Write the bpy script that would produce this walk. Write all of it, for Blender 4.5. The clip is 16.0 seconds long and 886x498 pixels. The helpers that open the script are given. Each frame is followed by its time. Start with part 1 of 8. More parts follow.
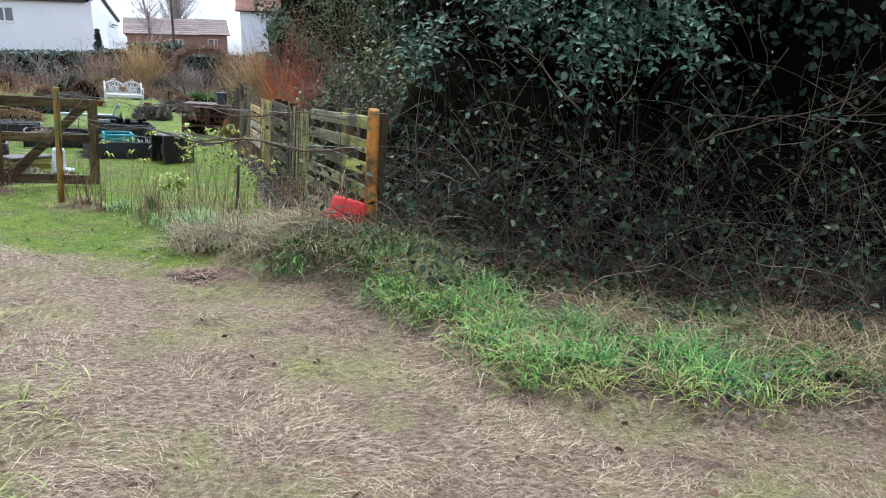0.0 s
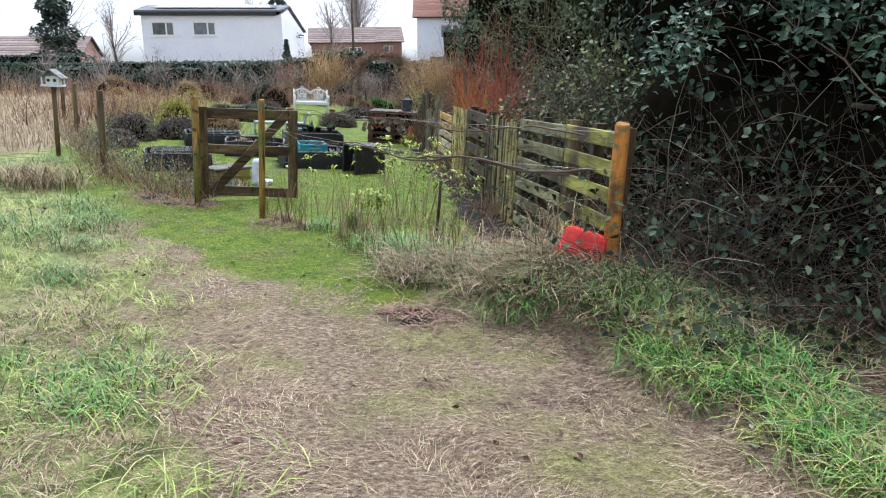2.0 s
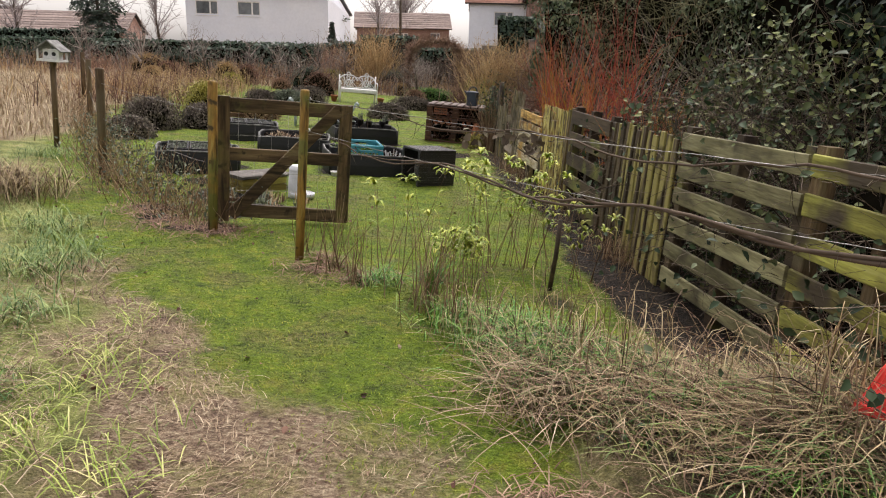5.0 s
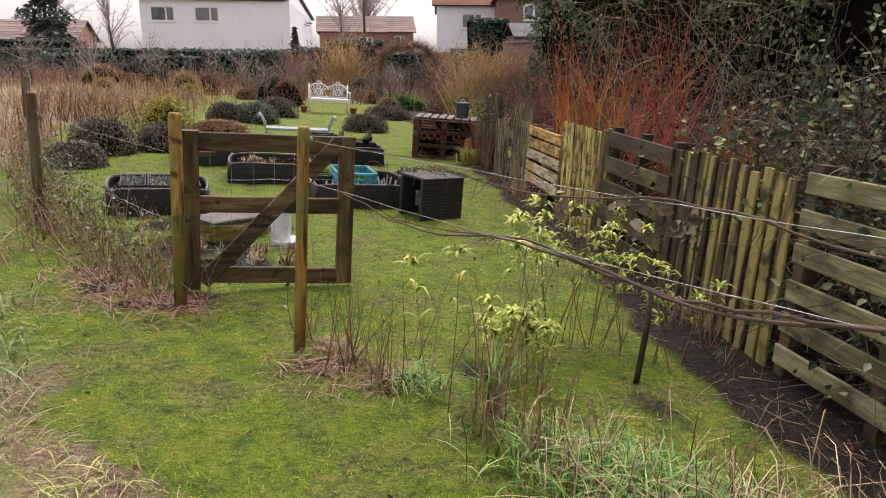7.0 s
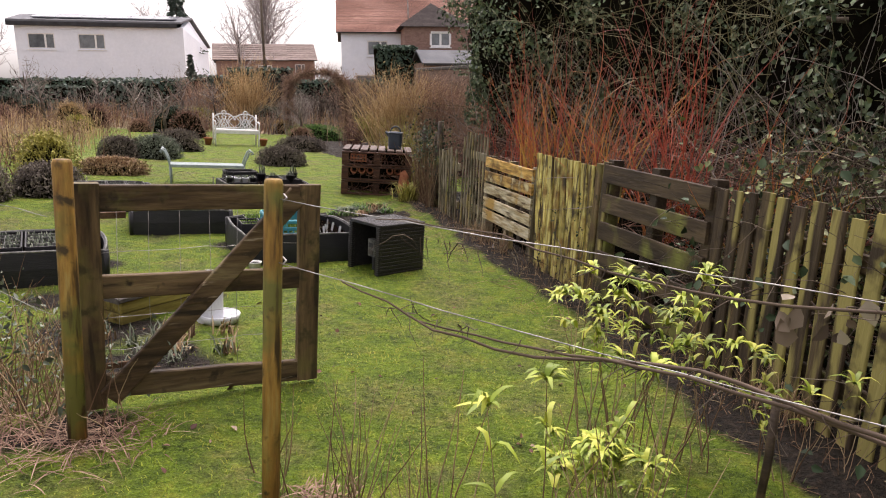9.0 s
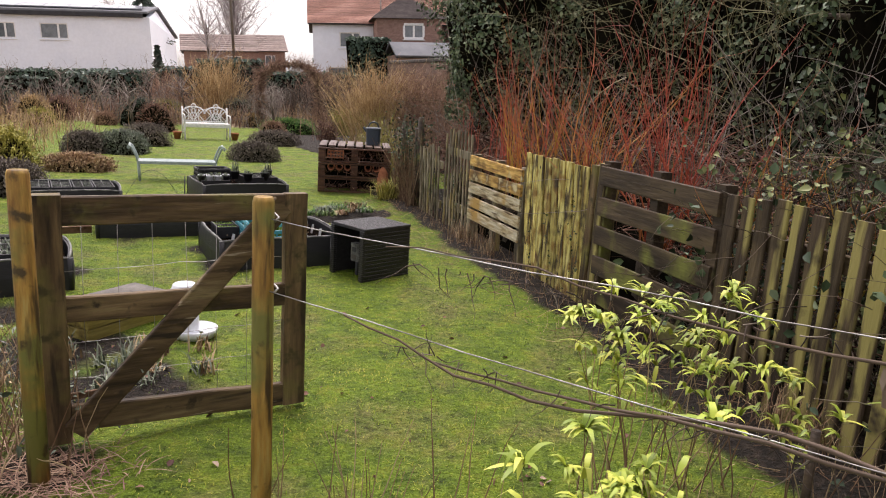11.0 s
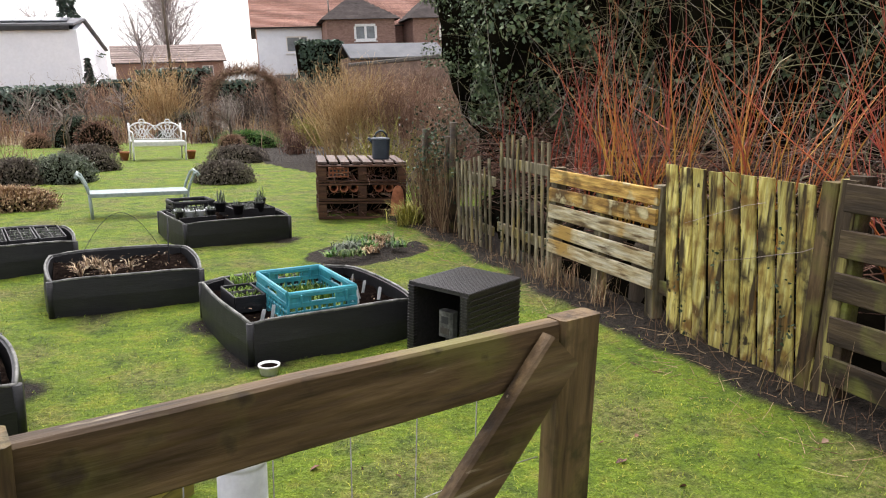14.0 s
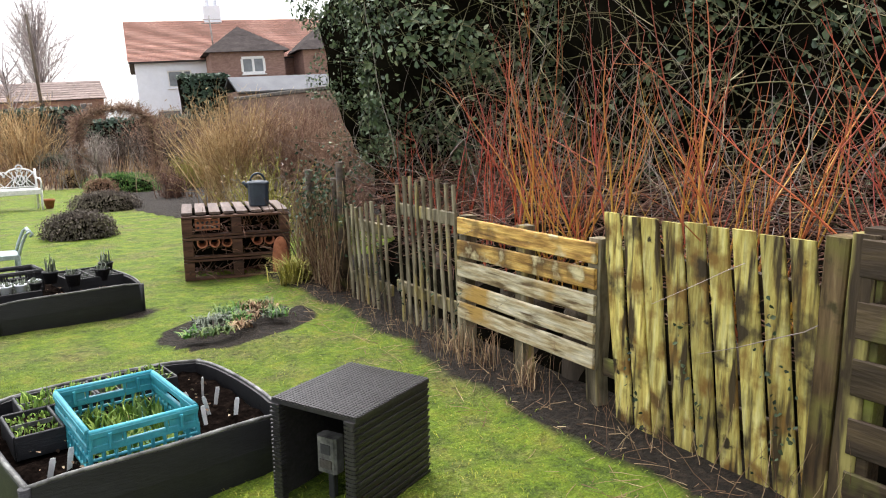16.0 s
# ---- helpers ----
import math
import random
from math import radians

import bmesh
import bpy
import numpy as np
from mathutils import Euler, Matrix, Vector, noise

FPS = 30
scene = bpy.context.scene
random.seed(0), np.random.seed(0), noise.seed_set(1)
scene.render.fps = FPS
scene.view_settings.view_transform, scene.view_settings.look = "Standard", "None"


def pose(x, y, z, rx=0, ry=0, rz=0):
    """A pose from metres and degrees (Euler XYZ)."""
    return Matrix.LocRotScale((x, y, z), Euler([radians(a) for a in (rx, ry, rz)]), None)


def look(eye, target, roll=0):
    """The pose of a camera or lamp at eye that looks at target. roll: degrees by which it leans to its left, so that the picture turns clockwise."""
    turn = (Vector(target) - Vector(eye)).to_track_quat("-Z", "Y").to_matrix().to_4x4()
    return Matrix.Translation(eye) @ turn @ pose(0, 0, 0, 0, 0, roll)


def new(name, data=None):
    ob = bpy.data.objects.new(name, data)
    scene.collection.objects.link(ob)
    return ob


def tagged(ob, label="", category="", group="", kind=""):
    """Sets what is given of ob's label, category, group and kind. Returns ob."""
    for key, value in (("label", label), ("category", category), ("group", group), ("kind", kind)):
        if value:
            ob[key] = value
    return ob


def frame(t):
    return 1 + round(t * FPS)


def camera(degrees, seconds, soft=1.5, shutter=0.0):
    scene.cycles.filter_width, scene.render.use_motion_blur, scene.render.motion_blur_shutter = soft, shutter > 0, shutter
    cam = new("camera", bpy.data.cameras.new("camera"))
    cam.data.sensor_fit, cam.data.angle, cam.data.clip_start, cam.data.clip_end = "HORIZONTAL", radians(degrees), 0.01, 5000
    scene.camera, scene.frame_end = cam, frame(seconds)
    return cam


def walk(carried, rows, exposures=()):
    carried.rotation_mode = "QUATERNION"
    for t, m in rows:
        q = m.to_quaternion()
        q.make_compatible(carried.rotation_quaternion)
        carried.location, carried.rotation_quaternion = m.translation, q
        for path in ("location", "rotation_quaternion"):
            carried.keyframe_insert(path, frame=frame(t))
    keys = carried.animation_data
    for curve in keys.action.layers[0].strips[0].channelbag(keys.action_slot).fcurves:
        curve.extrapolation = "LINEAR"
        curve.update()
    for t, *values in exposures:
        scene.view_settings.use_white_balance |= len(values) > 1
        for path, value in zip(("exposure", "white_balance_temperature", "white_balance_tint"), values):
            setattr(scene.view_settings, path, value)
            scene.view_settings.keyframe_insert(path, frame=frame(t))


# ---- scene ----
cam = camera(63.6, 16.0, soft=1.1)
PATH = [
    (0, (1.017, -2.060, 1.467), (1.733, -0.260, 0.968), 0.8),
    (0.5, (1.066, -1.963, 1.495), (1.569, -0.101, 0.964), 1.3),
    (1, (1.034, -1.722, 1.503), (1.448, 0.160, 0.966), 0.6),
    (1.5, (0.856, -1.361, 1.506), (1.233, 0.549, 1.048), -1.2),
    (2, (0.768, -1.038, 1.486), (1.056, 0.879, 0.992), -0.6),
    (2.5, (0.727, -0.616, 1.471), (1.006, 1.272, 0.874), -2.3),
    (3, (0.697, -0.217, 1.459), (1.051, 1.668, 0.892), -0.7),
    (3.5, (0.628, 0.202, 1.466), (0.995, 2.078, 0.878), -0.3),
    (4, (0.593, 0.578, 1.431), (0.816, 2.487, 0.878), -0.7),
    (4.5, (0.604, 0.941, 1.448), (0.748, 2.842, 0.843), -1.0),
    (5, (0.540, 1.312, 1.436), (0.734, 3.233, 0.915), 1.4),
    (5.2, (0.509, 1.422, 1.464), (0.698, 3.338, 0.923), 0.6),
    (7.3, (0.205, 2.881, 1.524), (0.526, 4.792, 1.027), 0.9),
    (7.5, (0.183, 3.023, 1.510), (0.533, 4.937, 1.049), 1.2),
    (8, (0.134, 3.388, 1.518), (0.492, 5.304, 1.072), 0.1),
    (8.5, (0.061, 3.735, 1.504), (0.514, 5.630, 1.054), 0.6),
    (8.7, (0.008, 3.873, 1.482), (0.516, 5.756, 1.043), 0.0),
    (10.8, (-0.108, 4.099, 1.530), (0.511, 5.940, 1.055), 0.1),
    (11, (-0.070, 4.250, 1.520), (0.550, 6.094, 1.058), 0.2),
    (11.5, (-0.058, 4.537, 1.512), (0.477, 6.416, 1.085), 0.2),
    (12, (-0.148, 4.916, 1.491), (0.403, 6.785, 1.039), 1.2),
    (12.5, (-0.266, 5.279, 1.499), (0.366, 7.123, 1.052), 0.2),
    (13, (-0.276, 5.691, 1.457), (0.253, 7.575, 1.044), -1.0),
    (13.5, (-0.357, 6.002, 1.454), (0.230, 7.862, 1.011), 1.1),
    (14, (-0.421, 6.385, 1.466), (0.336, 8.178, 1.008), -2.3),
    (14.5, (-0.369, 6.632, 1.459), (0.523, 8.374, 1.046), -2.3),
    (15, (-0.215, 6.910, 1.477), (0.785, 8.604, 1.117), -2.9),
    (15.5, (0.004, 7.197, 1.441), (1.071, 8.846, 1.062), -2.4),
    (16, (0.157, 7.368, 1.465), (1.159, 9.054, 1.073), -3.8),
]
EXPOSURES = [(0, 0.8, 5500, 8), (1.0, 0.84, 5600, 8.5), (2.0, 0.76, 5700, 9), (3.5, 0.63, 6200, 12), (5.0, 0.37, 6900, 16), (8.0, 0.5, 6900, 22), (11.0, 0.58, 6800, 20), (12.5, 0.52, 6800, 18), (14.0, 0.88, 6600, 14), (16.0, 1.12, 6500, 12)]
walk(cam, [(t, look(eye, target, roll)) for t, eye, target, roll in PATH], EXPOSURES)

# ---- sky and light: a flat overcast winter day ----
world = bpy.data.worlds.new("overcast_sky")
scene.world = world
world.use_nodes = True
wn, wl = world.node_tree.nodes, world.node_tree.links
sky = wn.new("ShaderNodeTexSky")
sky.sky_type, sky.sun_disc = "NISHITA", False
sky.sun_elevation, sky.sun_rotation = radians(64), radians(20)
sky.air_density, sky.dust_density, sky.ozone_density = 1.0, 3.0, 1.0
pale = wn.new("ShaderNodeHueSaturation")
pale.inputs["Saturation"].default_value = 0.12
pale.inputs["Value"].default_value = 1.0
wl.new(sky.outputs["Color"], pale.inputs["Color"])
wl.new(pale.outputs["Color"], wn["Background"].inputs["Color"])
wn["Background"].inputs["Strength"].default_value = 0.2
sun = new("sun", bpy.data.lights.new("sun", "SUN"))
sun.data.energy, sun.data.angle, sun.data.color = 2.0, radians(50), (1.0, 0.97, 0.93)
sun.matrix_world = look((0, 0, 30), (-3.5, -9, 10))

# The garden slopes down a little across the walk; TILT lays it on that slope.
TILT = Matrix.Rotation(radians(3.5), 4, "Y")
SLOPE = math.tan(radians(3.5))
rng = np.random.default_rng(7)


# ---- materials ----
def nodes_of(name):
    m = bpy.data.materials.new(name)
    m.use_nodes = True
    return m, m.node_tree.nodes, m.node_tree.links, m.node_tree.nodes["Principled BSDF"]


def ramp_of(n, stops):
    r = n.new("ShaderNodeValToRGB")
    el = r.color_ramp.elements
    while len(el) < len(stops):
        el.new(0.5)
    for e, (p, c) in zip(el, stops):
        e.position, e.color = p, (*c, 1)
    return r


def surface(name, stops, scale=6.0, stretch=(1, 1, 1), rough=0.85, bump=0.3, fine=60.0, island=0.0, vary=0.12,
            metal=0.0, spots=None, spec=0.3, translucent=0.0):
    """Two scales of noise: a broad one picks the colour, a fine one gives grain and relief."""
    m, n, l, p = nodes_of(name)
    co = n.new("ShaderNodeTexCoord")
    info = n.new("ShaderNodeObjectInfo")
    off = n.new("ShaderNodeVectorMath")
    off.operation = "MULTIPLY_ADD"
    off.inputs[1].default_value = (1, 1, 1)
    shift = n.new("ShaderNodeVectorMath")
    shift.operation = "SCALE"
    shift.inputs[0].default_value = (13.1, 7.7, 5.3)
    l.new(info.outputs["Random"], shift.inputs["Scale"])
    l.new(co.outputs["Object"], off.inputs[0])
    l.new(shift.outputs[0], off.inputs[2])
    mp = n.new("ShaderNodeMapping")
    mp.inputs["Scale"].default_value = stretch
    l.new(off.outputs[0], mp.inputs["Vector"])
    broad = n.new("ShaderNodeTexNoise")
    broad.inputs["Scale"].default_value, broad.inputs["Detail"].default_value, broad.inputs["Roughness"].default_value = scale, 6, 0.65
    l.new(mp.outputs[0], broad.inputs["Vector"])
    grain = n.new("ShaderNodeTexNoise")
    grain.inputs["Scale"].default_value, grain.inputs["Detail"].default_value = fine, 4
    l.new(mp.outputs[0], grain.inputs["Vector"])
    ramp = ramp_of(n, stops)
    fac = broad.outputs["Fac"]
    if island:
        geo = n.new("ShaderNodeNewGeometry")
        mixv = n.new("ShaderNodeMix")
        mixv.inputs["Factor"].default_value = island
        l.new(broad.outputs["Fac"], mixv.inputs["A"])
        l.new(geo.outputs["Random Per Island"], mixv.inputs["B"])
        fac = mixv.outputs["Result"]
    l.new(fac, ramp.inputs["Fac"])
    hsv = n.new("ShaderNodeHueSaturation")
    val = n.new("ShaderNodeMapRange")
    val.inputs["From Min"].default_value, val.inputs["From Max"].default_value = 0.3, 0.7
    val.inputs["To Min"].default_value, val.inputs["To Max"].default_value = 1 - vary, 1 + vary
    l.new(grain.outputs["Fac"], val.inputs["Value"])
    rnd = n.new("ShaderNodeMapRange")
    rnd.inputs["To Min"].default_value, rnd.inputs["To Max"].default_value = 1 - vary, 1 + vary
    l.new(info.outputs["Random"], rnd.inputs["Value"])
    mul = n.new("ShaderNodeMath")
    mul.operation = "MULTIPLY"
    l.new(val.outputs[0], mul.inputs[0])
    l.new(rnd.outputs[0], mul.inputs[1])
    l.new(mul.outputs[0], hsv.inputs["Value"])
    l.new(ramp.outputs["Color"], hsv.inputs["Color"])
    colour = hsv.outputs["Color"]
    for sc, lo, hi, col, *along_grain in (spots if isinstance(spots, list) else [spots] if spots else []):
        sp = n.new("ShaderNodeTexNoise")
        sp.inputs["Scale"].default_value, sp.inputs["Detail"].default_value = sc, 5
        l.new((mp if along_grain else off).outputs[0], sp.inputs["Vector"])
        mr = n.new("ShaderNodeMapRange")
        mr.inputs["From Min"].default_value, mr.inputs["From Max"].default_value = lo, hi
        l.new(sp.outputs["Fac"], mr.inputs["Value"])
        mc = n.new("ShaderNodeMix")
        mc.data_type = "RGBA"
        l.new(mr.outputs[0], mc.inputs["Factor"])
        l.new(colour, mc.inputs["A"])
        mc.inputs["B"].default_value = (*col, 1)
        colour = mc.outputs["Result"]
    l.new(colour, p.inputs["Base Color"])
    p.inputs["Roughness"].default_value, p.inputs["Metallic"].default_value = rough, metal
    p.inputs["Specular IOR Level"].default_value = spec
    if bump:
        b = n.new("ShaderNodeBump")
        b.inputs["Strength"].default_value, b.inputs["Distance"].default_value = bump, 0.01
        l.new(grain.outputs["Fac"], b.inputs["Height"])
        l.new(b.outputs["Normal"], p.inputs["Normal"])
    return m


def wood(name, stops, axis, spots=None, rough=0.62, scale=9.0, vary=0.22):
    s = {"x": (0.12, 1, 1), "y": (1, 0.12, 1), "z": (1, 1, 0.12)}[axis]
    return surface(name, stops, scale=scale, stretch=s, rough=rough, bump=0.5, fine=55, vary=vary, spots=spots, spec=0.25)


OLIVE = [(0.3, (0.09, 0.06, 0.02)), (0.42, (0.22, 0.16, 0.046)), (0.52, (0.38, 0.305, 0.085)), (0.68, (0.48, 0.41, 0.18))]
DARKW = [(0.3, (0.018, 0.013, 0.010)), (0.5, (0.055, 0.038, 0.024)), (0.66, (0.11, 0.08, 0.045)), (0.8, (0.2, 0.17, 0.07))]
PALEW = [(0.3, (0.09, 0.055, 0.022)), (0.44, (0.28, 0.185, 0.07)), (0.57, (0.46, 0.38, 0.21)), (0.72, (0.58, 0.54, 0.42))]
GATEW = [(0.32, (0.022, 0.013, 0.007)), (0.46, (0.072, 0.045, 0.022)), (0.58, (0.135, 0.09, 0.046)), (0.74, (0.25, 0.2, 0.1))]
POSTW = [(0.32, (0.09, 0.045, 0.014)), (0.46, (0.22, 0.115, 0.03)), (0.6, (0.36, 0.21, 0.05)), (0.78, (0.4, 0.33, 0.12))]
GREENW = [(0.3, (0.05, 0.045, 0.02)), (0.48, (0.15, 0.14, 0.045)), (0.62, (0.3, 0.29, 0.09)), (0.8, (0.3, 0.28, 0.15))]
MOSS = (0.16, 0.17, 0.04)
BLACKSTAIN = (0.02, 0.016, 0.012)
M = {}
M["board_olive"] = wood("board_olive", [(0.3, (0.14, 0.085, 0.025)), (0.4, (0.34, 0.26, 0.07)), (0.52, (0.5, 0.43, 0.13)), (0.7, (0.58, 0.54, 0.26))], "z", spots=[(7.0, 0.52, 0.66, (0.2, 0.115, 0.03)), (26.0, 0.52, 0.64, (0.05, 0.034, 0.016), 1), (4.5, 0.54, 0.66, (0.04, 0.028, 0.015)), (12.0, 0.64, 0.7, (0.03, 0.022, 0.012))], scale=30, vary=0.3)
M["board_dark"] = wood("board_dark", DARKW, "z", spots=[(7.0, 0.485, 0.55, (0.3, 0.26, 0.09), 1), (4.0, 0.54, 0.64, (0.045, 0.032, 0.02))])
M["rail_dark"] = wood("rail_dark", DARKW, "y", spots=(3.0, 0.55, 0.7, MOSS))
M["rail_green"] = wood("rail_green", [(0.3, (0.07, 0.06, 0.02)), (0.45, (0.2, 0.19, 0.045)), (0.58, (0.36, 0.36, 0.08)), (0.8, (0.42, 0.4, 0.17))], "y", spots=(2.5, 0.52, 0.68, (0.06, 0.045, 0.03)))
M["rail_grey"] = wood("rail_grey", [(0.3, (0.06, 0.05, 0.03)), (0.46, (0.16, 0.145, 0.075)), (0.6, (0.27, 0.255, 0.14)), (0.8, (0.36, 0.34, 0.22))], "y", spots=(2.5, 0.54, 0.68, (0.05, 0.04, 0.028)))
M["post_orange"] = wood("post_orange", [(0.3, (0.11, 0.042, 0.012)), (0.46, (0.29, 0.115, 0.02)), (0.6, (0.42, 0.175, 0.03)), (0.78, (0.46, 0.25, 0.06))], "z", spots=[(6.0, 0.52, 0.64, (0.1, 0.055, 0.02)), (16.0, 0.54, 0.66, (0.17, 0.13, 0.045))], scale=16)
M["board_pale"] = wood("board_pale", [(0.3, (0.16, 0.11, 0.055)), (0.42, (0.36, 0.28, 0.15)), (0.55, (0.54, 0.48, 0.33)), (0.72, (0.64, 0.61, 0.5))], "y", spots=[(2.2, 0.54, 0.66, (0.4, 0.25, 0.07)), (30.0, 0.56, 0.68, (0.1, 0.065, 0.03), 1)], scale=26, vary=0.3)
M["board_amber"] = wood("board_amber", [(0.3, (0.1, 0.05, 0.018)), (0.44, (0.3, 0.17, 0.045)), (0.57, (0.5, 0.32, 0.09)), (0.72, (0.56, 0.45, 0.2))], "y", spots=[(3.5, 0.5, 0.62, (0.09, 0.05, 0.02)), (7.0, 0.56, 0.66, (0.55, 0.48, 0.28))], scale=26, vary=0.3)
M["picket"] = wood("picket", [(0.3, (0.04, 0.032, 0.02)), (0.47, (0.15, 0.125, 0.08)), (0.64, (0.36, 0.32, 0.22))], "z", spots=[(4, 0.5, 0.64, (0.05, 0.045, 0.022)), (14, 0.55, 0.66, (0.3, 0.24, 0.09), 1)])
M["gate_x"] = wood("gate_x", GATEW, "x", spots=[(3.5, 0.54, 0.7, (0.13, 0.12, 0.035)), (20.0, 0.57, 0.68, (0.02, 0.013, 0.008), 1), (14.0, 0.6, 0.7, (0.03, 0.02, 0.012)), (40.0, 0.66, 0.72, (0.26, 0.21, 0.15), 1)])
M["gate_z"] = wood("gate_z", GATEW, "z", spots=[(3.5, 0.5, 0.68, (0.14, 0.125, 0.035)), (24.0, 0.56, 0.68, (0.025, 0.016, 0.01), 1), (11.0, 0.57, 0.68, (0.05, 0.04, 0.016))])
M["post"] = wood("post", POSTW, "z", spots=[(5.0, 0.45, 0.6, (0.15, 0.145, 0.04)), (26.0, 0.54, 0.66, (0.055, 0.034, 0.015), 1), (9.0, 0.61, 0.68, (0.06, 0.04, 0.018))], scale=20)
M["post_old"] = wood("post_old", GATEW, "z", spots=(3.0, 0.5, 0.7, (0.12, 0.10, 0.06)))
M["hive_wood"] = wood("hive_wood", [(0.3, (0.09, 0.06, 0.02)), (0.5, (0.25, 0.2, 0.05)), (0.7, (0.36, 0.32, 0.1))], "x")
M["pallet_brown"] = wood("pallet_brown", [(0.3, (0.03, 0.015, 0.01)), (0.5, (0.09, 0.042, 0.026)), (0.75, (0.19, 0.1, 0.062))], "x")
M["pallet_top"] = wood("pallet_top", [(0.3, (0.06, 0.042, 0.036)), (0.55, (0.14, 0.1, 0.085)), (0.8, (0.24, 0.19, 0.17))], "y")
M["wire"] = surface("wire", [(0.4, (0.2, 0.19, 0.18)), (0.6, (0.42, 0.41, 0.4))], metal=0.8, rough=0.5, bump=0.0)
M["rusty"] = surface("rusty", [(0.4, (0.09, 0.05, 0.03)), (0.6, (0.2, 0.13, 0.09))], metal=0.4, rough=0.7)
M["black_plastic"] = surface("black_plastic", [(0.3, (0.008, 0.008, 0.010)), (0.6, (0.015, 0.015, 0.018)), (0.8, (0.03, 0.029, 0.03))], scale=4, stretch=(1, 1, 5), rough=0.5, bump=0.25, fine=25, spec=0.4)
M["rim_plastic"] = surface("rim_plastic", [(0.35, (0.05, 0.05, 0.05)), (0.65, (0.24, 0.24, 0.23))], scale=12, rough=0.6)
M["rattan"] = surface("rattan", [(0.3, (0.01, 0.0095, 0.011)), (0.7, (0.035, 0.032, 0.035))], scale=40, rough=0.38, bump=0.2, spec=0.5, vary=0.3)
M["teal"] = surface("teal", [(0.3, (0.02, 0.2, 0.27)), (0.55, (0.04, 0.30, 0.38)), (0.8, (0.12, 0.42, 0.48))], scale=7, rough=0.45, bump=0.1, spec=0.5)
M["white_plastic"] = surface("white_plastic", [(0.3, (0.55, 0.57, 0.62)), (0.7, (0.75, 0.77, 0.82))], scale=8, rough=0.4, bump=0.05, vary=0.05, spec=0.5)
M["white_iron"] = surface("white_iron", [(0.3, (0.6, 0.6, 0.6)), (0.7, (0.85, 0.85, 0.85))], scale=20, rough=0.5, bump=0.1, vary=0.05)
M["blue_iron"] = surface("blue_iron", [(0.3, (0.23, 0.29, 0.3)), (0.7, (0.40, 0.46, 0.46))], scale=20, rough=0.55, bump=0.1)
M["red_plastic"] = surface("red_plastic", [(0.3, (0.45, 0.012, 0.01)), (0.7, (0.72, 0.03, 0.02))], scale=8, rough=0.4, bump=0.1, spec=0.5)
M["navy_plastic"] = surface("navy_plastic", [(0.3, (0.012, 0.018, 0.03)), (0.7, (0.03, 0.045, 0.065))], scale=8, rough=0.45, bump=0.1, spec=0.5)
M["terracotta"] = surface("terracotta", [(0.3, (0.22, 0.07, 0.035)), (0.7, (0.42, 0.17, 0.09))], scale=12, rough=0.85)
M["slab"] = surface("slab", [(0.3, (0.055, 0.049, 0.043)), (0.55, (0.11, 0.098, 0.088)), (0.8, (0.175, 0.16, 0.142))], scale=7, rough=0.7, bump=0.4, fine=90)
M["soil"] = surface("soil", [(0.3, (0.003, 0.0025, 0.002)), (0.55, (0.010, 0.007, 0.006)), (0.72, (0.03, 0.021, 0.016)), (0.85, (0.09, 0.07, 0.055))], scale=26, rough=0.95, bump=1.0, fine=60, vary=0.4, spec=0.0)
M["white_wall"] = surface("white_wall", [(0.3, (0.74, 0.78, 0.87)), (0.7, (0.83, 0.86, 0.94))], scale=0.4, rough=0.9, bump=0.1, fine=6, vary=0.03)
# Brick and pantile colours are paled to carry the haze of distance.
M["brick"] = surface("brick", [(0.3, (0.22, 0.13, 0.11)), (0.55, (0.32, 0.2, 0.165)), (0.8, (0.4, 0.28, 0.235))], scale=5, stretch=(1, 1, 3), rough=0.9, vary=0.2, fine=12)
M["pantile"] = surface("pantile", [(0.3, (0.3, 0.155, 0.12)), (0.55, (0.4, 0.22, 0.175)), (0.8, (0.5, 0.32, 0.27))], scale=1.5, rough=0.85, vary=0.2, fine=8)
M["slate"] = surface("slate", [(0.3, (0.032, 0.026, 0.026)), (0.7, (0.075, 0.062, 0.06))], scale=1.5, rough=0.9, spec=0.08, vary=0.2, fine=8)
M["grey_felt"] = surface("grey_felt", [(0.3, (0.11, 0.115, 0.13)), (0.7, (0.17, 0.175, 0.19))], scale=1.0, rough=0.85)
M["dark_trim"] = surface("dark_trim", [(0.3, (0.02, 0.02, 0.025)), (0.7, (0.05, 0.05, 0.055))], scale=3, rough=0.6)
M["panel_glass"] = surface("panel_glass", [(0.3, (0.14, 0.15, 0.18)), (0.7, (0.24, 0.25, 0.28))], scale=1, rough=0.25, bump=0.0, spec=0.6)
# Brown of the far roofs, lightened for haze.
M["roof_brown"] = surface("roof_brown", [(0.3, (0.2, 0.155, 0.14)), (0.7, (0.3, 0.24, 0.22))], scale=1.0, rough=0.9, vary=0.2, fine=5)
M["garden_wall"] = surface("garden_wall", [(0.3, (0.13, 0.09, 0.07)), (0.55, (0.22, 0.15, 0.12)), (0.75, (0.28, 0.23, 0.16))], scale=2.2, stretch=(1, 1, 2.5), rough=0.9, fine=10, vary=0.25)
M["pane"] = surface("pane", [(0.3, (0.09, 0.10, 0.11)), (0.7, (0.18, 0.2, 0.22))], scale=2, rough=0.08, bump=0.0, spec=0.8)


def leafy(name, stops, rough=0.6, island=0.85, vary=0.2, spec=0.35):
    return surface(name, stops, scale=1.2, rough=rough, bump=0.0, fine=5, island=island, vary=vary, spec=spec)


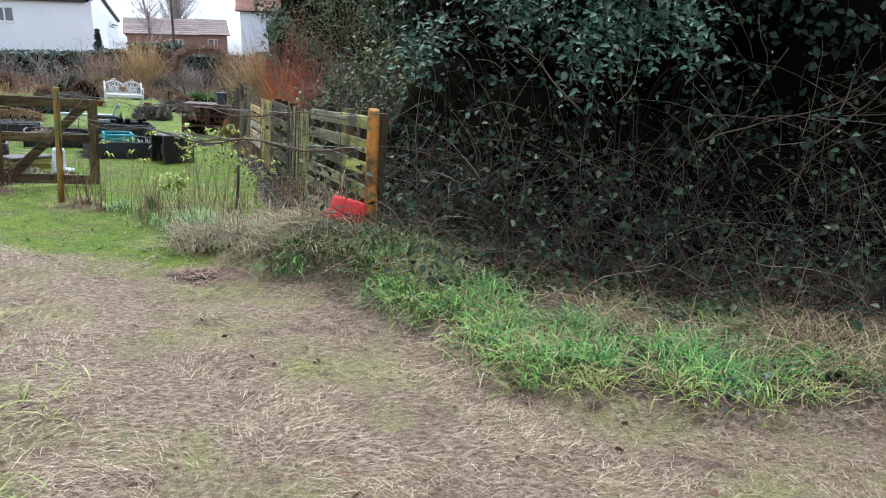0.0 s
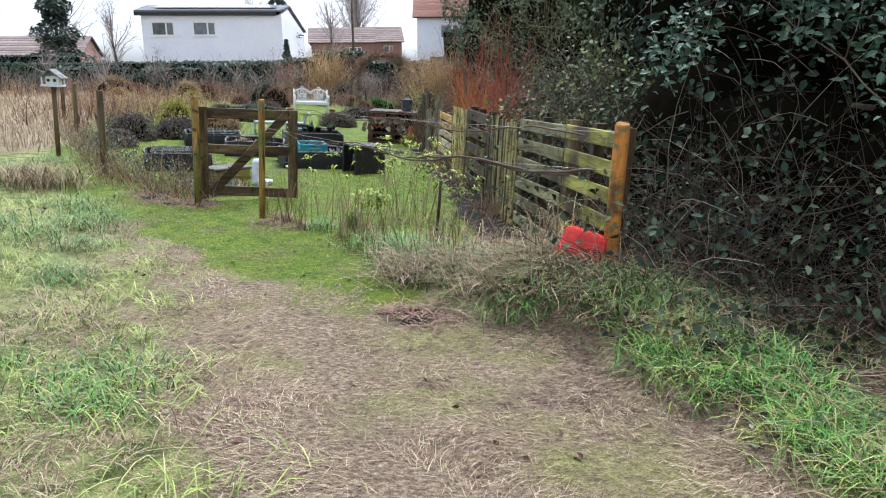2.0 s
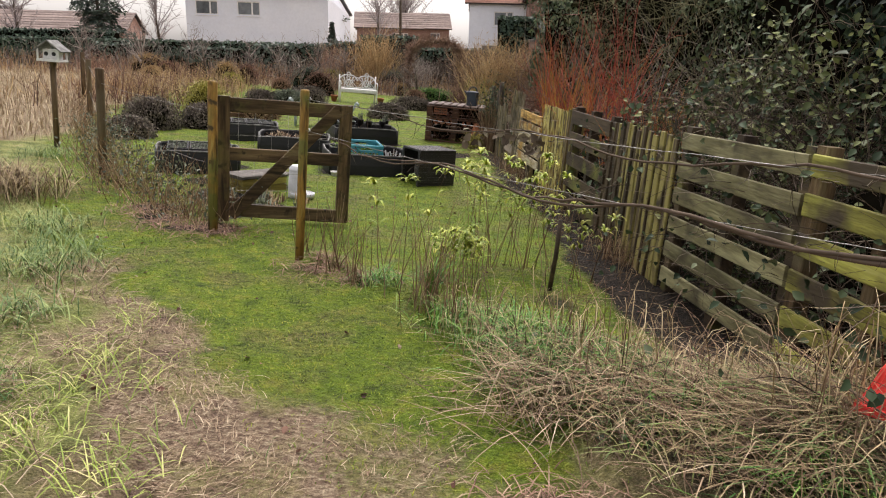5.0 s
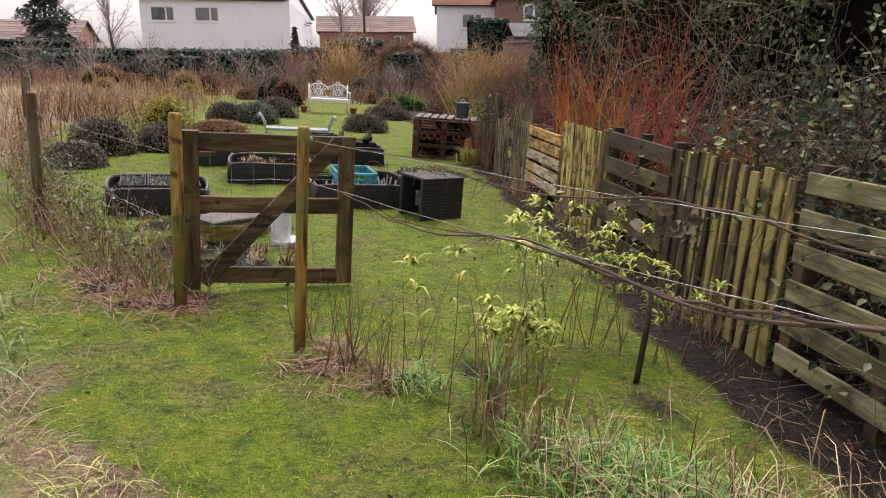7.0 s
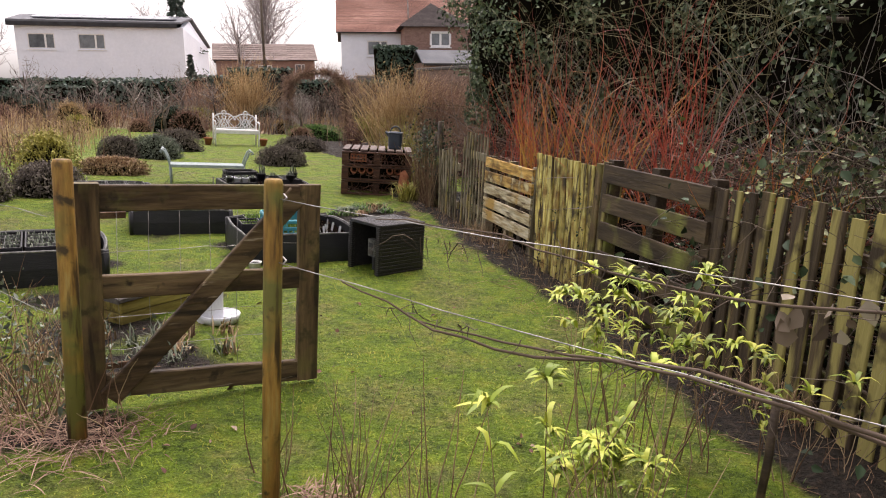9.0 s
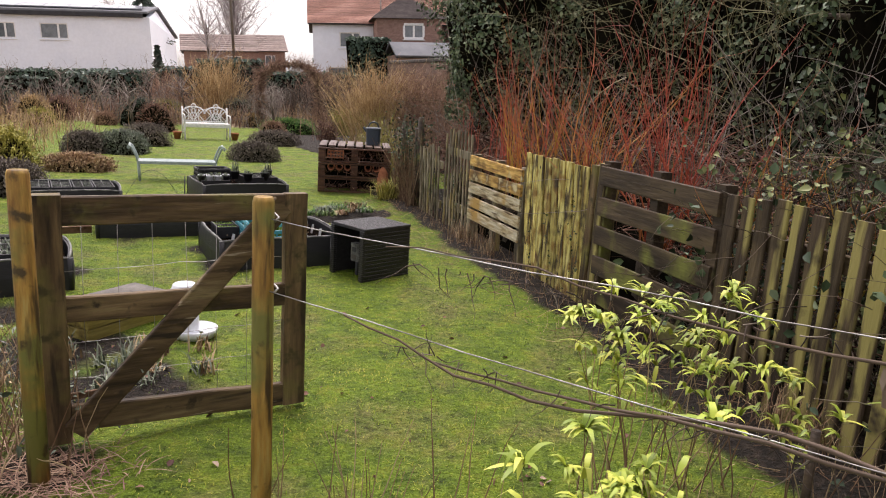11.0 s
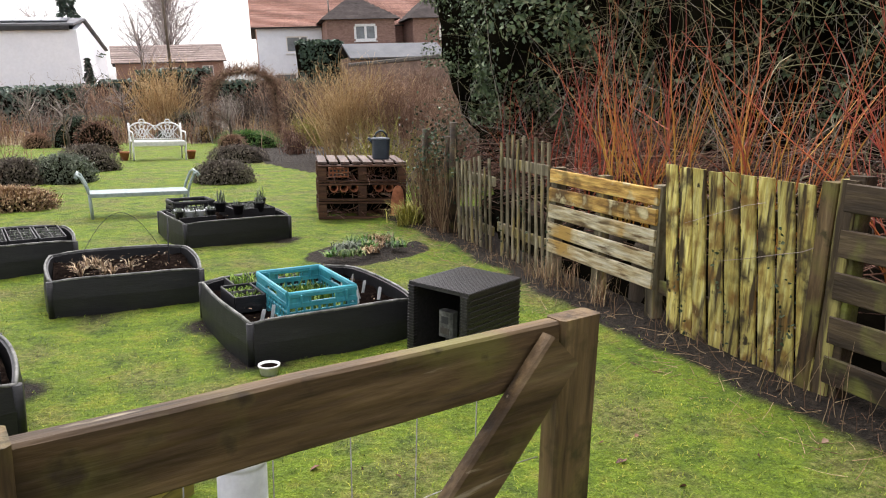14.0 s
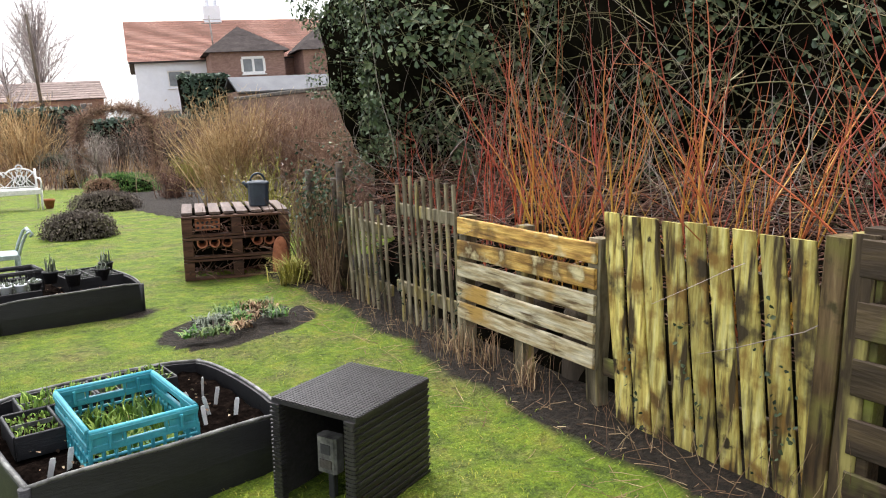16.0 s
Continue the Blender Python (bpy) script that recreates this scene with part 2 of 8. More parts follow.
# Ivy colour with the shade of the near hedge put into it.
M["ivy_shaded"] = leafy("ivy_shaded", [(0.1, (0.006, 0.012, 0.008)), (0.5, (0.014, 0.03, 0.017)), (0.85, (0.03, 0.06, 0.035)), (0.98, (0.085, 0.12, 0.085))], rough=0.6, spec=0.25)
# Sky light is put into this paler leaf colour of the overhang.
M["bough_leaf_lit"] = leafy("bough_leaf_lit", [(0.1, (0.02, 0.05, 0.03)), (0.5, (0.05, 0.11, 0.066)), (0.85, (0.1, 0.18, 0.12)), (0.98, (0.22, 0.31, 0.25))], rough=0.5, spec=0.4)
# Near-black colour that stands for the deep shade inside hedges, shrubs and heaps.
M["deep_shade"] = surface("deep_shade", [(0.3, (0.003, 0.003, 0.002)), (0.7, (0.01, 0.0085, 0.006))], scale=3, rough=1.0, bump=1.0, fine=9, spec=0.0)
M["bramble_leaf"] = leafy("bramble_leaf", [(0.1, (0.013, 0.024, 0.012)), (0.5, (0.032, 0.056, 0.026)), (0.82, (0.065, 0.095, 0.045)), (0.98, (0.2, 0.22, 0.14))], rough=0.6, spec=0.25)
M["bramble_stem"] = leafy("bramble_stem", [(0.1, (0.022, 0.015, 0.012)), (0.5, (0.06, 0.042, 0.032)), (0.8, (0.13, 0.1, 0.078)), (0.97, (0.33, 0.29, 0.23))], rough=0.8)
M["bramble_dead"] = leafy("bramble_dead", [(0.1, (0.03, 0.02, 0.015)), (0.5, (0.085, 0.058, 0.042)), (0.8, (0.18, 0.135, 0.1)), (0.97, (0.42, 0.36, 0.28))], rough=0.85)
M["mound_leaf"] = leafy("mound_leaf", [(0.1, (0.04, 0.055, 0.02)), (0.5, (0.12, 0.15, 0.05)), (0.85, (0.24, 0.27, 0.1)), (0.98, (0.36, 0.36, 0.2))], rough=0.6)
M["brush"] = leafy("brush", [(0.1, (0.05, 0.022, 0.016)), (0.5, (0.14, 0.06, 0.04)), (0.8, (0.24, 0.13, 0.09)), (0.97, (0.42, 0.33, 0.25))], rough=0.7)
def stem_colours(name, stops, top):
    """Bark that turns from ochre at the foot to crimson at the tips, each stem a little different."""
    m, n, l, p = nodes_of(name)
    co, geo = n.new("ShaderNodeTexCoord"), n.new("ShaderNodeNewGeometry")
    sep = n.new("ShaderNodeSeparateXYZ")
    l.new(co.outputs["Object"], sep.inputs[0])
    up = n.new("ShaderNodeMath")
    up.operation = "DIVIDE"
    up.inputs[1].default_value = top
    l.new(sep.outputs["Z"], up.inputs[0])
    mixv = n.new("ShaderNodeMix")
    mixv.inputs["Factor"].default_value = 0.55
    l.new(up.outputs[0], mixv.inputs["A"])
    l.new(geo.outputs["Random Per Island"], mixv.inputs["B"])
    r = ramp_of(n, stops)
    l.new(mixv.outputs["Result"], r.inputs["Fac"])
    l.new(r.outputs["Color"], p.inputs["Base Color"])
    p.inputs["Roughness"].default_value = 0.5
    return m


M["osier"] = stem_colours("osier", [(0.05, (0.5, 0.36, 0.05)), (0.28, (0.54, 0.29, 0.045)), (0.44, (0.5, 0.15, 0.045)), (0.62, (0.42, 0.1, 0.06)), (0.9, (0.24, 0.07, 0.055))], 1.9)
M["osier_red"] = stem_colours("osier_red", [(0.05, (0.5, 0.19, 0.04)), (0.3, (0.48, 0.1, 0.045)), (0.6, (0.38, 0.062, 0.042)), (0.95, (0.23, 0.05, 0.042))], 1.7)
M["lawn_blade"] = surface("lawn_blade", [(0.3, (0.04, 0.076, 0.008)), (0.43, (0.1, 0.165, 0.011)), (0.56, (0.19, 0.265, 0.016)), (0.72, (0.35, 0.33, 0.05))], scale=1.6, rough=0.6, bump=0.0, fine=9, island=0.35, vary=0.3)
M["tuft_green"] = leafy("tuft_green", [(0.05, (0.03, 0.095, 0.02)), (0.5, (0.075, 0.215, 0.034)), (0.8, (0.17, 0.33, 0.06)), (0.95, (0.38, 0.41, 0.15))])
M["tuft_lime"] = leafy("tuft_lime", [(0.05, (0.13, 0.19, 0.03)), (0.5, (0.29, 0.38, 0.065)), (0.8, (0.44, 0.47, 0.14)), (0.95, (0.58, 0.52, 0.26))])
M["pale_meadow"] = surface("pale_meadow", [(0.2, (0.2, 0.13, 0.08)), (0.42, (0.36, 0.27, 0.17)), (0.62, (0.52, 0.43, 0.29)), (0.82, (0.66, 0.58, 0.42))], scale=2.0, rough=0.7, bump=0.0, fine=9, island=0.5, vary=0.2)
M["tuft_blue"] = leafy("tuft_blue", [(0.05, (0.05, 0.1, 0.028)), (0.5, (0.12, 0.2, 0.055)), (0.9, (0.27, 0.34, 0.12))])
# Twig colour of the tall far trees, with haze mixed in.
M["far_twig"] = leafy("far_twig", [(0.05, (0.2, 0.17, 0.17)), (0.5, (0.34, 0.3, 0.3)), (0.9, (0.46, 0.42, 0.41))], rough=0.9)
M["tuft_grey"] = surface("tuft_grey", [(0.2, (0.06, 0.11, 0.03)), (0.45, (0.17, 0.23, 0.06)), (0.62, (0.32, 0.35, 0.12)), (0.82, (0.5, 0.44, 0.22))], scale=2.0, rough=0.6, bump=0.0, fine=9, island=0.5, vary=0.25)
M["straw"] = surface("straw", [(0.2, (0.1, 0.058, 0.038)), (0.42, (0.24, 0.16, 0.105)), (0.64, (0.4, 0.3, 0.195)), (0.85, (0.58, 0.48, 0.34))], scale=2.0, rough=0.75, bump=0.0, fine=9, island=0.65, vary=0.2)
M["dead_grass"] = surface("dead_grass", [(0.2, (0.06, 0.036, 0.022)), (0.44, (0.16, 0.105, 0.06)), (0.66, (0.32, 0.24, 0.13)), (0.9, (0.54, 0.46, 0.28))], scale=2.0, rough=0.75, bump=0.0, fine=9, island=0.7, vary=0.25)
# The same ivy, brightened as sky-lit leaves for the far trees.
M["ivy_lit"] = leafy("ivy_lit", [(0.1, (0.03, 0.05, 0.028)), (0.5, (0.08, 0.122, 0.062)), (0.8, (0.15, 0.205, 0.105)), (0.95, (0.32, 0.34, 0.22))], rough=0.5, spec=0.35)
M["moss_twig"] = leafy("moss_twig", [(0.05, (0.06, 0.06, 0.026)), (0.5, (0.15, 0.145, 0.065)), (0.9, (0.32, 0.29, 0.18))], rough=0.9)
M["dead_stem"] = leafy("dead_stem", [(0.05, (0.1, 0.05, 0.03)), (0.5, (0.24, 0.15, 0.085)), (0.9, (0.42, 0.32, 0.19))], rough=0.8)
M["rust_stem"] = leafy("rust_stem", [(0.05, (0.13, 0.065, 0.047)), (0.5, (0.29, 0.17, 0.12)), (0.9, (0.48, 0.34, 0.235))], rough=0.8)
M["tan_twig"] = leafy("tan_twig", [(0.05, (0.2, 0.12, 0.055)), (0.5, (0.44, 0.29, 0.14)), (0.9, (0.6, 0.46, 0.25))], rough=0.8)
M["grey_twig"] = leafy("grey_twig", [(0.05, (0.1, 0.078, 0.07)), (0.5, (0.24, 0.2, 0.18)), (0.9, (0.42, 0.38, 0.34))], rough=0.9)
M["yellow_leaf"] = leafy("yellow_leaf", [(0.05, (0.12, 0.18, 0.018)), (0.5, (0.25, 0.32, 0.03)), (0.9, (0.48, 0.48, 0.08))], rough=0.5)
M["seedling"] = leafy("seedling", [(0.05, (0.06, 0.12, 0.02)), (0.5, (0.14, 0.24, 0.04)), (0.9, (0.3, 0.4, 0.08))])
M["sage_leaf"] = leafy("sage_leaf", [(0.05, (0.06, 0.08, 0.055)), (0.5, (0.14, 0.17, 0.12)), (0.9, (0.26, 0.29, 0.22))])
M["heather"] = leafy("heather", [(0.05, (0.055, 0.045, 0.04)), (0.5, (0.14, 0.115, 0.1)), (0.9, (0.27, 0.235, 0.19))], rough=0.9)
M["dead_leaf"] = leafy("dead_leaf", [(0.05, (0.05, 0.035, 0.024)), (0.5, (0.13, 0.098, 0.07)), (0.9, (0.3, 0.26, 0.2))], rough=0.8)
# Hedge green is lifted for haze over the back of the garden.
M["hedge_leaf"] = leafy("hedge_leaf", [(0.05, (0.02, 0.042, 0.03)), (0.5, (0.042, 0.08, 0.055)), (0.9, (0.09, 0.135, 0.085))])
M["conifer_leaf"] = leafy("conifer_leaf", [(0.05, (0.03, 0.05, 0.04)), (0.5, (0.06, 0.09, 0.07)), (0.9, (0.12, 0.16, 0.12))])
M["shrub_gold"] = leafy("shrub_gold", [(0.05, (0.14, 0.12, 0.02)), (0.5, (0.29, 0.27, 0.05)), (0.9, (0.42, 0.38, 0.1))])
M["bark"] = surface("bark", [(0.3, (0.04, 0.032, 0.025)), (0.7, (0.13, 0.105, 0.08))], scale=8, stretch=(1, 1, 0.2), rough=0.95, bump=0.8)


# ---- meshes ----
def np_mesh(name, verts, faces, material):
    """One mesh from arrays: verts n x 3, faces m x k."""
    verts, faces = np.asarray(verts, dtype=np.float32), np.asarray(faces, dtype=np.int32)
    me = bpy.data.meshes.new(name)
    n, k = faces.shape
    me.vertices.add(len(verts))
    me.vertices.foreach_set("co", verts.ravel())
    me.loops.add(n * k)
    me.loops.foreach_set("vertex_index", faces.ravel())
    me.polygons.add(n)
    me.polygons.foreach_set("loop_start", np.arange(0, n * k, k, dtype=np.int32))
    me.update(calc_edges=True)
    me.materials.append(material)
    return me


class Geo:
    """Gathers faces of one part."""

    def __init__(self):
        self.v, self.f, self.smooth = [], [], []

    def ring_stack(self, rings, close=True, caps=True, smooth=False):
        base, k = len(self.v), len(rings[0])
        for r in rings:
            self.v.extend(tuple(p) for p in r)
        for i in range(len(rings) - 1):
            for j in range(k if close else k - 1):
                a, b = base + i * k + j, base + i * k + (j + 1) % k
                self.f.append((a, b, b + k, a + k))
                self.smooth.append(smooth)
        if caps:
            self.f.append(tuple(base + j for j in reversed(range(k))))
            self.f.append(tuple(base + (len(rings) - 1) * k + j for j in range(k)))
            self.smooth += [False, False]
        return self

    def beam(self, p0, p1, w, t, ch=0.004, up=(0, 0, 1), segs=1, wob=0.0):
        """A chamfered bar from p0 to p1: w across, t thick."""
        p0, p1, up = Vector(p0), Vector(p1), Vector(up)
        d = (p1 - p0).normalized()
        if abs(d.dot(up)) > 0.98:
            up = Vector((0, 1, 0))
        s = d.cross(up).normalized()
        n = s.cross(d)
        a, b = w / 2, t / 2
        ch = min(ch, a * 0.6, b * 0.6)
        prof = [(-a + ch, -b), (a - ch, -b), (a, -b + ch), (a, b - ch), (a - ch, b), (-a + ch, b), (-a, b - ch), (-a, -b + ch)]
        rings = []
        for i in range(segs + 1):
            q = p0.lerp(p1, i / segs)
            o = s * random.uniform(-wob, wob) + n * random.uniform(-wob, wob)
            g = 1 + (random.uniform(-wob, wob) / max(w, 0.01))
            rings.append([q + o + s * (x * g) + n * y for x, y in prof])
        return self.ring_stack(rings)

    def box(self, x, y, z, sx, sy, sz, ch=0.004):
        """A chamfered box standing on z."""
        return self.beam((x, y, z), (x, y, z + sz), sx, sy, ch, up=(0, 1, 0))

    def tube(self, pts, r, sides=6, smooth=True, caps=True):
        pts = [Vector(p) for p in pts]
        rs = r if isinstance(r, (list, tuple)) else [r] * len(pts)
        rings = []
        ref = Vector((0.31, 0.17, 0.93))
        for i, p in enumerate(pts):
            d = (pts[min(i + 1, len(pts) - 1)] - pts[max(i - 1, 0)]).normalized()
            if abs(d.dot(ref)) > 0.97:
                ref = Vector((0.9, 0.2, 0.1))
            s = d.cross(ref).normalized()
            n = s.cross(d)
            rings.append([p + (s * math.cos(a) + n * math.sin(a)) * rs[i] for a in [2 * math.pi * j / sides for j in range(sides)]])
        return self.ring_stack(rings, caps=caps, smooth=smooth)

    def lathe(self, prof, cx=0, cy=0, sides=20, caps=True, sx=1, sy=1):
        rings = [[(cx + r * sx * math.cos(a), cy + r * sy * math.sin(a), z) for a in [2 * math.pi * j / sides for j in range(sides)]] for r, z in prof]
        return self.ring_stack(rings, caps=caps, smooth=True)

    def mesh(self, name, material):
        me = bpy.data.meshes.new(name)
        me.from_pydata(self.v, [], self.f)
        me.polygons.foreach_set("use_smooth", self.smooth)
        me.materials.append(material)
        return me


def part(name, geo, material, parent, label="", kind=""):
    me = geo.mesh(name, material) if isinstance(geo, Geo) else geo
    ob = new(name, me)
    ob.parent = parent
    return tagged(ob, label, kind=kind)


def thing(name, label, category, m=None, group="", kind="", mesh=None, tilt=True):
    ob = new(name, mesh)
    m = m if m is not None else Matrix.Identity(4)
    ob.matrix_world = TILT @ m if tilt else m
    return tagged(ob, label, category, group, kind)


# ---- plants from arrays ----
def unit(a):
    return a / np.maximum(np.linalg.norm(a, axis=-1, keepdims=True), 1e-6)


def blades(base, h, w, lean, az=None, droop=0.5):
    """Grass blades: base n x 3, height, width, lean (metres sideways at the tip)."""
    n = len(base)
    az = rng.uniform(0, 2 * np.pi, n) if az is None else az
    side = np.stack([-np.sin(az), np.cos(az), np.zeros(n)], 1)
    out = np.stack([np.cos(az), np.sin(az), np.zeros(n)], 1)
    h, w, lean = [np.broadcast_to(np.asarray(q, dtype=float), (n,))[:, None] for q in (h, w, lean)]
    up = np.array([[0, 0, 1.0]])
    mid = base + up * h * 0.62 + out * lean * 0.32
    tip = base + up * h * (1 - droop * np.clip(lean / np.maximum(h, 1e-3), 0, 1.2) * 0.5) + out * lean
    v = np.stack([base - side * w / 2, base + side * w / 2, mid - side * w * 0.4, mid + side * w * 0.4, tip], 1).reshape(-1, 3)
    o = (np.arange(n) * 5)[:, None]
    f = np.concatenate([o + [[0, 1, 3]], o + [[0, 3, 2]], o + [[2, 3, 4]]], 0)
    return v, f


def arched(base, h, w, reach, az=None, over=0.45):
    """Long blades that rise, bow over and hang: height, width, reach sideways."""
    n = len(base)
    az = rng.uniform(0, 2 * np.pi, n) if az is None else az
    side = np.stack([-np.sin(az), np.cos(az), np.zeros(n)], 1)
    out = np.stack([np.cos(az), np.sin(az), np.zeros(n)], 1)
    h, w, reach = [np.broadcast_to(np.asarray(q, dtype=float), (n,))[:, None] for q in (h, w, reach)]
    bow = rng.uniform(0.5, 1.2, (n, 1)) * over
    rows = []
    for s, k in ((0, 0.8), (0.3, 1.0), (0.58, 0.85), (0.82, 0.55)):
        p = base + np.array([[0, 0, 1.0]]) * h * np.sin(s * np.pi / 2 * (1 + bow)) + out * reach * s ** 1.25
        rows += [p - side * w * k / 2, p + side * w * k / 2]
    rows.append(base + np.array([[0, 0, 1.0]]) * h * np.sin(np.pi / 2 * (1 + bow)) + out * reach)
    v = np.stack(rows, 1).reshape(-1, 3)
    o = (np.arange(n) * 9)[:, None]
    f = [o + [[a, a + 1, a + 3]] for a in (0, 2, 4)] + [o + [[a, a + 3, a + 2]] for a in (0, 2, 4)] + [o + [[6, 7, 8]]]
    return v, np.concatenate(f, 0)


def leaves(pos, nrm, size, aspect=0.6):
    """Folded leaves at pos that face nrm."""
    n = len(pos)
    nrm = unit(nrm)
    t = unit(np.cross(nrm, rng.normal(size=(n, 3))))
    b = np.cross(nrm, t)
    s = np.broadcast_to(np.asarray(size, dtype=float), (n,))[:, None]
    v = np.stack([pos - t * s * 0.5, pos - t * s * 0.18 + b * s * aspect * 0.5 + nrm * s * 0.12, pos + t * s * 0.2 + b * s * aspect * 0.36 + nrm * s * 0.08, pos + t * s * 0.55 - nrm * s * 0.08,
                  pos + t * s * 0.2 - b * s * aspect * 0.36 + nrm * s * 0.08, pos - t * s * 0.18 - b * s * aspect * 0.5 + nrm * s * 0.12], 1).reshape(-1, 3)
    o = (np.arange(n) * 6)[:, None]
    f = np.concatenate([o + [[0, 1, 2]], o + [[0, 2, 3]], o + [[0, 3, 4]], o + [[0, 4, 5]]], 0)
    return v, f


def twigs(start, way, length, radius, segs=4, wob=0.12, sag=0.0, taper=0.25):
    """Bent three-sided stems."""
    n = len(start)
    length = np.broadcast_to(np.asarray(length, dtype=float), (n,))[:, None]
    radius = np.broadcast_to(np.asarray(radius, dtype=float), (n,))[:, None]
    d = unit(way)
    step = length / segs
    pts = [start]
    for i in range(segs):
        d = unit(d + rng.normal(size=(n, 3)) * wob + np.array([[0, 0, -sag]]))
        pts.append(pts[-1] + d * step)
    ref = unit(rng.normal(size=(n, 3)))
    rings = []
    for i, p in enumerate(pts):
        q = unit(pts[min(i + 1, segs)] - pts[max(i - 1, 0)])
        s = unit(np.cross(q, ref))
        m = np.cross(q, s)
        r = radius * (1 - (1 - taper) * i / segs)
        rings.append(np.stack([p + r * (s * math.cos(a) + m * math.sin(a)) for a in (0, 2.094, 4.189)], 1))
    v = np.stack(rings, 1).reshape(-1, 3)
    k = 3 * (segs + 1)
    f = []
    o = (np.arange(n) * k)[:, None]
    for i in range(segs):
        for j in range(3):
            a, b = i * 3 + j, i * 3 + (j + 1) % 3
            f.append(o + [[a, b, b + 3, a + 3]])
    return v, np.concatenate(f, 0), pts


def joined(*pairs):
    vs, fs, o = [], [], 0
    for v, f in pairs:
        vs.append(v)
        fs.append(f + o)
        o += len(v)
    return np.concatenate(vs), np.concatenate(fs)


def ball(n):
    return unit(rng.normal(size=(n, 3)))


def lumpy(name, radii, material, amount=0.2, freq=1.3, sub=4, seed=0.0, flat=0.0):
    """A noise-shaped rounded mass; flat cuts its underside at that height."""
    bm = bmesh.new()
    bmesh.ops.create_icosphere(bm, subdivisions=sub, radius=1.0)
    for v in bm.verts:
        p = v.co.copy()
        k = 1 + amount * noise.noise(p * freq + Vector((seed, seed * 0.7, 3))) + amount * 0.5 * noise.noise(p * freq * 3 + Vector((seed, 5, 1)))
        v.co = Vector((p.x * radii[0] * k, p.y * radii[1] * k, max(p.z * radii[2] * k, -radii[2] * (1 - flat))))
    me = bpy.data.meshes.new(name)
    bm.to_mesh(me)
    bm.free()
    me.polygons.foreach_set("use_smooth", [True] * len(me.polygons))
    me.materials.append(material)
    return me


# ---- the plan: where lawn, path, verge and soil lie (garden coordinates) ----
LAWN_X = [-9, -4.6, -3.4, -2.0, -0.94, -0.2, 0.4, 1.3, 1.6, 2.6]
LAWN_Y = [20, 14.2, 10.4, 7.1, 5.4, 4.45, 3.95, 3.45, 3.9, 3.9]
VERGE_Y = [-6, 0.1, 0.4, 0.7, 1.05, 1.9, 2.7, 3.1, 3.4, 4.3, 5.3, 6.3]
VERGE_X = [9, 4.5, 3.5, 2.95, 2.68, 2.4, 2.2, 1.8, 1.45, 1.25, 1.0, 0.15]
FENCE_X = 2.55


def wiggle(x, y, s, a):
    return a * (np.sin(x * s * 1.7 + y * s * 0.6 + 1.3) * 0.5 + np.sin(y * s * 2.3 - x * s * 0.9) * 0.35 + np.sin((x + y) * s * 4.1) * 0.25)


def lawn_at(x, y):
    """1 on the mown lawn, 0 outside, soft in between."""
    d = y + wiggle(x, y, 2.0, 0.3) + wiggle(y, x, 5.0, 0.15) - np.interp(x, LAWN_X, LAWN_Y)
    return np.clip(d / 1.0 + 0.5, 0, 1)


def verge_at(x, y):
    d = x + wiggle(x, y, 2.2, 0.15) - np.interp(y, VERGE_Y, VERGE_X)
    inside = np.where(y > 3.4, np.clip((3.35 + (2.5 - x) * 1.24 + 0.35 - y) / 0.3, 0, 1), 1)
    return np.clip(d / 0.3 + 0.5, 0, 1) * inside * (y < 6.5)


def soil_at(x, y):
    border = np.clip((x + wiggle(x, y, 2.5, 0.1) - np.interp(y, [3.5, 5.0, 7.0, 8.5, 11], [2.12, 1.98, 2.05, 2.12, 2.18])) / 0.2, 0, 1) * (y > 4.0) * (y < 15)
    hole = 0.74 * np.clip((0.4 - np.hypot(x - 1.28, y - 3.3) + wiggle(x, y, 5, 0.14)) / 0.3, 0, 1)
    px, py = x - 1.5, y - 12.75
    bed = np.clip((1 - np.hypot(px / 0.66, (py - 0.25 * px) / 0.48) + wiggle(x, y, 4, 0.08)) / 0.12, 0, 1)
    mud = 0.0 * x
    for cx, cy, r in ((0.0, 10.3, 0.42), (-0.12, 10.9, 0.36), (-0.75, 11.45, 0.32), (-1.15, 10.2, 0.34), (0.95, 13.6, 0.34), (0.3, 12.3, 0.3), (-0.9, 8.4, 0.55), (-0.55, 7.85, 0.5), (-0.45, 9.15, 0.4), (-1.25, 9.2, 0.4), (-1.3, 7.7, 0.4), (0.9, 6.1, 0.28), (1.75, 5.6, 0.28), (-0.85, 7.1, 0.42), (-1.2, 7.35, 0.35), (0.05, 6.15, 0.3), (0.5, 5.95, 0.28)):
        mud = np.maximum(mud, np.clip((r - np.hypot(x - cx, y - cy) + wiggle(x, y, 6, 0.12)) / 0.3, 0, 1) * 0.8)
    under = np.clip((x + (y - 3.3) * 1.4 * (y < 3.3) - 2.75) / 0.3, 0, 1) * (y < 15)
    far_bed = np.clip((np.hypot((x - 5.2) / 3.2, (y - 24) / 7.0) < 1) * 1.0, 0, 1)
    return np.maximum.reduce([border, hole, bed, mud, under, far_bed * 0.8])


def field_at(x, y):
    """The rough pale meadow beyond the wire fence and behind the garden."""
    left = np.clip((-3.9 - (y - 13.5) * 0.12 - x + wiggle(x, y, 1.0, 0.4)) / 0.8, 0, 1) * (y > 11)
    back = np.clip((y - 29 + wiggle(x, y, 1.0, 0.6)) / 1.0, 0, 1)
    return np.maximum(left, back)


def level(x):
    """Height of the ground sheet in garden coordinates: the slope runs out to either side."""
    return SLOPE * (x - np.clip(x, -8, 6))


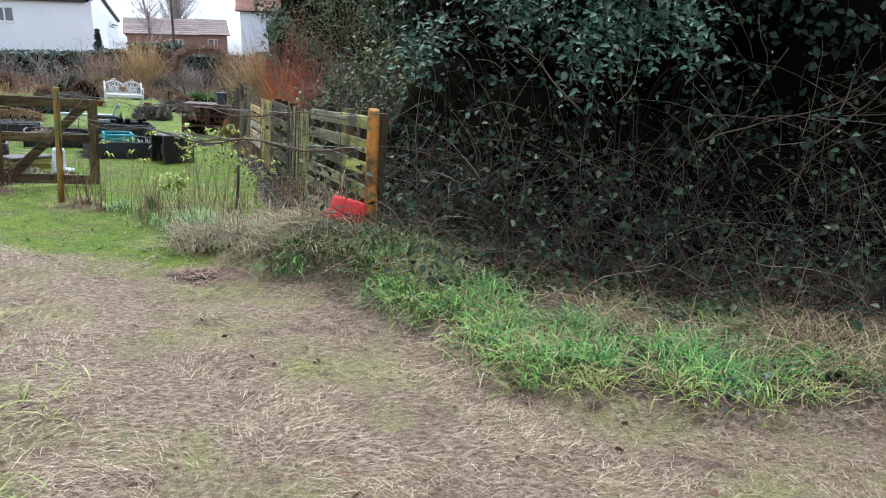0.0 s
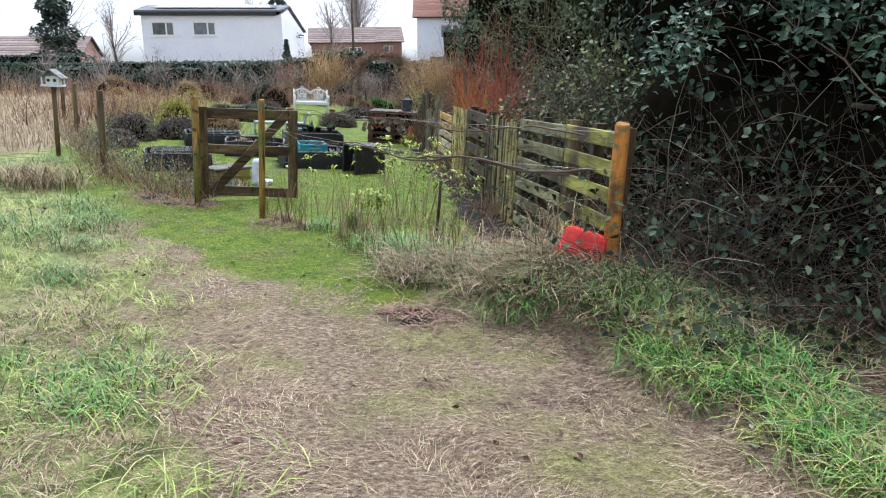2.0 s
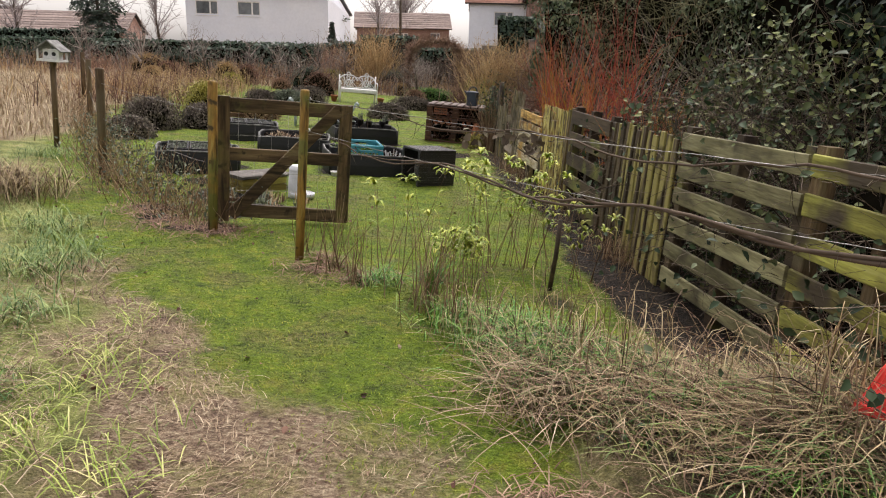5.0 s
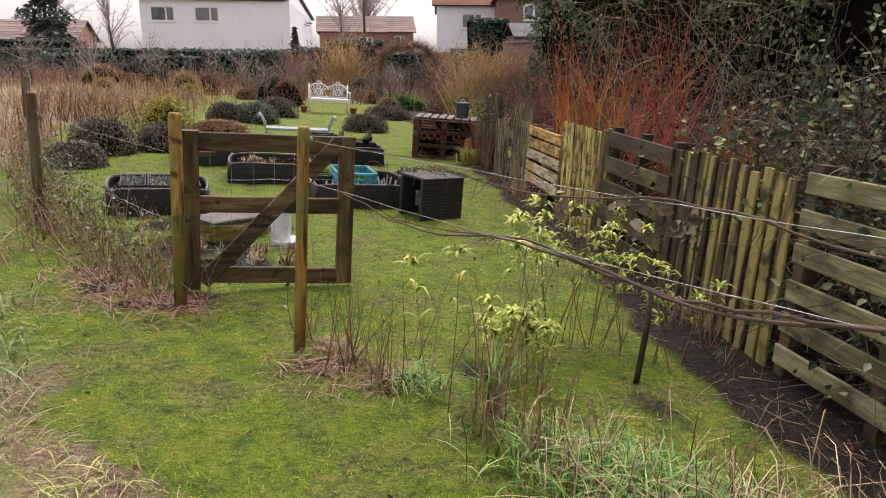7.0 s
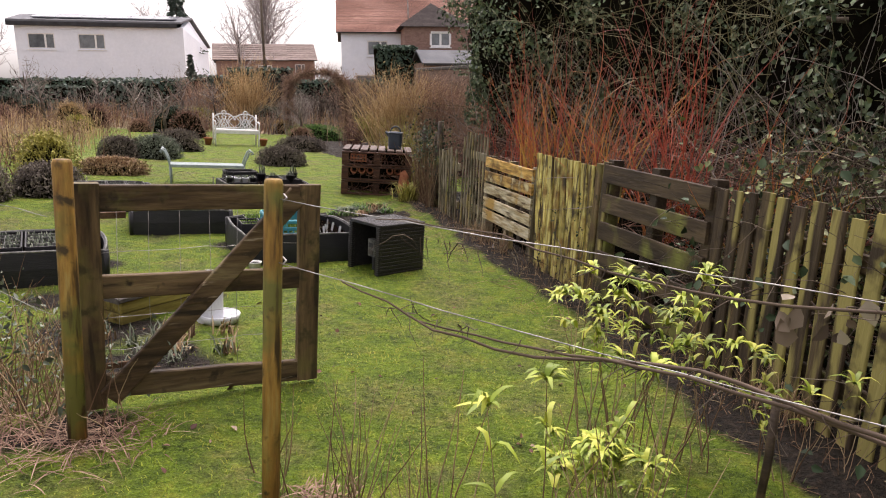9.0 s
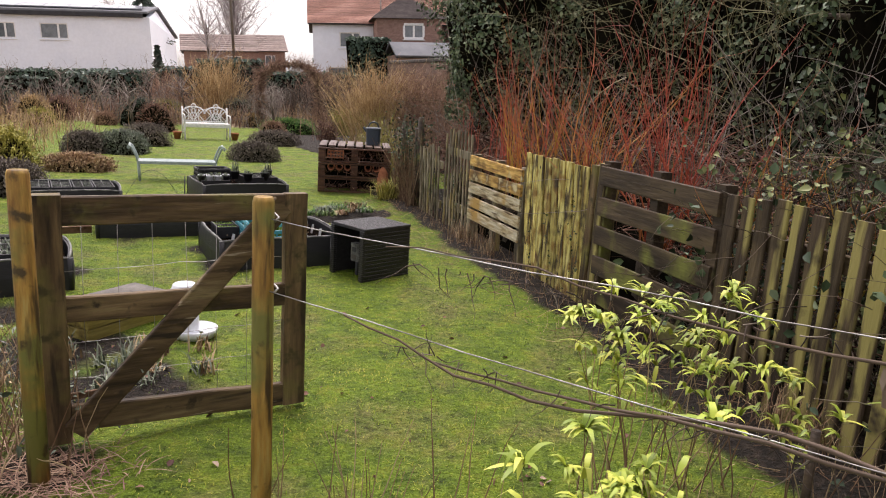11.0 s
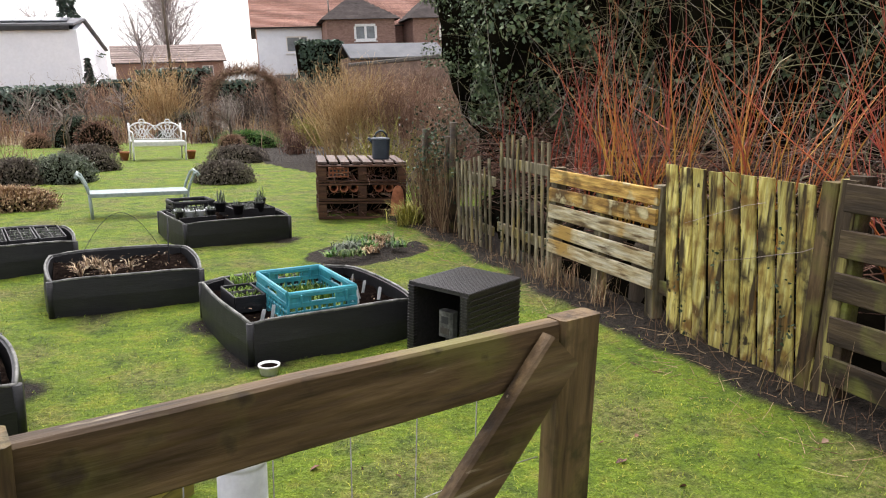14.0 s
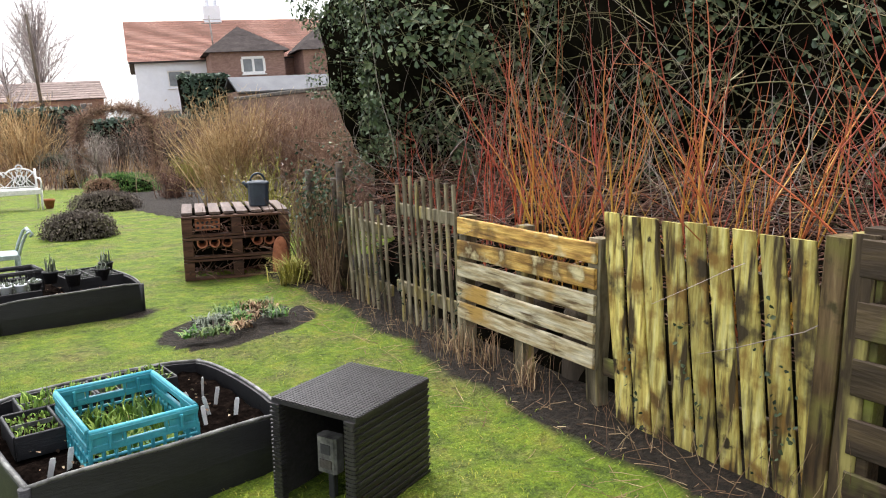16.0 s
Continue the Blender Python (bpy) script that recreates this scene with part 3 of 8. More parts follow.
def relief(x, y):
    near = np.exp(-np.maximum(np.hypot(x, y - 8) - 14, 0) / 6)
    s = soil_at(x, y)
    heap = 0.26 * np.exp(-((x - 2.25) / 0.5) ** 2 - ((y - 3.45) / 0.75) ** 2) + 0.16 * np.exp(-((x - 2.9) / 0.6) ** 2 - ((y - 2.7) / 0.7) ** 2)
    return heap + level(x) + near * (wiggle(x, y, 3.1, 0.010) + wiggle(y, x, 9.0, 0.006)) + 0.04 * s * (x > 2) * near + 0.09 * verge_at(x, y)


def spread(a, b, near, lo, hi, step):
    """Grid lines: even between lo and hi, then growing out to a and b."""
    mid = list(np.arange(lo, hi + 1e-6, step))
    out, d, x = [], step, hi
    while x < b:
        d *= 1.35
        x += d
        out.append(x)
    pre, d, x = [], step, lo
    while x > a:
        d *= 1.35
        x -= d
        pre.append(x)
    return np.array(pre[::-1] + mid + out)


def build_ground():
    xs, ys = spread(-1500, 1500, 0, -9, 7.5, 0.09), spread(-1500, 2500, 0, -3.5, 27, 0.09)
    gx, gy = np.meshgrid(xs, ys, indexing="ij")
    gz = relief(gx, gy)
    v = np.stack([gx, gy, gz], -1).reshape(-1, 3)
    ny = len(ys)
    i, j = np.meshgrid(np.arange(len(xs) - 1), np.arange(ny - 1), indexing="ij")
    a = (i * ny + j).ravel()
    f = np.stack([a, a + ny, a + ny + 1, a + 1], 1)
    m, n, l, p = nodes_of("ground")
    me = np_mesh("ground", v, f, m)
    me.polygons.foreach_set("use_smooth", [True] * len(me.polygons))
    z = np.ones((len(v), 4), dtype=np.float32)
    z[:, 3] = np.clip((0.5 - 0.25 * v[:, 1] - v[:, 0] + wiggle(v[:, 0], v[:, 1], 2.0, 0.5)) / 0.8 + 0.5, 0, 1)
    z[:, 0] = lawn_at(v[:, 0], v[:, 1]) * (1 - 0.75 * verge_at(v[:, 0], v[:, 1]))
    # Verge takes patchy soil colour too, leaving dark gaps between the tufts.
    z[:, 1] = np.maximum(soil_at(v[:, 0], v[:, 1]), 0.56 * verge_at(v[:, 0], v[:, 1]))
    z[:, 2] = field_at(v[:, 0], v[:, 1])
    at = me.attributes.new("zone", "FLOAT_COLOR", "POINT")
    at.data.foreach_set("color", z.ravel())
    tagged(thing("ground", "wet garden ground: mossy lawn, trampled straw path and bare soil", "ground", kind="structure", mesh=me), "", "")
    # colour by zone, broken up by noise
    zn = n.new("ShaderNodeAttribute")
    zn.attribute_name = "zone"
    sep = n.new("ShaderNodeSeparateColor")
    l.new(zn.outputs["Color"], sep.inputs[0])
    co = n.new("ShaderNodeTexCoord")

    def nz(scale, detail=6, rough=0.65, stretch=None):
        t = n.new("ShaderNodeTexNoise")
        t.inputs["Scale"].default_value, t.inputs["Detail"].default_value, t.inputs["Roughness"].default_value = scale, detail, rough
        src = co.outputs["Object"]
        if stretch:
            mp = n.new("ShaderNodeMapping")
            mp.inputs["Scale"].default_value = stretch
            mp.inputs["Rotation"].default_value = (0, 0, 0.7)
            l.new(src, mp.inputs["Vector"])
            src = mp.outputs[0]
        l.new(src, t.inputs["Vector"])
        return t

    def mixc(fac, a, b):
        x = n.new("ShaderNodeMix")
        x.data_type = "RGBA"
        l.new(fac, x.inputs["Factor"])
        l.new(a, x.inputs["A"])
        l.new(b, x.inputs["B"])
        return x.outputs["Result"]

    def edge(mask, tex, amount=0.7):
        """A mask whose border follows the noise."""
        s = n.new("ShaderNodeMath")
        s.operation = "MULTIPLY_ADD"
        l.new(tex.outputs["Fac"], s.inputs[0])
        s.inputs[1].default_value = amount
        l.new(mask, s.inputs[2])
        r = n.new("ShaderNodeMapRange")
        r.inputs["From Min"].default_value, r.inputs["From Max"].default_value = 0.5 + amount * 0.5 - 0.17, 0.5 + amount * 0.5 + 0.17
        l.new(s.outputs[0], r.inputs["Value"])
        return r.outputs[0]

    big, mid_, small, tiny = nz(1.1), nz(5.0), nz(24.0), nz(110.0)
    streak = nz(26.0, stretch=(1, 1.7, 1))
    lawn = ramp_of(n, [(0.3, (0.028, 0.045, 0.01)), (0.41, (0.088, 0.138, 0.012)), (0.53, (0.175, 0.25, 0.016)), (0.64, (0.285, 0.29, 0.035)), (0.76, (0.22, 0.18, 0.08))])
    l.new(mid_.outputs["Fac"], lawn.inputs["Fac"])
    moss = ramp_of(n, [(0.33, (0.022, 0.036, 0.01)), (0.5, (0.095, 0.165, 0.013)), (0.68, (0.2, 0.3, 0.022))])
    l.new(small.outputs["Fac"], moss.inputs["Fac"])
    half = n.new("ShaderNodeValue")
    half.outputs[0].default_value = 0.45
    lawn_c = mixc(half.outputs[0], lawn.outputs[0], moss.outputs[0])
    worn = ramp_of(n, [(0.35, (0.05, 0.045, 0.02)), (0.5, (0.15, 0.14, 0.045)), (0.68, (0.27, 0.23, 0.11))])
    l.new(small.outputs["Fac"], worn.inputs["Fac"])
    wear = n.new("ShaderNodeMapRange")
    wear.inputs["From Min"].default_value, wear.inputs["From Max"].default_value, wear.inputs["To Max"].default_value = 0.48, 0.64, 0.8
    l.new(nz(1.6, 7, 0.7).outputs["Fac"], wear.inputs["Value"])
    lawn_c = mixc(wear.outputs[0], lawn_c, worn.outputs[0])
    straw = ramp_of(n, [(0.3, (0.10, 0.06, 0.042)), (0.44, (0.2, 0.135, 0.092)), (0.56, (0.33, 0.25, 0.17)), (0.72, (0.5, 0.42, 0.29))])
    l.new(streak.outputs["Fac"], straw.inputs["Fac"])
    olive = ramp_of(n, [(0.35, (0.15, 0.15, 0.045)), (0.65, (0.36, 0.33, 0.14))])
    l.new(small.outputs["Fac"], olive.inputs["Fac"])
    patch = n.new("ShaderNodeMapRange")
    patch.inputs["From Min"].default_value, patch.inputs["From Max"].default_value = 0.47, 0.62
    l.new(big.outputs["Fac"], patch.inputs["Value"])
    straw_c = mixc(patch.outputs[0], straw.outputs[0], olive.outputs[0])
    rough_c = ramp_of(n, [(0.3, (0.07, 0.1, 0.025)), (0.45, (0.17, 0.2, 0.055)), (0.58, (0.3, 0.32, 0.11)), (0.72, (0.42, 0.36, 0.19))])
    l.new(mid_.outputs["Fac"], rough_c.inputs["Fac"])
    bare = n.new("ShaderNodeMapRange")
    bare.inputs["From Min"].default_value, bare.inputs["From Max"].default_value = 0.52, 0.66
    coarse = nz(2.7)
    l.new(coarse.outputs["Fac"], bare.inputs["Value"])
    earth = ramp_of(n, [(0.35, (0.07, 0.042, 0.03)), (0.65, (0.24, 0.165, 0.12))])
    l.new(small.outputs["Fac"], earth.inputs["Fac"])
    straw_c = mixc(bare.outputs[0], straw_c, earth.outputs[0])
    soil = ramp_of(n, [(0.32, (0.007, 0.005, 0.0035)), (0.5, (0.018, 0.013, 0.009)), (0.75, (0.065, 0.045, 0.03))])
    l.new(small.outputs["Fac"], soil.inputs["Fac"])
    field = ramp_of(n, [(0.3, (0.17, 0.12, 0.075)), (0.55, (0.34, 0.26, 0.17)), (0.75, (0.3, 0.29, 0.14))])
    l.new(mid_.outputs["Fac"], field.inputs["Fac"])
    straw_c = mixc(edge(zn.outputs["Alpha"], coarse), straw_c, rough_c.outputs[0])
    c = mixc(edge(sep.outputs["Red"], mid_), straw_c, lawn_c)
    c = mixc(edge(sep.outputs["Blue"], mid_), c, field.outputs[0])
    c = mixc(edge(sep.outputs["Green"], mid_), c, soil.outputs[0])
    hsv = n.new("ShaderNodeHueSaturation")
    mr = n.new("ShaderNodeMapRange")
    mr.inputs["From Min"].default_value, mr.inputs["From Max"].default_value = 0.3, 0.7
    mr.inputs["To Min"].default_value, mr.inputs["To Max"].default_value = 0.5, 1.45
    l.new(tiny.outputs["Fac"], mr.inputs["Value"])
    l.new(mr.outputs[0], hsv.inputs["Value"])
    l.new(c, hsv.inputs["Color"])
    l.new(hsv.outputs[0], p.inputs["Base Color"])
    p.inputs["Roughness"].default_value = 0.85
    p.inputs["Specular IOR Level"].default_value = 0.25
    add = n.new("ShaderNodeMath")
    l.new(small.outputs["Fac"], add.inputs[0])
    l.new(streak.outputs["Fac"], add.inputs[1])
    b = n.new("ShaderNodeBump")
    b.inputs["Strength"].default_value, b.inputs["Distance"].default_value = 0.95, 0.05
    l.new(add.outputs[0], b.inputs["Height"])
    l.new(b.outputs["Normal"], p.inputs["Normal"])


build_ground()


# ---- fences beside the garden ----
def fence_panel(name, label, group, pieces, rails, y0):
    """pieces and rails: lists of (part name, p0, p1, width, thickness, material)."""
    root = thing(name, label, "fence", pose(FENCE_X, y0, 0), group)
    for nm, p0, p1, w, t, up, mt in pieces + rails:
        g = Geo()
        g.beam((p0[0] - FENCE_X, p0[1] - y0, p0[2]), (p1[0] - FENCE_X, p1[1] - y0, p1[2]), w, t, 0.005, up, 4, min(0.006, w * 0.06 if w < t else 0.006) if nm != "board" else 0.003)
        if nm == "board":
            # sawn level at the top, whatever the lean
            for i in range(len(g.v) - 8, len(g.v)):
                g.v[i] = (g.v[i][0], g.v[i][1], p1[2])
        part(nm, g, M[mt], root)
    return root


X_AX = (1, 0, 0)
U = random.uniform


def slatted(y0, y1, z0, z1, n, mat_slat, mat_post, label, tilt0=0.0, gap=0.45, lean=0.0, top=""):
    """Pallet stood on edge: horizontal slats over three uprights."""
    slats, posts = [], []
    for i in range(n):
        h = (z1 - z0) / n
        z = z0 + h * (i + 0.5)
        slats.append(("slat", (FENCE_X + lean * z, y0, z + U(-0.008, 0.008)), (FENCE_X + lean * z, y1, z + tilt0 + U(-0.008, 0.008)), 0.022, h * (1 - gap), (0, 0, 1), top if top and i >= n - 2 else mat_slat))
    for k in (0.02, 0.5, 0.98):
        y = y0 + (y1 - y0) * k
        posts.append(("upright", (FENCE_X + 0.055, y, 0), (FENCE_X + 0.055 + lean * z1, y, z1 + tilt0 * k), 0.085, 0.085, X_AX, mat_post))
    return fence_panel("pallet_fence", label, "fence panels along the border", slats, posts, (y0 + y1) / 2)


def boarded(y0, y1, z0, z1, n, mat_board, mat_rail, label, gap=0.012, lean=0.0, drop=0.0, name="board_fence", tw=0.02, skew=0.0, rag=0.022):
    """Upright boards nailed to rails."""
    boards, rails = [], []
    w = (y1 - y0) / n
    for i in range(n):
        y = y0 + w * (i + 0.5)
        zt = z1 + U(-1, 1) * rag + drop * i / n
        o = U(-0.004, 0.004)
        boards.append(("board", (FENCE_X + o, y + skew + U(-0.004, 0.004), z0), (FENCE_X + o + lean, y + U(-0.005, 0.005), zt), tw, w - gap - U(0, rag * 0.4), (0, 1, 0), mat_board))
    for z in (z1 * 0.25, z1 * 0.8):
        rails.append(("rail", (FENCE_X + 0.04, y0, z), (FENCE_X + 0.04 + lean * 0.6, y1, z + drop), 0.03, 0.09, (0, 0, 1), mat_rail))
    return fence_panel(name, label, "fence panels along the border", boards, rails, (y0 + y1) / 2)


def build_fences():
    slatted(3.42, 4.5, 0.12, 1.25, 6, "rail_green", "post_old", "pallet fence panel with green algae on weathered slats", -0.02, 0.42)
    slatted(4.53, 5.95, 0.1, 1.22, 6, "rail_grey", "rail_dark", "pallet fence panel, mossy grey slats with wide gaps", -0.04, 0.42)
    boarded(6.0, 7.4, 0.03, 1.09, 12, "board_dark", "rail_dark", "old upright board fence, dark with yellow lichen", 0.03)
    slatted(7.44, 8.68, 0.06, 1.12, 5, "rail_dark", "rail_dark", "dark weathered pallet fence panel with sagging slats", 0.0, 0.36)
    boarded(8.84, 9.94, -0.03, 1.06, 9, "board_olive", "rail_dark", "upright board fence stained yellow green and black", 0.019, skew=-0.13, rag=0.006)
    slatted(9.98, 11.26, 0.23, 0.92, 5, "board_pale", "picket", "pale pallet fence panel with amber and bleached slats", 0.0, 0.22, top="board_amber")
    boarded(11.35, 12.25, 0.0, 1.1, 9, "picket", "picket", "leaning picket panel of thin grey battens", 0.06, lean=0.05, name="picket_fence", tw=0.02, skew=-0.17, rag=0.04)
    boarded(12.3, 13.1, 0.0, 0.86, 8, "picket", "picket", "low picket panel of thin grey battens", 0.055, name="picket_fence", tw=0.02, skew=-0.1, rag=0.05)
    for x, y, h, r, mt, lab in ((2.47, 3.22, 1.29, 0.05, "post_orange", "round orange fence post at the hedge"),
                                (2.62, 5.94, 1.16, 0.05, "rail_dark", "dark fence post between panels")):
        g = Geo().tube([(0, 0, -0.05), (0.005, 0, h * 0.5), (0, 0.004, h - 0.02), (0, 0, h)], [r, r * 0.98, r * 0.96, r * 0.8], 12)
        thing("fence_post", lab, "post", pose(x, y, 0), "fence posts", mesh=g.mesh("fence_post", M[mt]))
    ob = thing("fence_post", "dark square fence timbers bolted side by side", "post", pose(2.6, 8.75, 0), "fence posts")
    part("timber", Geo().beam((0, 0.045, -0.05), (0, 0.02, 1.08), 0.13, 0.085, 0.008, (0, 1, 0), 4, 0.003), M["gate_z"], ob)
    part("timber", Geo().beam((0.01, -0.05, -0.05), (0.01, -0.075, 1.1), 0.13, 0.09, 0.008, (0, 1, 0), 4, 0.003), M["board_dark"], ob)
    # brushwood end of the fence with a dark trunk
    root = thing("brushwood_screen", "bundled brushwood and ivy screen at the fence end", "screen", pose(2.6, 13.7, 0))
    n = 230
    b = np.stack([rng.uniform(-0.12, 0.12, n), rng.uniform(-0.5, 0.5, n), np.zeros(n)], 1)
    v, f, _ = twigs(b, np.array([[0, 0, 1.0]]) + rng.normal(size=(n, 3)) * 0.12, rng.uniform(0.45, 1.05, n), rng.uniform(0.004, 0.011, n), 5, 0.09)
    part("brushwood", np_mesh("brushwood", v, f, M["dead_stem"]), None, root, kind="stuff")
    for yy, hh in ((-0.42, 1.2), (-0.28, 1.05), (0.35, 1.1)):
        part("trunk", Geo().tube([(0, yy, 0), (0.02, yy + 0.02, hh * 0.5), (0, yy, hh)], [0.05, 0.045, 0.04], 9), M["rail_dark"], root)
    c = rng.normal(size=(600, 3)) * [[0.12, 0.32, 0.22]] + [[0, 0.05, 0.85]]
    v, f = leaves(c, rng.normal(size=(600, 3)) + [[-0.8, -0.6, 0.5]], 0.036, 0.8)
    part("ivy", np_mesh("ivy", v, f, M["bramble_leaf"]), None, root, kind="stuff")


build_fences()


def round_post(x, y, h, r, mt, label, lean=(0, 0), wires=()):
    g = Geo().tube([(0, 0, -0.05), (lean[0] * 0.5, lean[1] * 0.5, h * 0.5), (lean[0], lean[1], h - 0.015), (lean[0], lean[1], h)], [r, r * 1.02, r, r * 0.86], 14)
    ob = thing("fence_post", label, "post", pose(x, y, 0), "wire fence posts")
    part("stake", g, M[mt], ob)
    for z in wires:
        part("staple", Geo().tube([(r, -0.012, z - 0.01), (r + 0.012, 0, z), (r, 0.012, z + 0.01)], 0.004, 5), M["wire"], ob, "bright steel staple")
    return ob


def build_wire_fence():
    round_post(0.012, 6.3, 1.2, 0.031, "post", "round wooden latch post beside the gate, orange brown", wires=(1.14, 0.93))
    round_post(-0.73, 6.98, 1.17, 0.037, "post", "round wooden hanging post, orange brown with moss", (-0.02, 0.06))
    round_post(-2.3, 9.1, 1.1, 0.042, "post_old", "weathered stake in the wire fence")
    round_post(-4.15, 13.85, 1.0, 0.04, "post_old", "weathered stake in the wire fence far down the meadow")
    round_post(-5.6, 17.5, 1.0, 0.045, "post_old", "weathered stake in the wire fence far down the meadow")
    lines = [((0.03, 6.28, 1.14), (2.46, 3.16, 1.24), 0.03, "wire"), ((0.03, 6.28, 0.93), (2.46, 3.16, 1.0), 0.05, "wire"),
             ((-0.8, 7.0, 0.95), (-2.3, 9.1, 0.95), 0.02, "wire"), ((-0.8, 7.0, 0.55), (-2.3, 9.1, 0.6), 0.03, "wire"),
             ((-2.3, 9.1, 0.95), (-4.15, 13.85, 0.9), 0.02, "wire"), ((-2.3, 9.1, 0.55), (-4.15, 13.85, 0.5), 0.02, "wire"),
             ((-4.15, 13.85, 0.9), (-5.6, 17.5, 0.9), 0.02, "wire")]
    for a, b, sag, mt in lines:
        a, b = Vector(a), Vector(b)
        pts = []
        for i in range(25):
            q = i / 24
            p = a.lerp(b, q)
            p.z -= sag * 4 * q * (1 - q)
            p += Vector((U(-1, 1), U(-1, 1), U(-1, 1))) * 0.004
            pts.append(p)
        thing("fence_wire", "thin slack galvanised wire strung between posts", "wire", None, "fence wires", mesh=Geo().tube(pts, 0.0016, 5).mesh("fence_wire", M[mt]))
    # bramble shoots that have climbed along the wires
    for k, (z0, z1, n, r) in enumerate(((1.12, 1.22, 1, 0.006), (0.9, 0.98, 2, 0.0085))):
        root = thing("bramble_runner", "thorny bare bramble runner twined along the wire", "bramble", None, "runners on the wires")
        for j in range(n):
            pts, ph = [], U(0, 6)
            s0, s1 = (0.06 + U(0, 0.1), U(0.9, 1.0))
            for i in range(34):
                q = s0 + (s1 - s0) * i / 33
                p = Vector((0.03, 6.28, z0)).lerp(Vector((2.46, 3.16, z1)), q)
                p.z -= (0.03, 0.05)[k] * 4 * q * (1 - q)
                p += Vector((math.sin(q * 23 + ph) * 0.02 + U(-0.006, 0.006), math.cos(q * 17 + ph) * 0.02, math.sin(q * 19 + ph * 2) * 0.03 + U(-0.008, 0.008)))
                pts.append(p)
            part("stem", Geo().tube(pts, [r * (0.3 + 0.9 * i / 33) for i in range(34)], 5), M["bramble_dead"], root)
        m = 120
        q = rng.uniform(0.12, 1, m)[:, None]
        st = np.array([[0.03, 6.28, z0 - 0.03]]) * (1 - q) + np.array([[2.46, 3.16, z1 - 0.03]]) * q
        v, f, pts = twigs(st, rng.normal(size=(m, 3)) + [[0, 0, -0.6]], rng.uniform(0.03, 0.14, m), 0.002, 4, 0.3, 0.05)
        part("side_growth", np_mesh("side_growth", v, f, M["bramble_stem"]), None, root, kind="stuff")

    # withered leaves hanging from the top wire
    m = 34
    q = rng.uniform(0.38, 0.52, m)[:, None]
    st = np.array([[0.03, 6.28, 1.14]]) * (1 - q) + np.array([[2.46, 3.16, 1.24]]) * q
    st[:, 2] -= rng.uniform(0.03, 0.13, m)
    v, f = leaves(st, rng.normal(size=(m, 3)) * 0.7 + [[-0.4, -1, 0.2]], rng.uniform(0.025, 0.06, m), 0.75)
    thing("withered_leaves", "withered grey-brown leaves caught on the top wire", "dead leaves", kind="stuff", mesh=np_mesh("withered_leaves", v, f, M["dead_leaf"]))


build_wire_fence()


def build_gate():
    """The open field gate hangs on the left post; its free end sags a little."""
    a, b = Vector((-0.712, 7.27, 0)), Vector((0.255, 7.5, 0))
    yaw = math.degrees(math.atan2(b.y - a.y, b.x - a.x))
    w = (b - a).length
    root = thing("garden_gate", "weathered brown wooden field gate with diagonal brace", "gate", pose(a.x, a.y, 0, 0, 0, yaw))
    up = (0, 1, 0)
    part("stile", Geo().beam((0.0, 0, 0.03), (0, 0, 1.05), 0.1, 0.07, 0.006, up, 4, 0.003), M["gate_z"], root)
    part("stile", Geo().beam((w, 0, 0.02), (w, 0, 1.035), 0.105, 0.05, 0.006, up, 4, 0.003), M["gate_z"], root)
    for z0, z1, hgt in ((0.985, 0.975, 0.115), (0.59, 0.565, 0.105), (0.125, 0.075, 0.11)):
        part("rail", Geo().beam((0.05, 0.0, z0), (w - 0.05, 0.0, z1), 0.034, hgt, 0.005, (0, 0, 1), 5, 0.002), M["gate_x"], root)
    part("brace", Geo().beam((0.06, -0.04, 0.08), (w - 0.07, -0.04, 0.99), 0.032, 0.1, 0.005, (0, 0, 1), 5, 0.002), M["gate_x"], root)
    for z in (0.28, 0.43, 0.74):
        part("mesh_wire", Geo().tube([(0.05 + (w - 0.1) * i / 10, 0.03, z + U(-0.006, 0.006)) for i in range(11)], 0.0012, 5), M["wire"], root)
    for i in range(6):
        x = 0.12 + (w - 0.2) * i / 6
        part("mesh_wire", Geo().tube([(x, 0.03, 0.12), (x + U(-0.01, 0.01), 0.032, 0.5), (x, 0.03, 0.94)], 0.0011, 5), M["wire"], root)
    for z in (0.9, 0.2):
        part("hinge", Geo().beam((-0.06, 0.045, z), (0.16, 0.045, z), 0.01, 0.03, 0.003), M["rusty"], root, "rusted strap hinge")


build_gate()


def build_bird_table():
    root = thing("bird_house", "small white wooden bird house on a tall post", "bird house", pose(-3.47, 10.85, 0))
    part("post", Geo().tube([(0, 0, -0.05), (0, 0, 1.06)], 0.035, 10), M["post_old"], root)
    part("floor", Geo().box(0, 0, 1.05, 0.27, 0.27, 0.025), M["white_iron"], root)
    body = part("walls", Geo().box(0, 0.02, 1.075, 0.17, 0.17, 0.12), M["white_iron"], root)
    for s in (-1, 1):
        part("opening", Geo().lathe([(0.025, 0), (0.025, 0.004)], sides=10).mesh("opening", M["dark_trim"]), None, body).matrix_local = pose(s * 0.045, -0.066, 1.14, 90, 0, 0)
        part("roof_board", Geo().beam((s * 0.165, 0, 1.17), (0, 0, 1.3), 0.3, 0.018, 0.003, up=(0, 0, 1)), M["rim_plastic"], root)
    for sx in (-0.12, 0.12):
        for sy in (-0.12, 0.12):
            part("corner_post", Geo().beam((sx, sy, 1.07), (sx, sy, 1.2), 0.018, 0.018, 0.002), M["white_iron"], root)


build_bird_table()


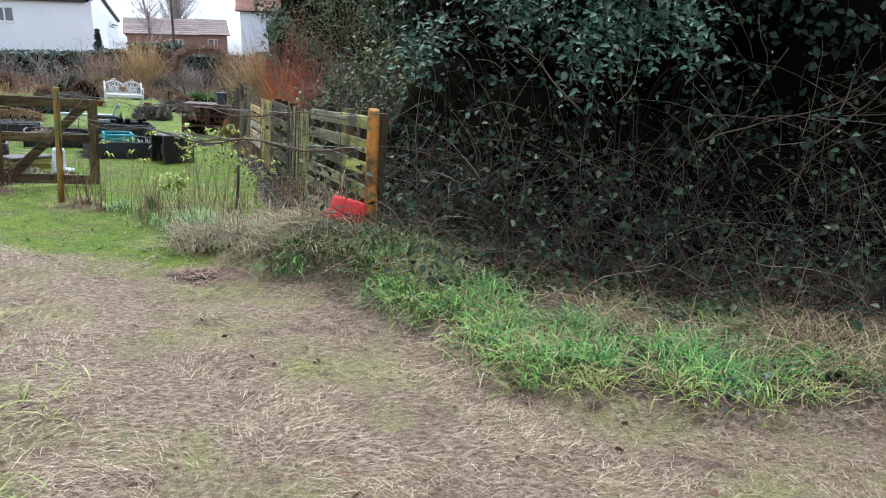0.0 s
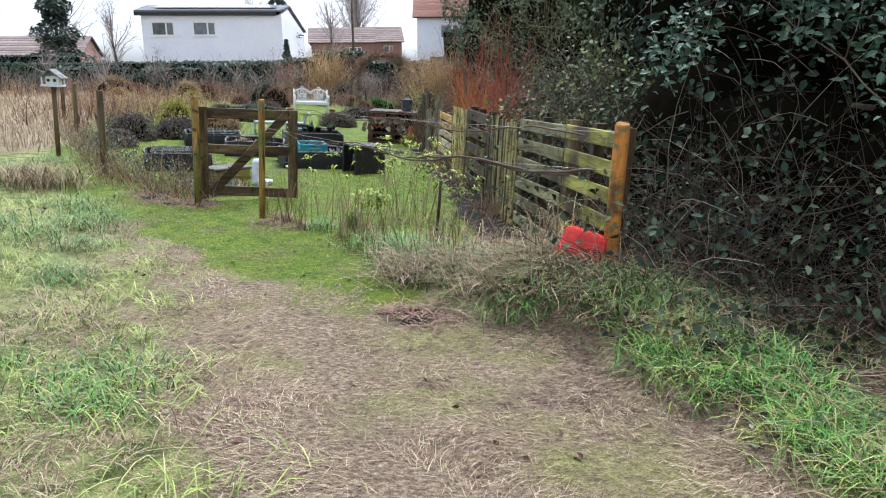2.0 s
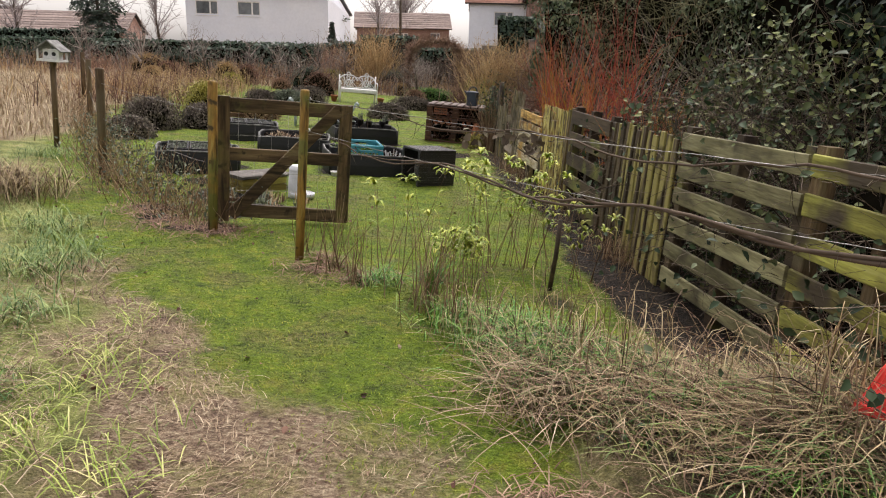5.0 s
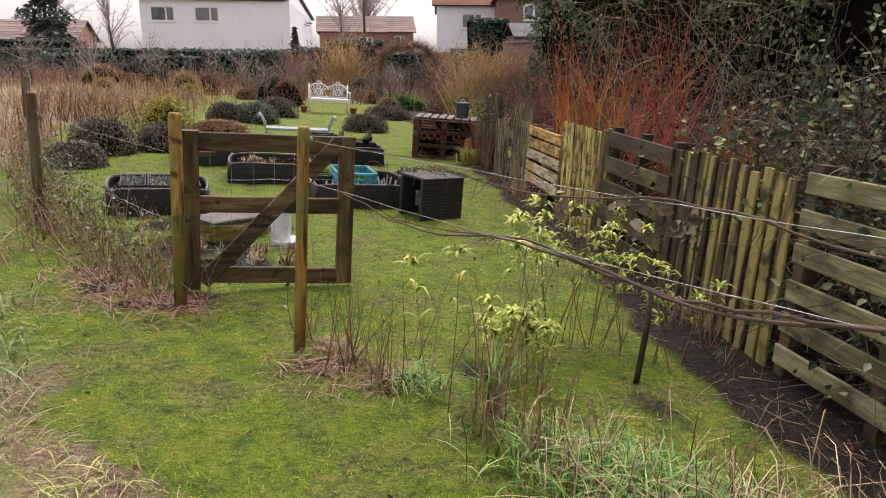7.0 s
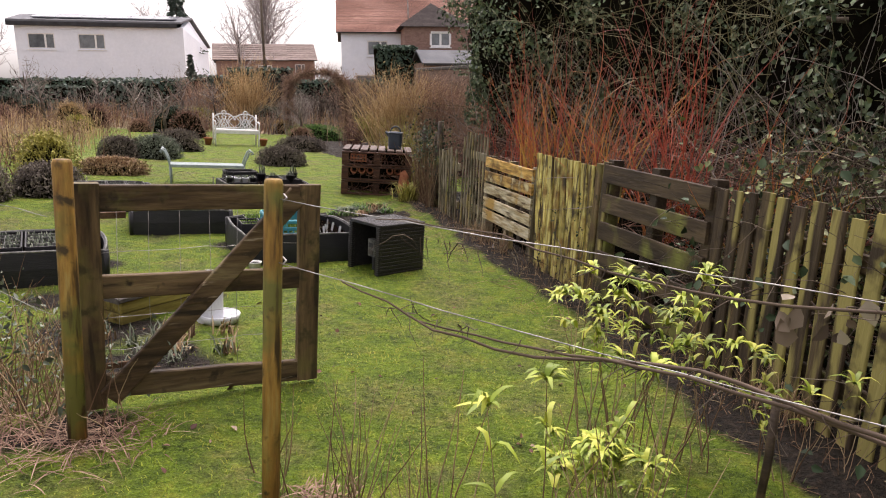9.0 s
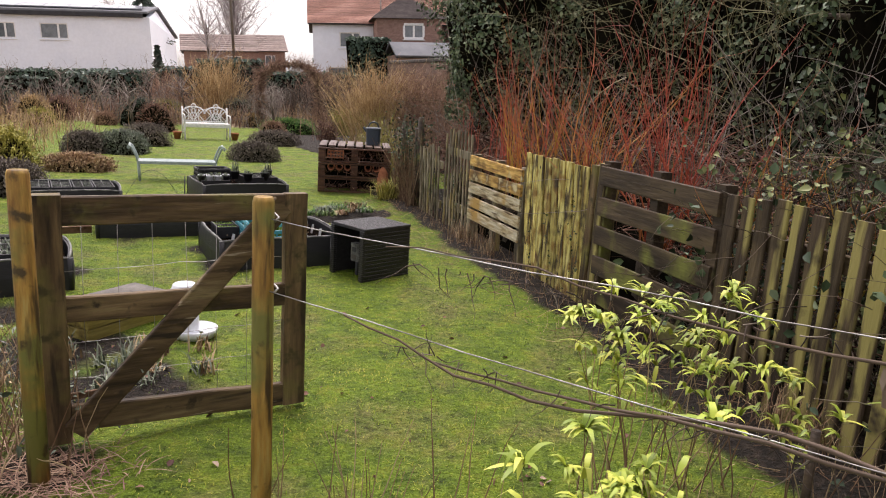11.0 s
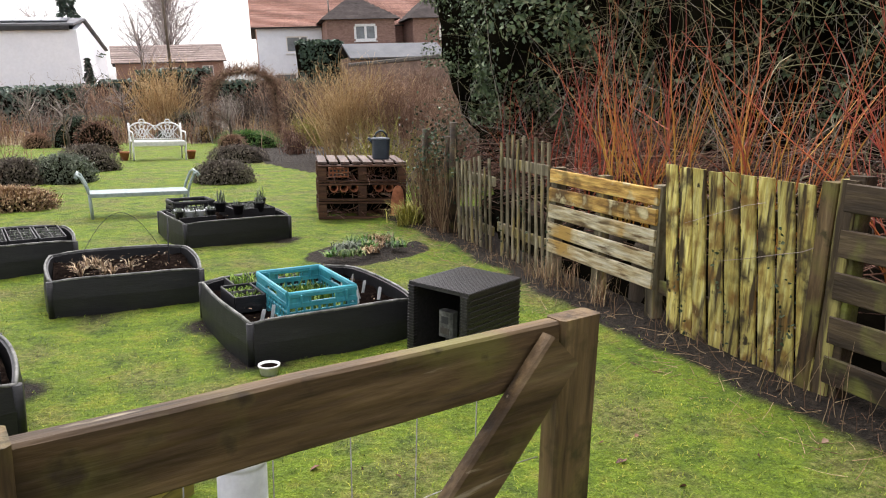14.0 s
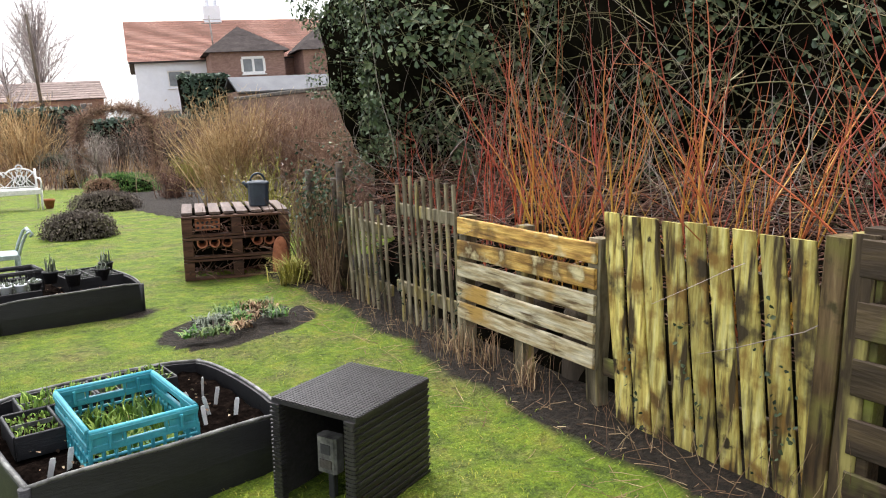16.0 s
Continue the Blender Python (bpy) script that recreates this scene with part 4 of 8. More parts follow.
# ---- raised beds and what stands in them ----
def raised_bed(x, y, sx, sy, yaw, h, label, group="raised beds on the lawn"):
    root = thing("raised_bed", label, "raised bed", pose(x, y, 0, 0, 0, yaw), group)
    for i, (ax, L, D) in enumerate((("f", sx, -sy / 2), ("b", sx, sy / 2), ("l", sy, -sx / 2), ("r", sy, sx / 2))):
        g = Geo()
        m = 9
        sgn = 1 if D > 0 else -1
        outer, inner, rows = [], [], []
        for k in range(m):
            q = k / (m - 1) * 2 - 1
            bow = 0.035 * (1 - q * q)
            dip = -0.02 * abs(q) ** 5
            s, d = q * L / 2, D + sgn * bow
            prof = [(d + sgn * 0.012, -0.02), (d + sgn * 0.016, h * 0.5), (d + sgn * 0.004, h + dip - 0.006), (d - sgn * 0.004, h + dip), (d - sgn * 0.022, h + dip - 0.005), (d - sgn * 0.024, -0.02)]
            rows.append([(s, e, z) if ax in "fb" else (e, s, z) for e, z in prof])
        g.ring_stack(rows)
        part("side_panel", g, M["black_plastic"], root)
        rim = Geo().tube([(r[3][0], r[3][1], r[3][2] + 0.004) for r in rows], 0.009, 6)
        part("rim", rim, M["rim_plastic"], root, "scuffed pale grey rim")
    for cx in (-1, 1):
        for cy in (-1, 1):
            part("corner_joint", Geo().tube([(cx * sx / 2, cy * sy / 2, -0.02), (cx * sx / 2, cy * sy / 2, h - 0.012)], 0.022, 10), M["black_plastic"], root)
    bm = bmesh.new()
    bmesh.ops.create_grid(bm, x_segments=26, y_segments=26, size=0.5)
    for v in bm.verts:
        p = Vector((v.co.x * sx * 3.1, v.co.y * sy * 3.1, x))
        v.co = Vector((v.co.x * (sx - 0.02), v.co.y * (sy - 0.02), h - 0.07 + 0.03 * noise.noise(p * 2) + 0.02 * noise.noise(p * 7)))
    me = bpy.data.meshes.new("soil")
    bm.to_mesh(me)
    bm.free()
    me.materials.append(M["soil"])
    part("soil", me, None, root)
    return root


def seedlings(n, sx, sy, h, mat_, wd=0.012):
    b = np.stack([rng.uniform(-sx / 2, sx / 2, n), rng.uniform(-sy / 2, sy / 2, n), np.zeros(n)], 1)
    v, f = blades(b, rng.uniform(0.5, 1, n) * h, wd, rng.uniform(0.1, 0.6, n) * h)
    return np_mesh("seedlings", v, f, M[mat_])


def seed_tray(x, y, z, yaw, sx, sy, h, nx, ny, label, mat_="seedling", plant=0.07):
    root = thing("seed_tray", label, "plant tray", pose(x, y, z, 0, 0, yaw), "black plant trays")
    g = Geo()
    for s in (-1, 1):
        g.beam((-sx / 2, s * sy / 2, h / 2), (sx / 2, s * sy / 2, h / 2), 0.012, h, 0.003)
        g.beam((s * sx / 2, -sy / 2 + 0.008, h / 2), (s * sx / 2, sy / 2 - 0.008, h / 2), 0.012, h, 0.003)
    part("tray_wall", g, M["black_plastic"], root)
    part("compost", Geo().box(0, 0, 0.004, sx - 0.014, sy - 0.014, h * 0.72), M["soil"], root)
    g = Geo()
    for i in range(1, nx):
        xx = -sx / 2 + sx * i / nx
        g.beam((xx, -sy / 2 + 0.01, h * 0.8), (xx, sy / 2 - 0.01, h * 0.8), 0.005, h * 0.3, 0.001)
    for j in range(1, ny):
        yy = -sy / 2 + sy * j / ny
        g.beam((-sx / 2 + 0.01, yy, h * 0.82), (sx / 2 - 0.01, yy, h * 0.82), 0.005, h * 0.3, 0.001)
    part("divider_grid", g, M["rim_plastic"], root)
    pl = part("growth", seedlings(160, sx * 0.9, sy * 0.9, plant, mat_), None, root, kind="stuff")
    pl.location.z = h * 0.7
    return root


def plant_label(x, y, z):
    thing("plant_label", "white plastic plant label pushed into soil", "label", pose(x, y, z, U(-14, 14), U(-14, 14), U(-60, 60)), "plant labels in the beds",
          mesh=Geo().ring_stack([[(-0.009, -0.001, -0.03), (0.009, -0.001, -0.03), (0.009, 0.001, -0.03), (-0.009, 0.001, -0.03)],
                                 [(-0.011, -0.001, 0.06), (0.011, -0.001, 0.06), (0.011, 0.001, 0.06), (-0.011, 0.001, 0.06)],
                                 [(-0.008, -0.001, 0.075), (0.008, -0.001, 0.075), (0.008, 0.001, 0.075), (-0.008, 0.001, 0.075)]]).mesh("plant_label", M["white_iron"]))


def stacking_crate(x, y, z, yaw, sx, sy, h, mt, label, name="crate"):
    """Open-topped plastic crate with grid sides and hand holes."""
    root = thing(name, label, "crate", pose(x, y, z, 0, 0, yaw), "plastic crates in the beds")
    part("base", Geo().box(0, 0, 0, sx - 0.02, sy - 0.02, 0.012), M[mt], root)
    for ax, s in (("x", -1), ("x", 1), ("y", -1), ("y", 1)):
        L, D = (sx, s * sy / 2) if ax == "x" else (sy - 0.03, s * sx / 2)
        g = Geo()

        def bar(s0, z0, s1, z1, w, t):
            p = [(s0, D, z0), (s1, D, z1)] if ax == "x" else [(D, s0, z0), (D, s1, z1)]
            g.beam(p[0], p[1], w, t, 0.003, up=(0, 0, 1) if abs(z1 - z0) < 1e-6 else ((0, 1, 0) if ax == "y" else (1, 0, 0)))

        bar(-L / 2, 0.015, L / 2, 0.015, 0.014, 0.03)
        bar(-L / 2, h * 0.42, L / 2, h * 0.42, 0.012, 0.012)
        bar(-L / 2, h * 0.64, L / 2, h * 0.64, 0.018, 0.03)
        bar(-L / 2, h - 0.012, L / 2, h - 0.012, 0.026, 0.024)
        k = int(L / 0.045)
        for i in range(k + 1):
            q = -L / 2 + L * i / k
            bar(q, 0.02, q, h * 0.64, 0.012, 0.014)
        for q in (-0.5, -0.34, -0.2, 0.2, 0.34, 0.5):
            w = 0.05 if abs(q) == 0.34 else 0.02
            bar(L * q * 0.97, h * 0.64, L * q * 0.97, h - 0.01, 0.012 if ax == "y" else w, w if ax == "y" else 0.012)
        if L:
            for q in (-1, 1):
                c = q * L * 0.35
                bar(c - L * 0.13, h * 0.82, c + L * 0.13, h * 0.82, 0.009, h * 0.3)
        part("side", g, M[mt], root)
        part("rim", Geo().tube([(-L / 2, D, h), (L / 2, D, h)] if ax == "x" else [(D, -L / 2, h), (D, L / 2, h)], 0.011, 8), M[mt], root)
    return root


def flower_pot(x, y, z, r, h, mt, label, fill="seedling", tall=0.05):
    root = thing("plant_pot", label, "plant pot", pose(x, y, z), "small plant pots")
    part("pot", Geo().lathe([(r * 0.75, 0), (r * 0.98, h * 0.85), (r * 1.06, h * 0.86), (r * 1.06, h), (r * 0.92, h), (r * 0.9, h * 0.8)], sides=14), M[mt], root)
    part("compost", Geo().lathe([(r * 0.6, h * 0.7), (r * 0.92, h * 0.82)], sides=14), M["soil"], root)
    if tall:
        p = part("plant", seedlings(24, r * 1.5, r * 1.5, tall, fill, 0.01), None, root)
        p.location.z = h * 0.8
    return root


def build_beds():
    raised_bed(0.44, 10.72, 1.02, 1.0, 9, 0.255, "black plastic raised bed with soil, a blue crate and trays")
    raised_bed(-1.52, 13.2, 0.94, 0.82, 11, 0.25, "black plastic raised bed planted with dark trays")
    raised_bed(-0.61, 11.95, 0.94, 0.88, 4, 0.25, "black plastic raised bed with dead plant stems")
    raised_bed(0.33, 14.0, 1.05, 0.92, 12, 0.25, "black plastic raised bed crowded with pots and trays")
    raised_bed(-1.52, 9.95, 0.86, 0.78, 13, 0.25, "black plastic raised bed behind the wire fence")
    # bed with the blue crate
    stacking_crate(0.40, 10.53, 0.175, 8, 0.41, 0.57, 0.19, "teal", "scratched turquoise plastic crate full of seedlings", "blue_crate")
    c = thing("seedling_block", "bright green seedlings packed inside the crate", "seedlings", pose(0.40, 10.53, 0.19, 0, 0, 8), kind="stuff", mesh=seedlings(420, 0.36, 0.52, 0.13, "seedling", 0.016))
    seed_tray(0.16, 11.0, 0.18, 9, 0.3, 0.22, 0.1, 2, 2, "black plastic tray of young plants")
    seed_tray(0.50, 11.06, 0.18, 9, 0.36, 0.24, 0.1, 4, 3, "black plastic tray of sprouting seedlings")
    seed_tray(0.06, 10.72, 0.18, 9, 0.18, 0.3, 0.1, 1, 2, "black plastic tray of bare soil", plant=0.03)
    for x, y in ((0.72, 10.5), (0.76, 10.62), (0.82, 10.72), (0.70, 10.72), (0.86, 10.52), (0.1, 10.3), (0.17, 10.36), (0.8, 10.9)):
        plant_label(x, y, 0.2)
    # bed at the back
    seed_tray(0.0, 13.85, 0.18, 12, 0.34, 0.5, 0.1, 3, 4, "black plastic tray of small pale pots", "sage_leaf")
    seed_tray(0.58, 14.1, 0.18, 12, 0.42, 0.5, 0.12, 4, 5, "black plastic tray of dark green plants", "sage_leaf", 0.05)
    stacking_crate(0.02, 14.15, 0.2, 12, 0.4, 0.3, 0.17, "black_plastic", "black plastic grid crate among pots", "black_crate")
    for i in range(8):
        flower_pot(-0.12 + 0.1 * (i % 4), 13.64 + 0.12 * (i // 4) + 0.02 * (i % 4), 0.25, 0.042, 0.085, "white_plastic" if i % 3 else "black_plastic", "small pale plastic plant pot", "sage_leaf", 0.05)
    for x, y, t in ((0.74, 14.2, 0.16), (0.68, 13.9, 0.09), (0.45, 13.78, 0.08), (0.3, 14.0, 0.2)):
        flower_pot(x, y, 0.26, 0.06, 0.1, "black_plastic", "black plastic pot with a young plant", "sage_leaf", t)
    # bed divided by trays
    for i in range(4):
        seed_tray(-1.83 + 0.21 * i, 13.14 + 0.04 * i, 0.18, 11, 0.19, 0.62, 0.09, 2, 5, "black plastic module tray with sparse shoots", "sage_leaf", 0.03)
    for i in range(3):
        seed_tray(-1.74 + 0.24 * i, 9.9 + 0.055 * i, 0.18, 13, 0.22, 0.62, 0.09, 2, 5, "black plastic module tray with sparse shoots", "sage_leaf", 0.05)
    for k in range(9):
        x, y = -0.95 + U(0, 0.68), 11.68 + U(0, 0.5)
        n = 26
        v, f = blades(np.zeros((n, 3)), rng.uniform(0.05, 0.13, n), 0.009, rng.uniform(0.03, 0.12, n))
        thing("dead_clump", "withered straw-coloured plant clump in soil", "plant", pose(x, y, 0.18), "withered clumps", mesh=np_mesh("dead_clump", v, f, M["straw"]))
    # bent hoop of cane over the bed
    pts = [(-0.35 + 0.7 * i / 14, 0, 0.45 * math.sin(math.pi * i / 14)) for i in range(15)]
    thing("cane_hoop", "thin bent cane hoop standing over the bed", "hoop", pose(-0.62, 12.3, 0.1, 0, 0, 5), mesh=Geo().tube(pts, 0.002, 5).mesh("cane_hoop", M["dark_trim"]))
    thing("cane", "thin dark cane standing in soil", "cane", pose(-0.3, 12.1, 0.1), mesh=Geo().tube([(0, 0, 0), (0.01, 0, 0.42)], 0.005, 6).mesh("cane", M["dark_trim"]))


build_beds()


def build_rattan_box():
    """Open-fronted woven box stood on its side, with a small dark lamp inside."""
    c = np.array([(0.89, 10.03), (1.32, 10.25), (1.51, 9.90), (1.08, 9.68)])
    cx, cy = c.mean(0)
    yaw = math.degrees(math.atan2(9.90 - 9.68, 1.51 - 1.08))
    sx, sy, h = 0.48, 0.40, 0.41
    root = thing("rattan_box", "black woven plastic rattan stool lying on the lawn", "stool", pose(cx, cy, 0, 0, 0, yaw))
    # slatted weave: horizontal ribs on every wall
    for nm, s in (("back_wall", 1), ("front_wall", -1)):
        wall = part(nm, Geo().beam((-sx / 2, s * sy / 2, h / 2), (sx / 2, s * sy / 2, h / 2), 0.02, h, 0.004), M["rattan"], root)
        for i in range(26):
            z = 0.012 + (h - 0.024) * i / 25
            o = 0.003 * (1 if i % 2 else -1)
            part("strand", Geo().beam((-sx / 2 - 0.005, s * (sy / 2 + 0.011) + o, z), (sx / 2 + 0.005, s * (sy / 2 + 0.011) + o, z), 0.007, 0.012, 0.002), M["rattan"], wall)
    g = Geo().beam((sx / 2, -sy / 2, h / 2), (sx / 2, sy / 2, h / 2), 0.02, h, 0.004)
    part("inner_wall", g, M["rattan"], root)
    top = part("woven_top", Geo().box(0, 0, h, sx + 0.02, sy + 0.03, 0.016), M["rattan"], root)
    for i in range(30):
        x = -sx / 2 + sx * i / 29
        part("strand", Geo().beam((x, -sy / 2 - 0.014, h + 0.018), (x, sy / 2 + 0.014, h + 0.018), 0.011, 0.006, 0.002), M["rattan"], top)
    for i in range(24):
        y = -sy / 2 + sy * i / 23
        part("strand", Geo().beam((-sx / 2 - 0.01, y, h + 0.0195), (sx / 2 + 0.01, y, h + 0.0195), 0.011, 0.006, 0.002), M["rattan"], top)
    for s in (-1, 1):
        g = Geo().beam((-sx / 2, s * (sy / 2 - 0.012), 0), (-sx / 2, s * (sy / 2 - 0.012), h), 0.035, 0.04, 0.006, up=(0, 1, 0))
        for i in range(24):
            g.box(-sx / 2 - 0.004, s * (sy / 2 - 0.012), 0.008 + i * h / 24, 0.034, 0.05, h / 40, 0.002)
        part("edge_post", g, M["rattan"], root)
    lamp = thing("trail_camera", "small camouflage trail camera box inside the stool", "camera", pose(cx - 0.125, cy - 0.045, -0.0, 0, 0, yaw))
    part("housing", Geo().box(0, 0, 0.12, 0.06, 0.10, 0.15, 0.01), M["rim_plastic"], lamp)
    part("stand", Geo().box(0.01, 0, 0.0, 0.03, 0.03, 0.125, 0.004), M["dark_trim"], lamp)
    part("lens", Geo().box(-0.03, 0, 0.2, 0.008, 0.05, 0.04, 0.003), M["dark_trim"], lamp, "glossy black lens window")
    part("sensor", Geo().box(-0.031, 0, 0.14, 0.008, 0.06, 0.035, 0.003), M["slab"], lamp, "pale sensor window")


build_rattan_box()


def build_yard_things():
    # hive-like box under a paving slab
    yaw = 45
    cx, cy = -0.67, 8.83
    root = thing("compost_box", "low yellow mossy wooden box of stacked boards", "wooden box", pose(cx, cy, 0, 0, 0, yaw))
    for z in (0.0, 0.075):
        for s in (-1, 1):
            part("board", Geo().beam((-0.27, s * 0.13, z + 0.036), (0.27, s * 0.13, z + 0.036), 0.022, 0.068, 0.004, (0, 0, 1), 3, 0.003), M["hive_wood"], root)
            part("end_board", Geo().beam((s * 0.26, -0.115, z + 0.036), (s * 0.26, 0.115, z + 0.036), 0.022, 0.068, 0.004), M["hive_wood"], root)
    thing("paving_slab", "worn grey concrete slab lying on the box", "slab", pose(cx, cy, 0.152, 0, 0, yaw), mesh=Geo().beam((-0.31, 0, 0.016), (0.31, 0, 0.016), 0.33, 0.034, 0.008, (0, 0, 1), 5, 0.002).mesh("paving_slab", M["slab"]))
    # white poultry drinker
    root = thing("drinker", "white plastic poultry drinker with a tray", "drinker", pose(-0.245, 8.6, 0, 0, 0, 0))
    part("tank", Geo().lathe([(0.082, 0.0), (0.082, 0.02), (0.08, 0.26), (0.078, 0.265), (0.081, 0.27), (0.081, 0.288), (0.072, 0.298), (0.066, 0.318), (0.058, 0.324), (0.0, 0.326)], sides=24, caps=False), M["white_plastic"], root)
    part("tray", Geo().lathe([(0.06, 0.0), (0.115, 0.0), (0.13, 0.05), (0.124, 0.052), (0.11, 0.01), (0.06, 0.008)], 0.06, -0.01, sides=24, caps=False), M["white_plastic"], root)
    flower_pot(0.08, 9.98, 0.0, 0.055, 0.065, "white_iron", "white plastic pot ring pressed into grass", tall=0)
    # red plastic tub lying in the brambles
    root = thing("red_tub", "bright red plastic tub caught among dead brambles", "tub", pose(2.36, 3.32, 0.575, 172, 10, -38))
    rings = []
    for z, k in ((0, 0.84), (0.02, 0.9), (0.09, 0.94), (0.15, 0.99), (0.155, 1.07), (0.185, 1.08), (0.185, 0.98), (0.1, 0.88), (0.03, 0.8)):
        ring = []
        for i in range(28):
            a = 2 * math.pi * i / 28
            c, s = math.cos(a), math.sin(a)
            q = (abs(c) ** 4 + abs(s) ** 4) ** -0.25
            d = 1 + 0.06 * noise.noise(Vector((c * 2.5, s * 2.5, z * 9))) + 0.018 * math.sin(a * 11)
            ring.append((0.165 * k * q * c * d, 0.11 * k * q * s * d, z * (1 + 0.12 * math.sin(a * 2 + 1))))
        rings.append(ring)
    part("tub", Geo().ring_stack(rings), M["red_plastic"], root)
    part("handle", Geo().tube([(0.17 * math.cos(a), 0.03 + 0.03 * math.sin(a), 0.17 + 0.05 * math.sin(a)) for a in [math.pi * i / 10 for i in range(11)]], 0.007, 6), M["red_plastic"], root)
    # stump of stake in the border
    thing("stake", "short dark stake stuck in lawn", "stake", pose(1.75, 5.9, 0), mesh=Geo().tube([(0, 0, -0.03), (0.015, 0, 0.25), (0.02, 0.01, 0.5)], 0.016, 7).mesh("stake", M["rail_dark"]))


build_yard_things()


def build_bug_hotel():
    """Stacked pallets filled with pipes, bricks and canes."""
    yaw = -12
    root = thing("bug_hotel", "insect hotel of stacked brown pallets with pipes", "insect hotel", pose(2.12, 15.1, 0, 0, 0, yaw))
    w, d, hs = 1.05, 0.95, (0.0, 0.22, 0.44)
    for z in hs:
        for y in (-d / 2, 0, d / 2):
            for x in (-w / 2 + 0.05, 0, w / 2 - 0.05):
                part("block", Geo().box(x, y, z + 0.03, 0.1, 0.1, 0.15, 0.004), M["pallet_brown"], root)
            part("deck_board", Geo().beam((-w / 2, y, z + 0.015), (w / 2, y, z + 0.015), 0.1, 0.022, 0.003, (0, 0, 1), 3, 0.003), M["pallet_brown"], root)
        part("front_board", Geo().beam((-w / 2, -d / 2 - 0.005, z + 0.2), (w / 2, -d / 2 - 0.005, z + 0.2), 0.1, 0.022, 0.003, (0, 0, 1), 3, 0.003), M["pallet_brown"], root)
    for i in range(8):
        x = -w / 2 + 0.055 + (w - 0.11) * i / 7
        part("top_board", Geo().beam((x, -d / 2 - 0.02, 0.675), (x, d / 2 + 0.02, 0.675), 0.105, 0.024, 0.004, (0, 0, 1), 3, 0.003), M["pallet_top"], root)
    # Block in the shade colour gives the dark depth behind the pipes.
    part("back_fill", Geo().box(0, 0.1, 0.03, w - 0.12, d - 0.4, 0.62, 0.02), M["deep_shade"], root)
    for x in (-0.34, -0.22, -0.10, 0.2, 0.32):
        part("pipe", Geo().lathe([(0.052, 0), (0.052, 0.3), (0.04, 0.3), (0.04, 0.0)], sides=16, caps=False).mesh("pipe", M["terracotta"]), None, root, "short clay pipe end").matrix_local = pose(x, -d / 2 + 0.26, 0.375, 90, 0, 0)
    bl = part("hollow_brick", Geo().box(-0.28, -d / 2 + 0.05, 0.5, 0.24, 0.1, 0.11, 0.004), M["terracotta"], root, "orange hollow brick")
    for i in range(5):
        for j in range(2):
            part("brick_hole", Geo().lathe([(0.014, 0), (0.014, 0.006)], sides=8).mesh("brick_hole", M["dark_trim"]), None, bl).matrix_local = pose(-0.37 + 0.045 * i, -d / 2 + 0.001, 0.53 + 0.05 * j, 90, 0, 0)
    n = 260
    b = np.stack([rng.uniform(-w / 2 + 0.05, w / 2 - 0.05, n), rng.uniform(-d / 2 - 0.05, -d / 2 + 0.2, n), rng.choice([0.06, 0.1, 0.3, 0.5, 0.55], n)], 1)
    v, f, _ = twigs(b, np.array([[0.3, -1, 0.1]]) + rng.normal(size=(n, 3)) * 0.5, 0.2, 0.006, 2, 0.1)
    part("cane_filling", np_mesh("cane_filling", v, f, M["brush"]), None, root, kind="stuff")
    part("chimney_tile", Geo().lathe([(0.09, 0), (0.085, 0.22), (0.06, 0.36), (0.03, 0.4), (0, 0.41)], 0.42, -d / 2 - 0.08, sides=14, caps=False, sy=0.5), M["terracotta"], root, "rust-red clay ridge tile")
    part("tile_stand", Geo().box(0.42, -d / 2 - 0.08, 0, 0.12, 0.1, 0.02), M["pallet_brown"], root)
    # jerrycan-like watering can on top
    can = thing("watering_can", "dark navy plastic watering can on the pallets", "watering can", pose(2.36, 14.95, 0.69, 0, 0, -12))
    rings = []
    for z, k in ((0, 0.9), (0.012, 0.97), (0.12, 1.0), (0.225, 1.04), (0.235, 1.1), (0.25, 1.1), (0.262, 0.98), (0.268, 0.6)):
        ring = []
        for i in range(24):
            c, s = math.cos(2 * math.pi * i / 24), math.sin(2 * math.pi * i / 24)
            q = k * (abs(c) ** 5 + abs(s) ** 5) ** -0.2
            ring.append((0.105 * q * c, 0.09 * q * s, z))
        rings.append(ring)
    part("tank", Geo().ring_stack(rings), M["navy_plastic"], can)
    part("handle", Geo().tube([(0.075 * math.cos(a), 0, 0.26 + 0.085 * math.sin(a)) for a in [math.pi * i / 12 for i in range(13)]], 0.012, 8), M["navy_plastic"], can)
    part("spout", Geo().tube([(-0.1, 0, 0.2), (-0.125, 0, 0.225), (-0.15, 0, 0.262)], [0.02, 0.018, 0.02], 8), M["navy_plastic"], can)


build_bug_hotel()


